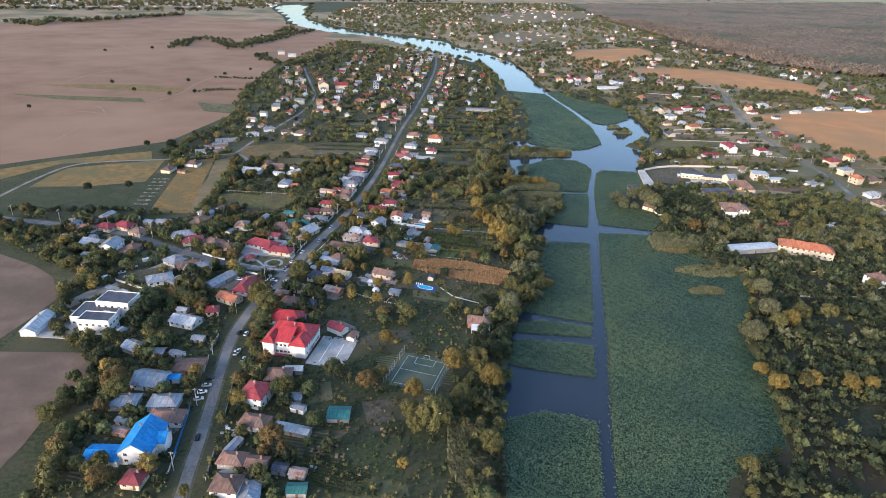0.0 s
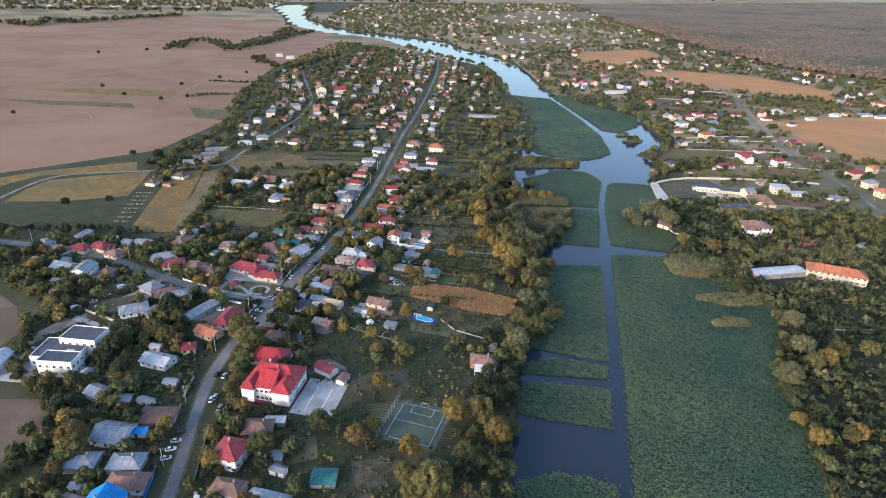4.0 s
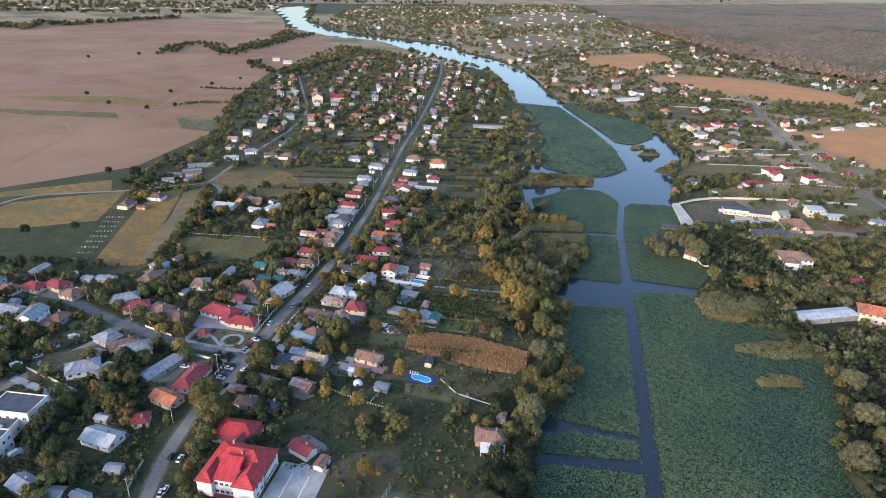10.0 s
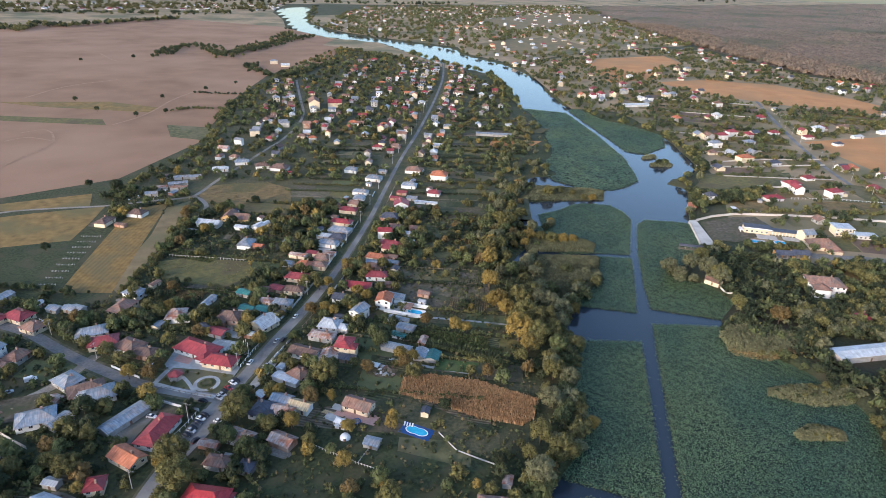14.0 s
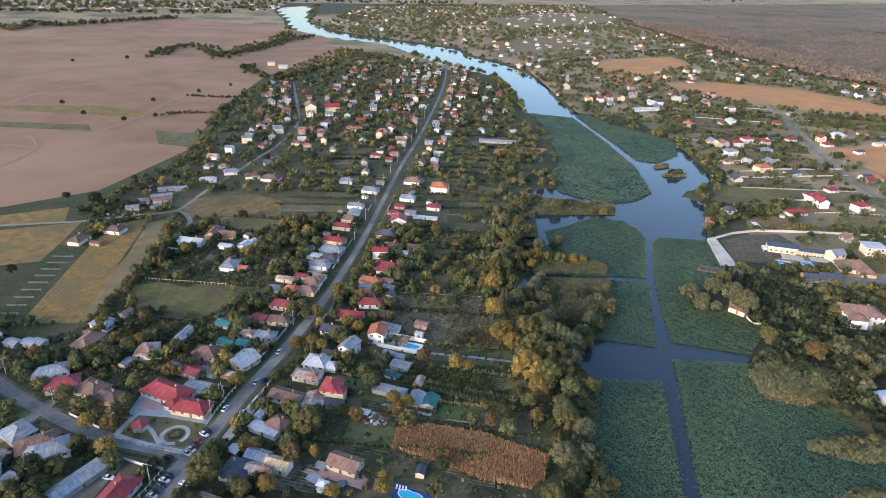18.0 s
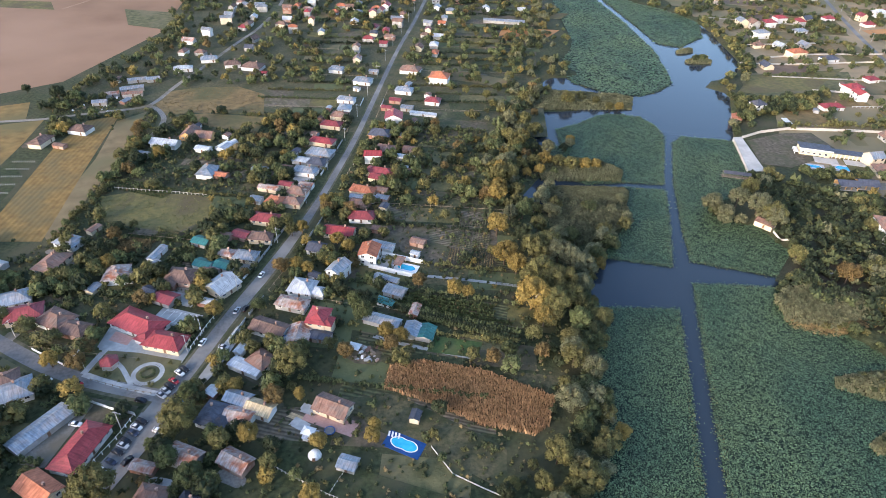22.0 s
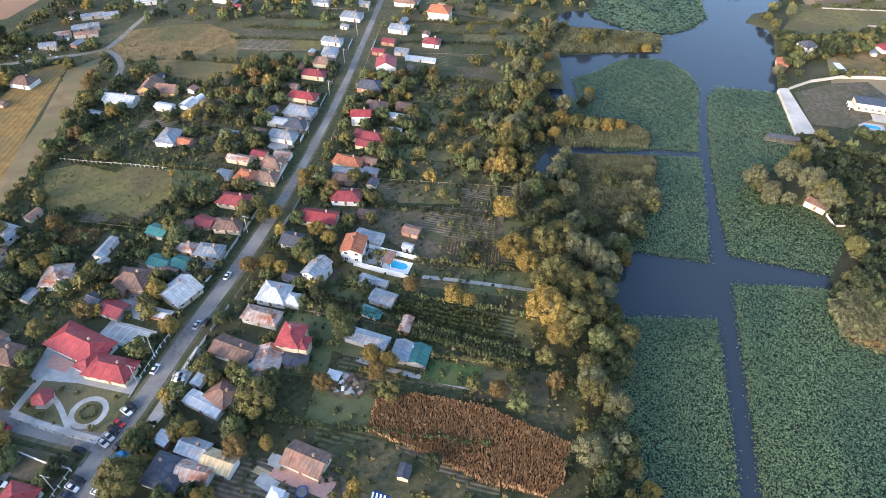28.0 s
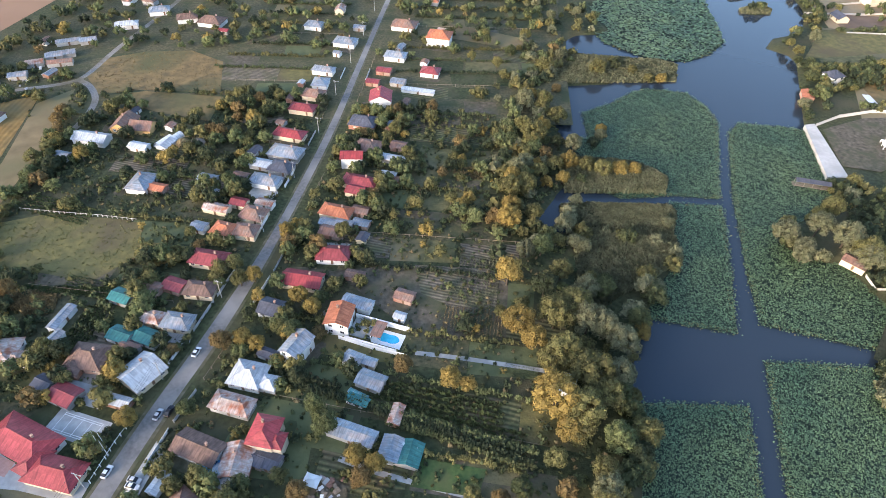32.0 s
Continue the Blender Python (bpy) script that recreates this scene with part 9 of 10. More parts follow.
flat_slab(-14.7, 337.9, -32, 6.5, 4, 'concrete')
flat_slab(-4.4, 339.0, -24, 19, 6.5, 'pave')
flat_slab(-12.5, 344.4, -24, 6, 4, 'concrete')
flat_slab(-37.3, 385.0, -18, 9, 5, 'concrete')
flat_slab(-34.9, 366.0, -18, 8, 5, 'bare')
flat_slab(-35.2, 508.2, -17, 7, 5, 'concrete')
flat_slab(-75.7, 405.9, -19, 20, 7, 'concrete')
flat_slab(-87.6, 407.9, -9, 9, 5, 'concrete')
flat_slab(-83.0, 345.5, -14, 22, 9, 'bare')
flat_slab(-93.8, 336.5, 78, 26, 9, 'gravel')
shed(208.5, 460.2, -49, 9, 6, 2.6, 'tile', 'cream', where='on the edge of the lotus')
fence([(210.1, 454.0), (210.0, 446.7), (214.9, 446.6)], 1.2, PALE, 'low pale landing wall at the lotus edge', 4)
fence([(-133.2, 497.3), (-116.5, 494.7), (-100.2, 492.8), (-83.2, 489.8)], 1.2, PALE, 'pale picket fence along the olive paddock', 2.2, False)
fence([(-20.6, 321.2), (-15.4, 318.0), (-9.9, 314.9), (-3.3, 311.1), (5.1, 307.1)], 0.9, PALE, 'low pale slatted fence across the gardens', 1.4, False)
fence([(1.9, 319.1), (-0.9, 313.9), (-2.2, 311.1)], 0.8, PALE, 'low pale slatted fence across the gardens', 1.6, False)
fence([(29.8, 327.4), (36.2, 317.0), (45.5, 311.5), (54.5, 306.7)], 0.7, CONCRETE, 'low concrete kerb wall beside the path', 6)
flag_pole(-61.2, 385.5)
flag_pole(-60.5, 386.5)
flag_pole(-59.0, 383.8)
modern_villa(281.6, 543.6, -18)
blades([(-111.9, 441.1), (-111.4, 448.5), (-98.6, 446.9), (-96.8, 439.5), (-105.3, 438.2)], 700, 170, 2.0, 0.4, REED_DRY, 'pale dry maize patch behind the houses', 'maize', 'maize')
blades([(-113.0, 453.0), (-81.4, 451.3), (-81.0, 446.7), (-112.4, 450.0)], 900, 171, 0.7, 0.4, HEDGE, 'green garden crop in rows', 'crop rows', 'crop_rows')
flat_slab(-148.1, 345.4, 20, 24, 17, 'bare')
clutter(-148.1, 345.4, 8, 61, 9)
bm = bmesh.new()   # short white stakes in rows between the meadow and the maize stubble
for i in range(9):
    p, q = Vector((-192.9, 457.2)).lerp(Vector((-200.2, 527.0)), i / 8), Vector((-183.8, 457.2)).lerp(Vector((-188.2, 527.2)), i / 8)
    for j in [k for k in range(13) if k != 6]:
        v = p.lerp(q, j / 12)
        box(bm, v.x - 0.09, v.y - 0.09, 0, v.x + 0.09, v.y + 0.09, 1.1)
stakes = bpy.data.meshes.new("row_posts")
bm.to_mesh(stakes), bm.free()
stakes.materials.append(POLEM)
tagged(new("row_posts", stakes), "rows of short pale stakes on the meadow", "stakes", kind="stuff")
part("porch_roof", mesh_from("porch_roof", [(-4, -9.6, 2.2), (5.8, -9.6, 2.2), (5.8, -4.1, 3.0), (-4, -4.1, 3.0), (-4, -9.6, 2.08), (5.8, -9.6, 2.08), (5.8, -4.1, 2.88), (-4, -4.1, 2.88)], [(0, 1, 2, 3), (7, 6, 5, 4), (0, 4, 5, 1), (1, 5, 6, 2), (2, 6, 7, 3), (3, 7, 4, 0)], FILM["white"]), None, boat_house, "white lean-to roof over the terrace")
for px in (-3.7, 1.0, 5.5):
    part("post", rod(bmesh.new(), (px, -9.3, 0), (px, -9.3, 2.15), 0.09), WHITEP, boat_house)

# sheds behind the houses
g = random.Random(29)
homes = [p for p in PLACED if 4.5 < p[2] < 9 and p[1] < 660]
made = 0
for hx, hy, hr in homes:
    if made >= 66:
        break
    a = g.uniform(0, 2 * math.pi)
    px, py = hx + (hr + g.uniform(4, 9)) * math.cos(a), hy + (hr + g.uniform(4, 9)) * math.sin(a)
    if free(np.array([px]), np.array([py]), 3.2)[0] and not inside(np.array([px]), np.array([py]), PARK_GROUND)[0]:
        shed(px, py, g.choice([-20, 70]) + g.uniform(-6, 6), g.uniform(4, 8), g.uniform(3, 4.5), g.uniform(2, 2.6), g.choice(["zinc", "zinc", "rusty", "tile", "brown", "slate", "white"]), g.choice(["grey", "white", "brick", "cream"]))
        made += 1

# ---- growth ----
def grown(poly, n, seed, room, clump=0.0, crops=True):
    x, y, q = scatter(poly, n, seed, room, clump)
    if crops:
        for c in CROPS:
            out = ~inside(x, y, c)
            x, y = x[out], y[out]
    return x, y, q


def gardens_open(x, y):
    """True on the open garden strips between the street and the river, which carry few trees."""
    return edge_distance(x, y, MAIN_STREET, False) > 38


q = np.random.default_rng(15)
a = np.linspace(0, 2 * math.pi, 13)[:-1]
thicket("flower_bed", PARK_RING[0][0] + 2.4 * np.cos(a), PARK_RING[0][1] + 2.4 * np.sin(a), q.uniform(0.7, 1.3, 12), "green", TINY_CROWNS, "small round bushes inside the park's round walk", "bushes")
thicket("flower_bed", np.array([-92, -87, -82, -70, -66.5, -79, -84]), np.array([365, 361.5, 358.8, 356.5, 367.5, 369.5, 371]), q.uniform(1.0, 2.4, 7), "olive", TINY_CROWNS, "small bushes on the park lawn", "bushes")

# trees near the camera's way, each a thing
NEAR_VILLAGE = [p for p in VILLAGE_EDGE if p[1] < 660]
x, y, q = grown(NEAR_VILLAGE, 9000, 31, 1.2, -0.6)
near = (y < 660) & (y > 165)
x, y = x[near], y[near]
thin = (q.random(len(x)) < np.where((x > street_x(y)) & gardens_open(x, y), np.where(y < 480, 0.06, 0.3), np.where((y > 430) & gardens_open(x, y), 0.34, np.where(y < 330, 0.5, 0.8))))
x, y = x[thin][:1050], y[thin][:1050]
leafs = ["green", "dark", "olive", "olive", "dark", "green", "olive", "rust", "green", "olive", "yellow"]
spent = 0
rest_x, rest_y = [], []
for i, (px, py) in enumerate(zip(x, y)):
    if spent < 100 and i % 9 == 0:
        tree(float(px), float(py), float(q.uniform(5.5, 10.0)), ["round", "broad", "small", "round", "tall", "small"][i % 6 if i % 7 else 2], leafs[(i // 9) % 11], i)
        spent += 1
    else:
        rest_x.append(px), rest_y.append(py)
rest_x, rest_y = np.array(rest_x), np.array(rest_y)
kinds = q.choice(["green", "dark", "olive", "yellow", "rust"], len(rest_x), p=[0.34, 0.22, 0.31, 0.06, 0.07])
for kind in ("green", "dark", "olive", "yellow", "rust"):
    k = kinds == kind
    thicket("garden_trees", rest_x[k], rest_y[k], q.uniform(3.6, 8.2, k.sum()), kind, LIGHT_CROWNS, f"{TREE_WORDS[kind]} trees growing thick between the houses", "trees")

# bushes and weeds in the gardens
x, y, q = grown(NEAR_VILLAGE, 8500, 41, 0.3)
k = q.random(len(x)) < np.where((x > street_x(y)) & gardens_open(x, y) & (y < 480), 0.18, 1.0)
x, y = x[k][:2300], y[k][:2300]
kinds = q.choice(["green", "olive", "dark", "yellow"], len(x), p=[0.46, 0.24, 0.28, 0.02])
for kind in ("green", "olive", "dark", "yellow"):
    k = kinds == kind
    thicket("garden_bushes", x[k], y[k], q.uniform(1.2, 3.2, k.sum()), kind, TINY_CROWNS, f"{TREE_WORDS[kind]} low bushes in the gardens", "bushes")

# weeds and tufts
x, y, q = grown(NEAR_VILLAGE, 24000, 43, 0.2)
x, y = x[:8000], y[:8000]
kinds = q.choice(4, len(x), p=[0.36, 0.26, 0.24, 0.14])
for i, (kind, mat) in enumerate((("green", LEAF["green"]), ("dark", LEAF["dark"]), ("olive", LEAF["olive"]), ("dry", REED_DRY))):
    k = kinds == i
    thicket("weeds", x[k], y[k], q.uniform(0.35, 1.2, k.sum()), mat, TUFT_CROWNS, f"{kind} weeds and tufts scattered over the gardens", "weeds")
x, y, q = scatter(FIELD_LOT_C, 900, 44)
thicket("weeds", x, y, q.uniform(0.15, 0.5, len(x)), "olive", TUFT_CROWNS, "olive weeds on the paddock", "weeds")
x, y, q = scatter(FIELD_LOT_A, 1100, 45)
thicket("weeds", x, y, q.uniform(0.15, 0.5, len(x)), "rust", TUFT_CROWNS, "brown dry weeds on the paddock", "weeds")

# the village beyond
x, y, q = grown(VILLAGE_EDGE, 9000, 51, 1.2)
k = y > 640
x, y = x[k][:2300], y[k][:2300]
kinds = q.choice(["green", "dark", "olive", "yellow", "rust"], len(x), p=[0.40, 0.25, 0.27, 0.04, 0.04])
for kind in ("green", "dark", "olive", "yellow", "rust"):
    k = kinds == kind
    thicket("village_trees", x[k], y[k], q.uniform(3.2, 7.4, k.sum()), kind, FAR_CROWNS, f"{TREE_WORDS[kind]} trees among far village houses", "trees")

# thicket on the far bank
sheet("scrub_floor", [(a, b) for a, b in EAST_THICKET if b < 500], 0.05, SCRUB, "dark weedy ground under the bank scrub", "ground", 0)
x, y, q = grown(EAST_THICKET, 15000, 61, 0.3, -1.3)
x, y = x[:4600], y[:4600]
kinds = q.choice(["green", "dark", "olive", "willow"], len(x), p=[0.2, 0.68, 0.1, 0.02])
tall = np.where(q.random(len(x)) < 0.12, q.uniform(3.5, 6.5, len(x)), q.uniform(1.2, 3.6, len(x)))
for kind in ("green", "dark", "olive", "willow"):
    k = kinds == kind
    thicket("bank_thicket", x[k], y[k], tall[k], kind, TINY_CROWNS, f"{TREE_WORDS[kind]} wild thicket on the river bank", "thicket")

for poly_, n, seed, lo, hi in (([(258, 424), (300, 398), (420, 402), (412, 462), (345, 486), (266, 492)], 330, 62, 3.5, 8.0), ([(271, 627), (338, 640), (325, 616), (268, 596), (257, 584)], 130, 63, 3.5, 7.0),
                               ([(258, 520), (276, 512), (298, 512), (296, 506), (262, 503)], 46, 64, 3.5, 7.0), ([(240, 690), (300, 800), (330, 770), (318, 700), (300, 690)], 120, 65, 3.0, 6.0)):  # old gardens across the river
    x, y, q = scatter(poly_, n * 2, seed, 0.8)
    x, y = x[:n], y[:n]
    pick = q.choice(4, len(x), p=[0.42, 0.3, 0.26, 0.02])
    for i, kind in enumerate(("olive", "green", "dark", "yellow")):
        k = pick == i
        thicket("bank_thicket", x[k], y[k], q.uniform(lo, hi, k.sum()), kind, MID_CROWNS, f"{TREE_WORDS[kind]} old garden trees across the river", "thicket")
x, y, q = grown(EAST_VILLAGE, 12000, 71, 1.2, -0.5)
x, y = x[:3200], y[:3200]
kinds = q.choice(["green", "dark", "olive"], len(x), p=[0.35, 0.3, 0.35])
for kind in ("green", "dark", "olive"):
    k = kinds == kind
    thicket("village_trees", x[k], y[k], q.uniform(3, 7.5, k.sum()), kind, FAR_CROWNS, f"{TREE_WORDS[kind]} trees among the houses across the river", "trees")
x, y, q = grown(FAR_VILLAGE, 4200, 81, 1.0)
x, y = x[:1900], y[:1900]
# no dark leaves here: the lighter leaf colours stand in for haze
for kind, k in (("green", slice(0, 900)), ("olive", slice(900, 1900))):
    thicket("village_trees", x[k], y[k], q.uniform(6, 11, len(x[k])), kind, TINY_CROWNS, f"{TREE_WORDS[kind]} trees of the far village", "trees")
x, y, q = grown(FAR_WEST_VILLAGE, 700, 82, 1.0)
thicket("village_trees", x[:400], y[:400], q.uniform(8, 14, len(x[:400])), "olive", FAR_CROWNS, "olive trees of the farthest village", "trees")

# the wide wood and the wooded hollow
x, y, q = scatter(FOREST, 60000, 91)
k = (edge_distance(x, y, FOREST) < 130) & (y < 2400)
x, y = x[k][:2000], y[k][:2000]
thicket("wood", x, y, q.uniform(9.5, 14, len(x)), "wood", TINY_CROWNS, "brownish autumn trees at the edge of a wide wood", "wood", np.zeros(len(x)))
for y0, y1, cell in ((1100, 2300, 9.0), (2300, 5300, 24.0)):  # the closed canopy, a rough sheet of crowns
    gx2, gy2 = np.arange(700, 4100, cell), np.arange(y0, y1 + 1, cell)
    U, W2 = np.meshgrid(gx2, gy2)
    U, W2 = U + q.uniform(-0.4, 0.4, U.shape) * cell, W2 + q.uniform(-0.4, 0.4, W2.shape) * cell
    d = np.where(inside(U.ravel(), W2.ravel(), FOREST), 1, 0) * np.minimum(1, edge_distance(U.ravel(), W2.ravel(), FOREST) / 12)
    Z2 = d * q.uniform(4.0, 12.0, U.size) + d * 1.5 * np.sin(U.ravel() * 0.02)
    ids = np.arange(U.size).reshape(U.shape)
    quad = np.stack([ids[:-1, :-1], ids[:-1, 1:], ids[1:, 1:], ids[1:, :-1]], -1).reshape(-1, 4)
    quad = quad[(d[quad] > 0).all(1)]
    used, quad = np.unique(quad, return_inverse=True)
    V = np.c_[U.ravel(), W2.ravel(), Z2][used]
    quad = quad.reshape(-1, 4)
    tri = np.concatenate([quad[:, [0, 1, 2]], quad[:, [0, 2, 3]]])
    tagged(new("wood_canopy", quick_mesh("wood_canopy", V, tri, CANOPY)), "closed brown canopy of the wide wood", "wood", kind="stuff")
for poly_, n, seed, lo, hi in ((SHORE_GROVE, 400, 95, 3.0, 7.0), (SHORE_GROVE_SOUTH, 130, 96, 3.5, 8.0)):  # groves behind the reeds
    x, y, q = scatter(poly_, n, seed, 1.0, -0.9)
    pick = q.choice(5, len(x), p=[0.38, 0.24, 0.22, 0.08, 0.08])
    for i, kind in enumerate(("olive", "green", "willow", "dark", "yellow")):
        k = pick == i
        thicket("bank_thicket", x[k], y[k], q.uniform(lo, hi, k.sum()), kind, FAR_CROWNS, f"{TREE_WORDS[kind]} grove on the low river bank", "thicket")
for px, py, hh in ((-350, 905, 8), (-300, 985, 7), (-262, 1050, 7), (-233, 1105, 6), (-295, 880, 7), (-470, 1340, 9), (-400, 960, 7), (-540, 1290, 8), (-240, 1300, 8), (-205, 1180, 7), (-430, 790, 6), (-268, 900, 7)):
    tree(px, py, hh, "round", "dark", int(hh), None, "alone on the ploughed field")


def strip_growth(line, width, n, seed, kinds, lo, hi, label, crowns=LIGHT_CROWNS, clear=False):
    """Hedge or tree line along a line."""
    q = np.random.default_rng(seed)
    pts = along(line, max(0.5, sum((Vector(b) - Vector(a)).length for a, b in zip(line, line[1:])) / n), 0)
    x = np.array([p[0] for p in pts]) + q.normal(0, width / 2, len(pts))
    y = np.array([p[1] for p in pts]) + q.normal(0, width / 2, len(pts))
    k = (water_depth(x, y) > -0.5) & (edge_distance(x, y, DOCK) > 4) & ~inside(x, y, DOCK)
    if clear and len(x):
        k &= free(x, y, 0.4)
    x, y = x[k], y[k]
    pick = q.choice(len(kinds), len(x))
    for i, kind in enumerate(kinds):
        k = pick == i
        thicket("hedgerow", x[k], y[k], q.uniform(lo, hi, k.sum()), kind, crowns, f"{TREE_WORDS[kind]} {label}", "hedge")


strip_growth([(a - 3, b) for a, b in WEST_SHORE[8:20]], 5, 70, 101, ["olive", "willow", "green"], 4, 9, "willows and bushes along the river bank")
strip_growth([(a - 4, b) for a, b in WEST_SHORE[:9]], 7, 55, 102, ["olive", "dark", "green"], 4, 9, "trees along the lower river bank")
strip_growth([(a - 9, b) for a, b in WEST_SHORE[2:16]], 12, 60, 103, ["olive", "green", "dark"], 3, 8, "trees behind the river bank")
strip_growth([(82, 470), (78, 540), (92, 600), (108, 660), (120, 740), (150, 820), (165, 900)], 16, 110, 104, ["olive", "willow", "green"], 3, 8, "trees beside the inlets")
strip_growth(WEST_SHORE_FAR[:6], 14, 150, 105, ["dark", "green", "olive"], 6, 11, "trees along the far shore", FAR_CROWNS)
strip_growth(EAST_SHORE[:12], 10, 110, 106, ["olive", "green", "dark"], 3, 8, "bushes along the far shore", FAR_CROWNS)
strip_growth(EAST_SHORE[12:30], 6, 110, 107, ["olive", "green", "dark", "willow"], 3, 8, "bushes along the bank")
strip_growth(EAST_SHORE[29:], 7, 110, 108, ["olive", "dark", "green"], 2, 6, "scrub along the bank")
strip_growth(EAST_SHORE_FAR, 25, 260, 109, ["olive", "dark", "green"], 4, 10, "trees along the far river", FAR_CROWNS)
strip_growth([(-143, 445), (-140, 490), (-138, 540), (-136, 560)], 4, 75, 110, ["olive", "green"], 2, 4.5, "scrub hedge beside the tan field")
strip_growth([(-215, 600), (-196, 680), (-180, 760), (-195, 860), (-205, 960), (-190, 1120)], 8, 140, 111, ["green", "dark", "olive"], 3, 7, "hedge along the ploughed field", FAR_CROWNS)
strip_growth([(-136, 215), (-138, 262), (-165, 282), (-178, 318)], 5, 70, 112, ["green", "olive", "dark"], 2, 6, "hedge beside the brown field")
strip_growth([(-280, 450), (-200, 452), (-160, 445)], 4, 50, 113, ["green", "dark"], 2, 5, "hedge behind the yards")

strip_growth(COPSE_A, 22, 200, 120, ["dark", "green"], 5, 9, "copse in a hollow of the ploughed field", FAR_CROWNS)
strip_growth(COPSE_B, 26, 150, 121, ["dark", "olive"], 5, 9, "copse running down to the river", FAR_CROWNS)
strip_growth(COPSE_C, 14, 50, 122, ["dark"], 5, 9, "trees on the far shore", FAR_CROWNS)
strip_growth(COPSE_D, 20, 160, 123, ["dark", "olive"], 7, 13, "trees along a far hollow", FAR_CROWNS)
strip_growth([(-1500, 2150), (-1000, 2250), (-640, 2350), (-520, 2500)], 60, 190, 127, ["dark", "olive"], 7, 13, "trees of the far country", FAR_CROWNS)
strip_growth([(-2200, 2700), (-1300, 2850), (-600, 3050), (300, 3350)], 120, 260, 128, ["dark", "green"], 8, 15, "trees before the horizon", FAR_CROWNS)
strip_growth([(-3600, 3700), (-1800, 4000), (400, 4300), (2400, 4900)], 260, 300, 129, ["dark"], 14, 24, "woods on the horizon", FAR_CROWNS)
strip_growth(COPSE_E, 5, 60, 124, ["olive", "green"], 2, 4, "scrub on the field edge", FAR_CROWNS)
strip_growth(COPSE_F, 3, 40, 125, ["dark"], 2, 4, "hedge on the field edge", FAR_CROWNS)
strip_growth(COPSE_G, 12, 110, 126, ["dark", "green"], 4, 8, "trees at the village end", FAR_CROWNS)
for i, line in enumerate((TRACK_A, TRACK_B, TRACK_C, TRACK_D, TRACK_E)):
    ribbon("track", line, 2.2 + 0.3 * i, 0.30 + 0.004 * i, TRACK_SOIL, "faint wheel track across the ploughed field", "track")
for i, line in enumerate(EAST_LINES):
    strip_growth(line, 1.5, int((Vector(line[1]) - Vector(line[0])).length / 3), 700 + i, [["green"], ["olive"], ["dark"]][i % 3], 1.5, 4.5, "hedge between two plots", TINY_CROWNS)
    if i % 3 == 0:
        wm = bmesh.new()
        a, b = Vector((*line[0], 0)), Vector((*line[1], 0))
        n = Vector((-(b - a).y, (b - a).x, 0)).normalized()
        box(wm, 0, -0.12, 0, (b - a).length, 0.12, 1.15)
        box(wm, -0.05, -0.18, 1.15, (b - a).length + 0.05, 0.18, 1.25)
        t = thing("garden_wall", pose(a.x + 2 * n.x, a.y + 2 * n.y, 0, 0, 0, math.degrees(math.atan2((b - a).y, (b - a).x))), "long weathered grey garden wall across the river", "wall", "garden walls")
        part("wall", wm, WALLS["grey"], t)

for i, line in enumerate(HEDGE_LINES):
    if i % 4 == 2:
        o = line[0]
        fence(line, 1.1, WOODM, "grey timber garden fence between two plots", 5.5, False)
    else:
        strip_growth(line, 0.8, int((Vector(line[1]) - Vector(line[0])).length / 1.6), 300 + i, [["green"], ["olive"], ["dark"]][i % 3], 1.2, 2.6, "hedge between two garden plots", TINY_CROWNS, True)


# ---- reeds, maize, garden rows ----
for i, bank in enumerate((REED_BANK_A, REED_BANK_B)):
    blades(bank, 5000, 120 + i, 2.4, 0.5, REED, "grey-green reeds standing in the shallows", "reeds", "reeds")
blades([(100, 440), (140, 465), (142, 485), (98, 486), (95, 450)], 7000, 130, 2.6, 0.5, REED, "grey-green reed bed beside the lotus", "reeds", "reeds")
blades([(112, 612), (185, 616), (192, 638), (128, 648)], 6000, 131, 2.2, 0.6, REED, "reed spit in the river", "reeds", "reeds")
for i, bank in enumerate((REED_BANK_C, REED_BANK_D, ISLET_A, ISLET_B)):
    blades(bank, 2200, 140 + i, 1.6, 0.4, REED, "olive reeds on a small bank", "reeds", "reeds")
blades([(184.4, 390.3), (201.0, 384.8), (227.3, 391.7), (219.3, 382.8), (197.5, 378.8), (184.4, 385.0)], 1300, 150, 1.6, 0.5, REED_DRY, "dry reeds at the lotus edge", "reeds", "reeds")
blades([(30, 165), (42, 168), (46, 205), (24, 205), (22, 180)], 3500, 151, 2.2, 0.5, REED, "green reeds by the lower bank", "reeds", "reeds")

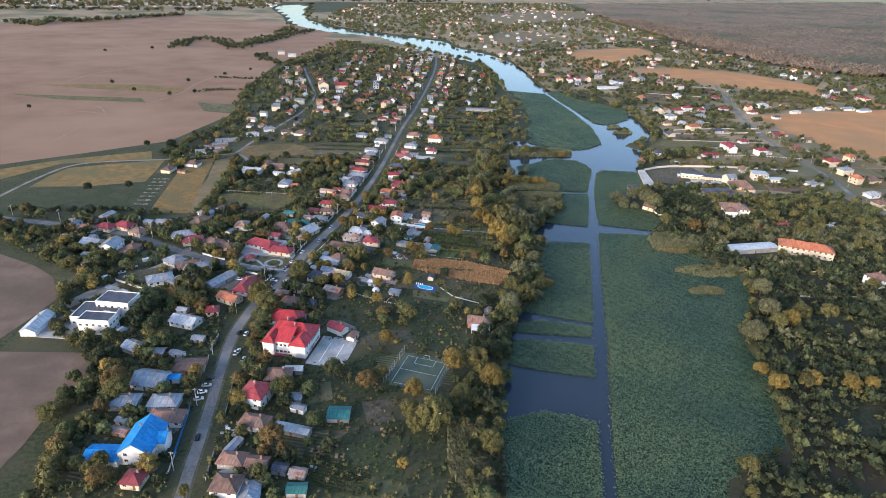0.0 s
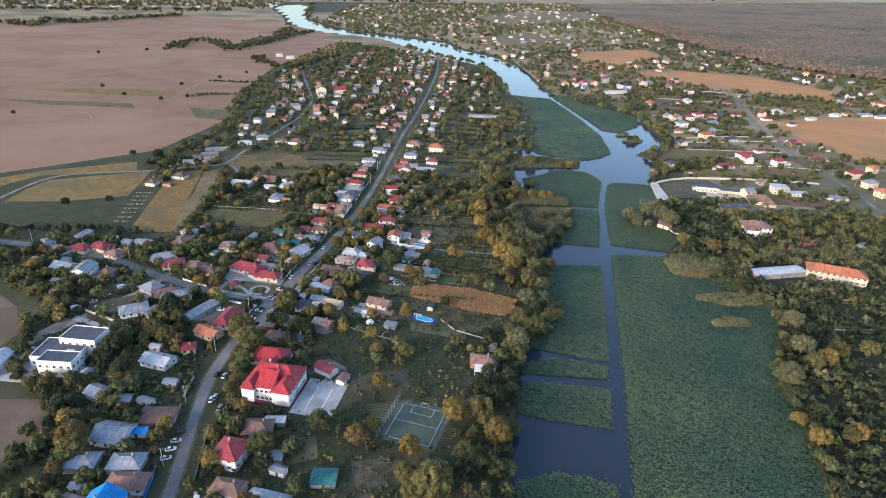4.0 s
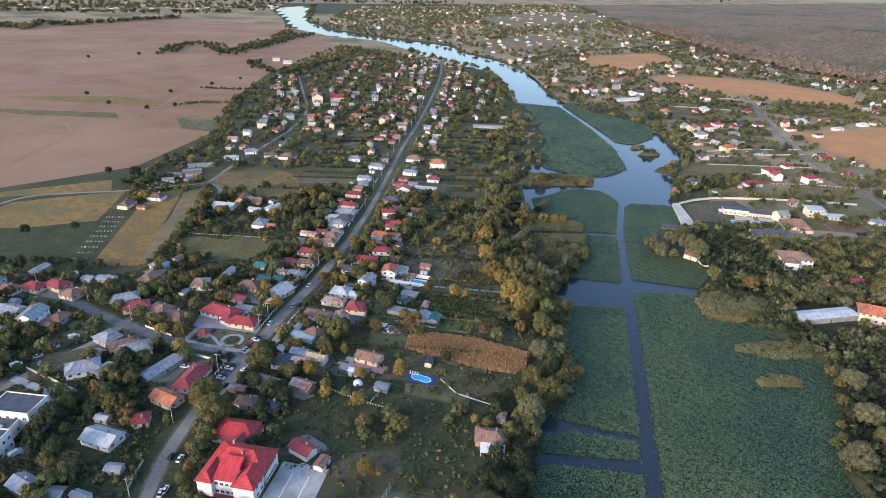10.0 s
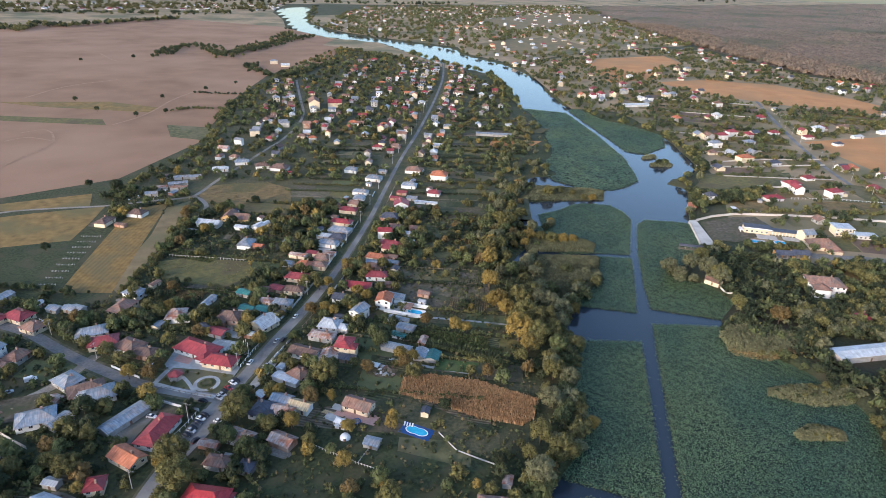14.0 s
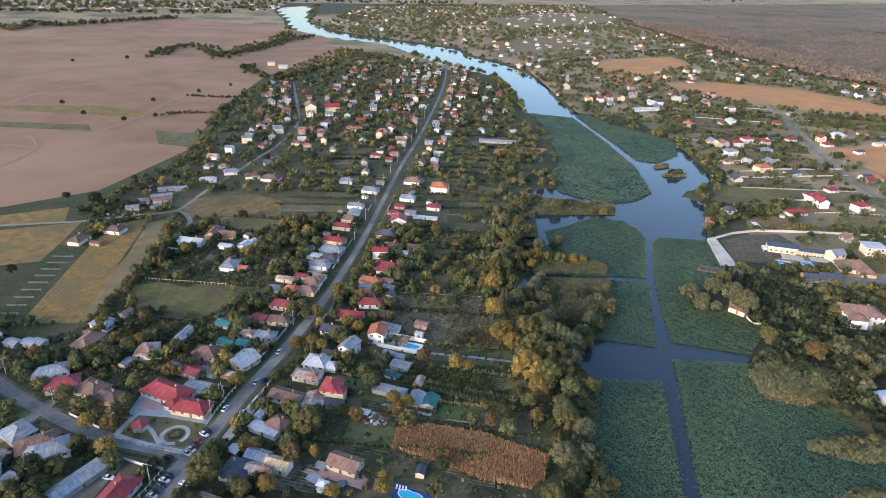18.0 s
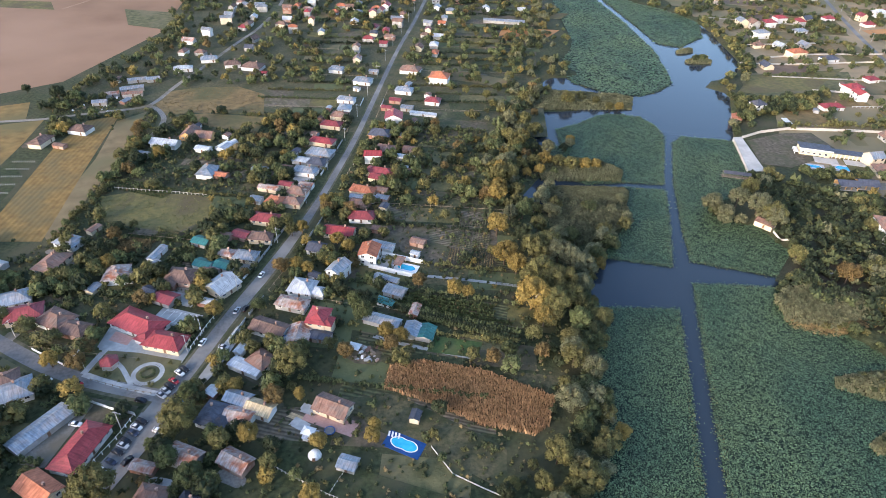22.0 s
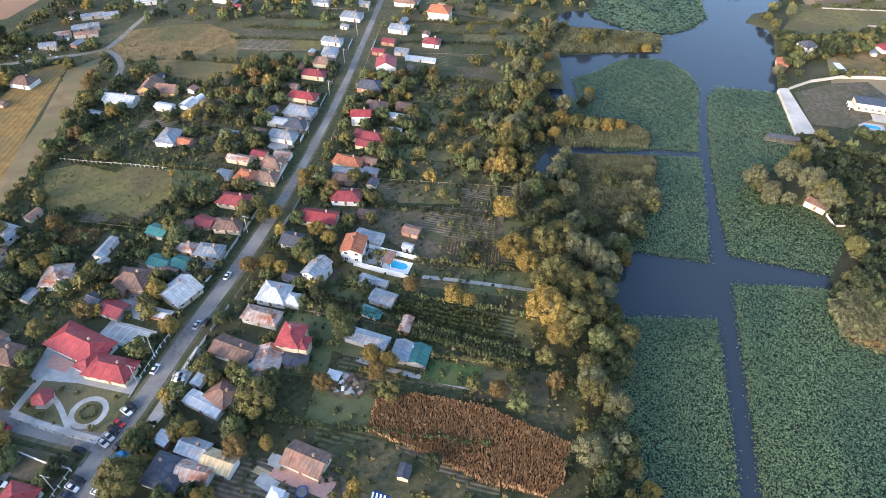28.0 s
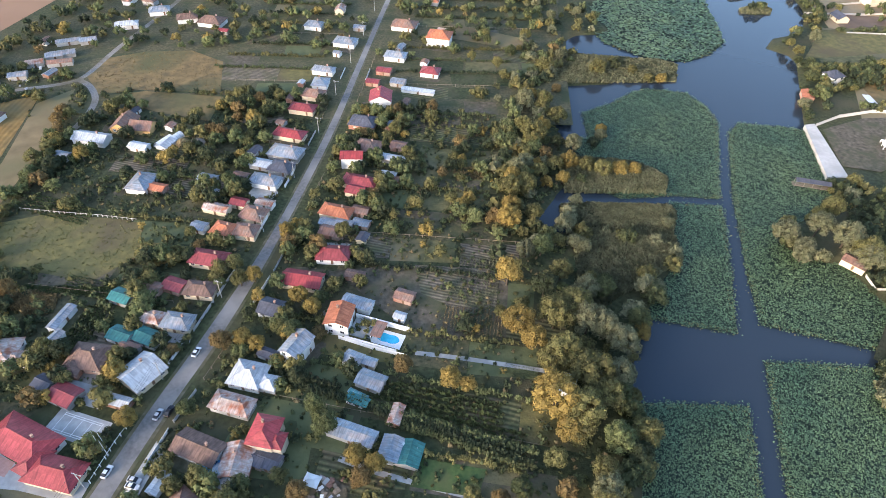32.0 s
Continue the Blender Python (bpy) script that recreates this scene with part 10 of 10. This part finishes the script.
blades([(186.7, 404.9), (203.5, 409.8), (222.9, 402.1), (225.3, 389.9), (199.5, 382.2), (183.5, 388.5)], 3200, 152, 2.4, 0.5, REED, "grey-green reeds at the edge of the lotus", "reeds", "reeds")
for poly_, n, seed, lo, hi in (([(184.4, 390.3), (201.0, 384.8), (227.3, 391.7), (219.3, 382.8), (197.5, 378.8), (184.4, 385.0)], 40, 97, 1.2, 2.6), ([(186.2, 355.9), (206.7, 359.3), (226.3, 354.9), (229.9, 348.7), (217.7, 343.1), (200.8, 342.8), (184.4, 351.3)], 70, 98, 1.0, 3),
                               ([(180.9, 325.2), (192.7, 330.9), (203.6, 326.4), (201.7, 320.1), (181.7, 321.2)], 24, 99, 1.0, 2.8), ([(225, 390), (262, 345), (330, 380), (390, 405), (300, 430), (240, 425)], 420, 100, 3, 8)):  # bushes among the reeds
    x, y, q = scatter(poly_, n * 3, seed)
    x, y = x[:n], y[:n]
    for i, kind in enumerate(("olive", "willow", "dark")):
        thicket("bank_thicket", x[i::3], y[i::3], q.uniform(lo, hi, len(x[i::3])), kind, FAR_CROWNS if n < 200 else MID_CROWNS, f"{TREE_WORDS[kind]} bushes among the reeds", "thicket", np.maximum(land_height(x[i::3], y[i::3]), WATER_Z + 0.2))
lo, hi = np.min(FIELD_CORN, 0), np.max(FIELD_CORN, 0)
ca, sa = math.cos(radians(-18)), math.sin(radians(-18))
u, v = np.meshgrid(np.arange(-40, 40, 0.36), np.arange(-30, 30, 0.85))
cx, cy = (lo + hi) / 2
x, y = cx + u.ravel() * ca - v.ravel() * sa + rng.normal(0, 0.1, u.size), cy + u.ravel() * sa + v.ravel() * ca + rng.normal(0, 0.1, u.size)
k = inside(x, y, FIELD_CORN)
blades((x[k], y[k]), 0, 160, 1.8, 0.24, MAIZE, "dry brown maize standing in rows", "maize", "maize")


def garden_rows(x, y, turn, L, W, gap, height, mat, label):
    ca, sa = math.cos(radians(turn)), math.sin(radians(turn))
    u, v = np.meshgrid(np.arange(-L / 2, L / 2, 0.5), np.arange(-W / 2, W / 2, gap))
    q = np.random.default_rng(int(abs(x * 7 + y)))
    u, v = u.ravel() + q.normal(0, 0.12, u.size), v.ravel() + q.normal(0, 0.12, u.size)
    px, py = x + u * ca - v * sa, y + u * sa + v * ca
    blades((px, py), 0, int(abs(x + y)), height, height * 0.4, mat, label, "crop rows", "crop_rows")
    PLACED.append((x, y, min(L, W) * 0.6))


for row in GARDEN_ROWS:
    garden_rows(*row[:7], {"g": HEDGE, "y": REED_DRY, "b": REED}[row[7]], {"g": "green garden crop in rows", "y": "dry garden crop in rows", "b": "pale garden rows"}[row[7]])
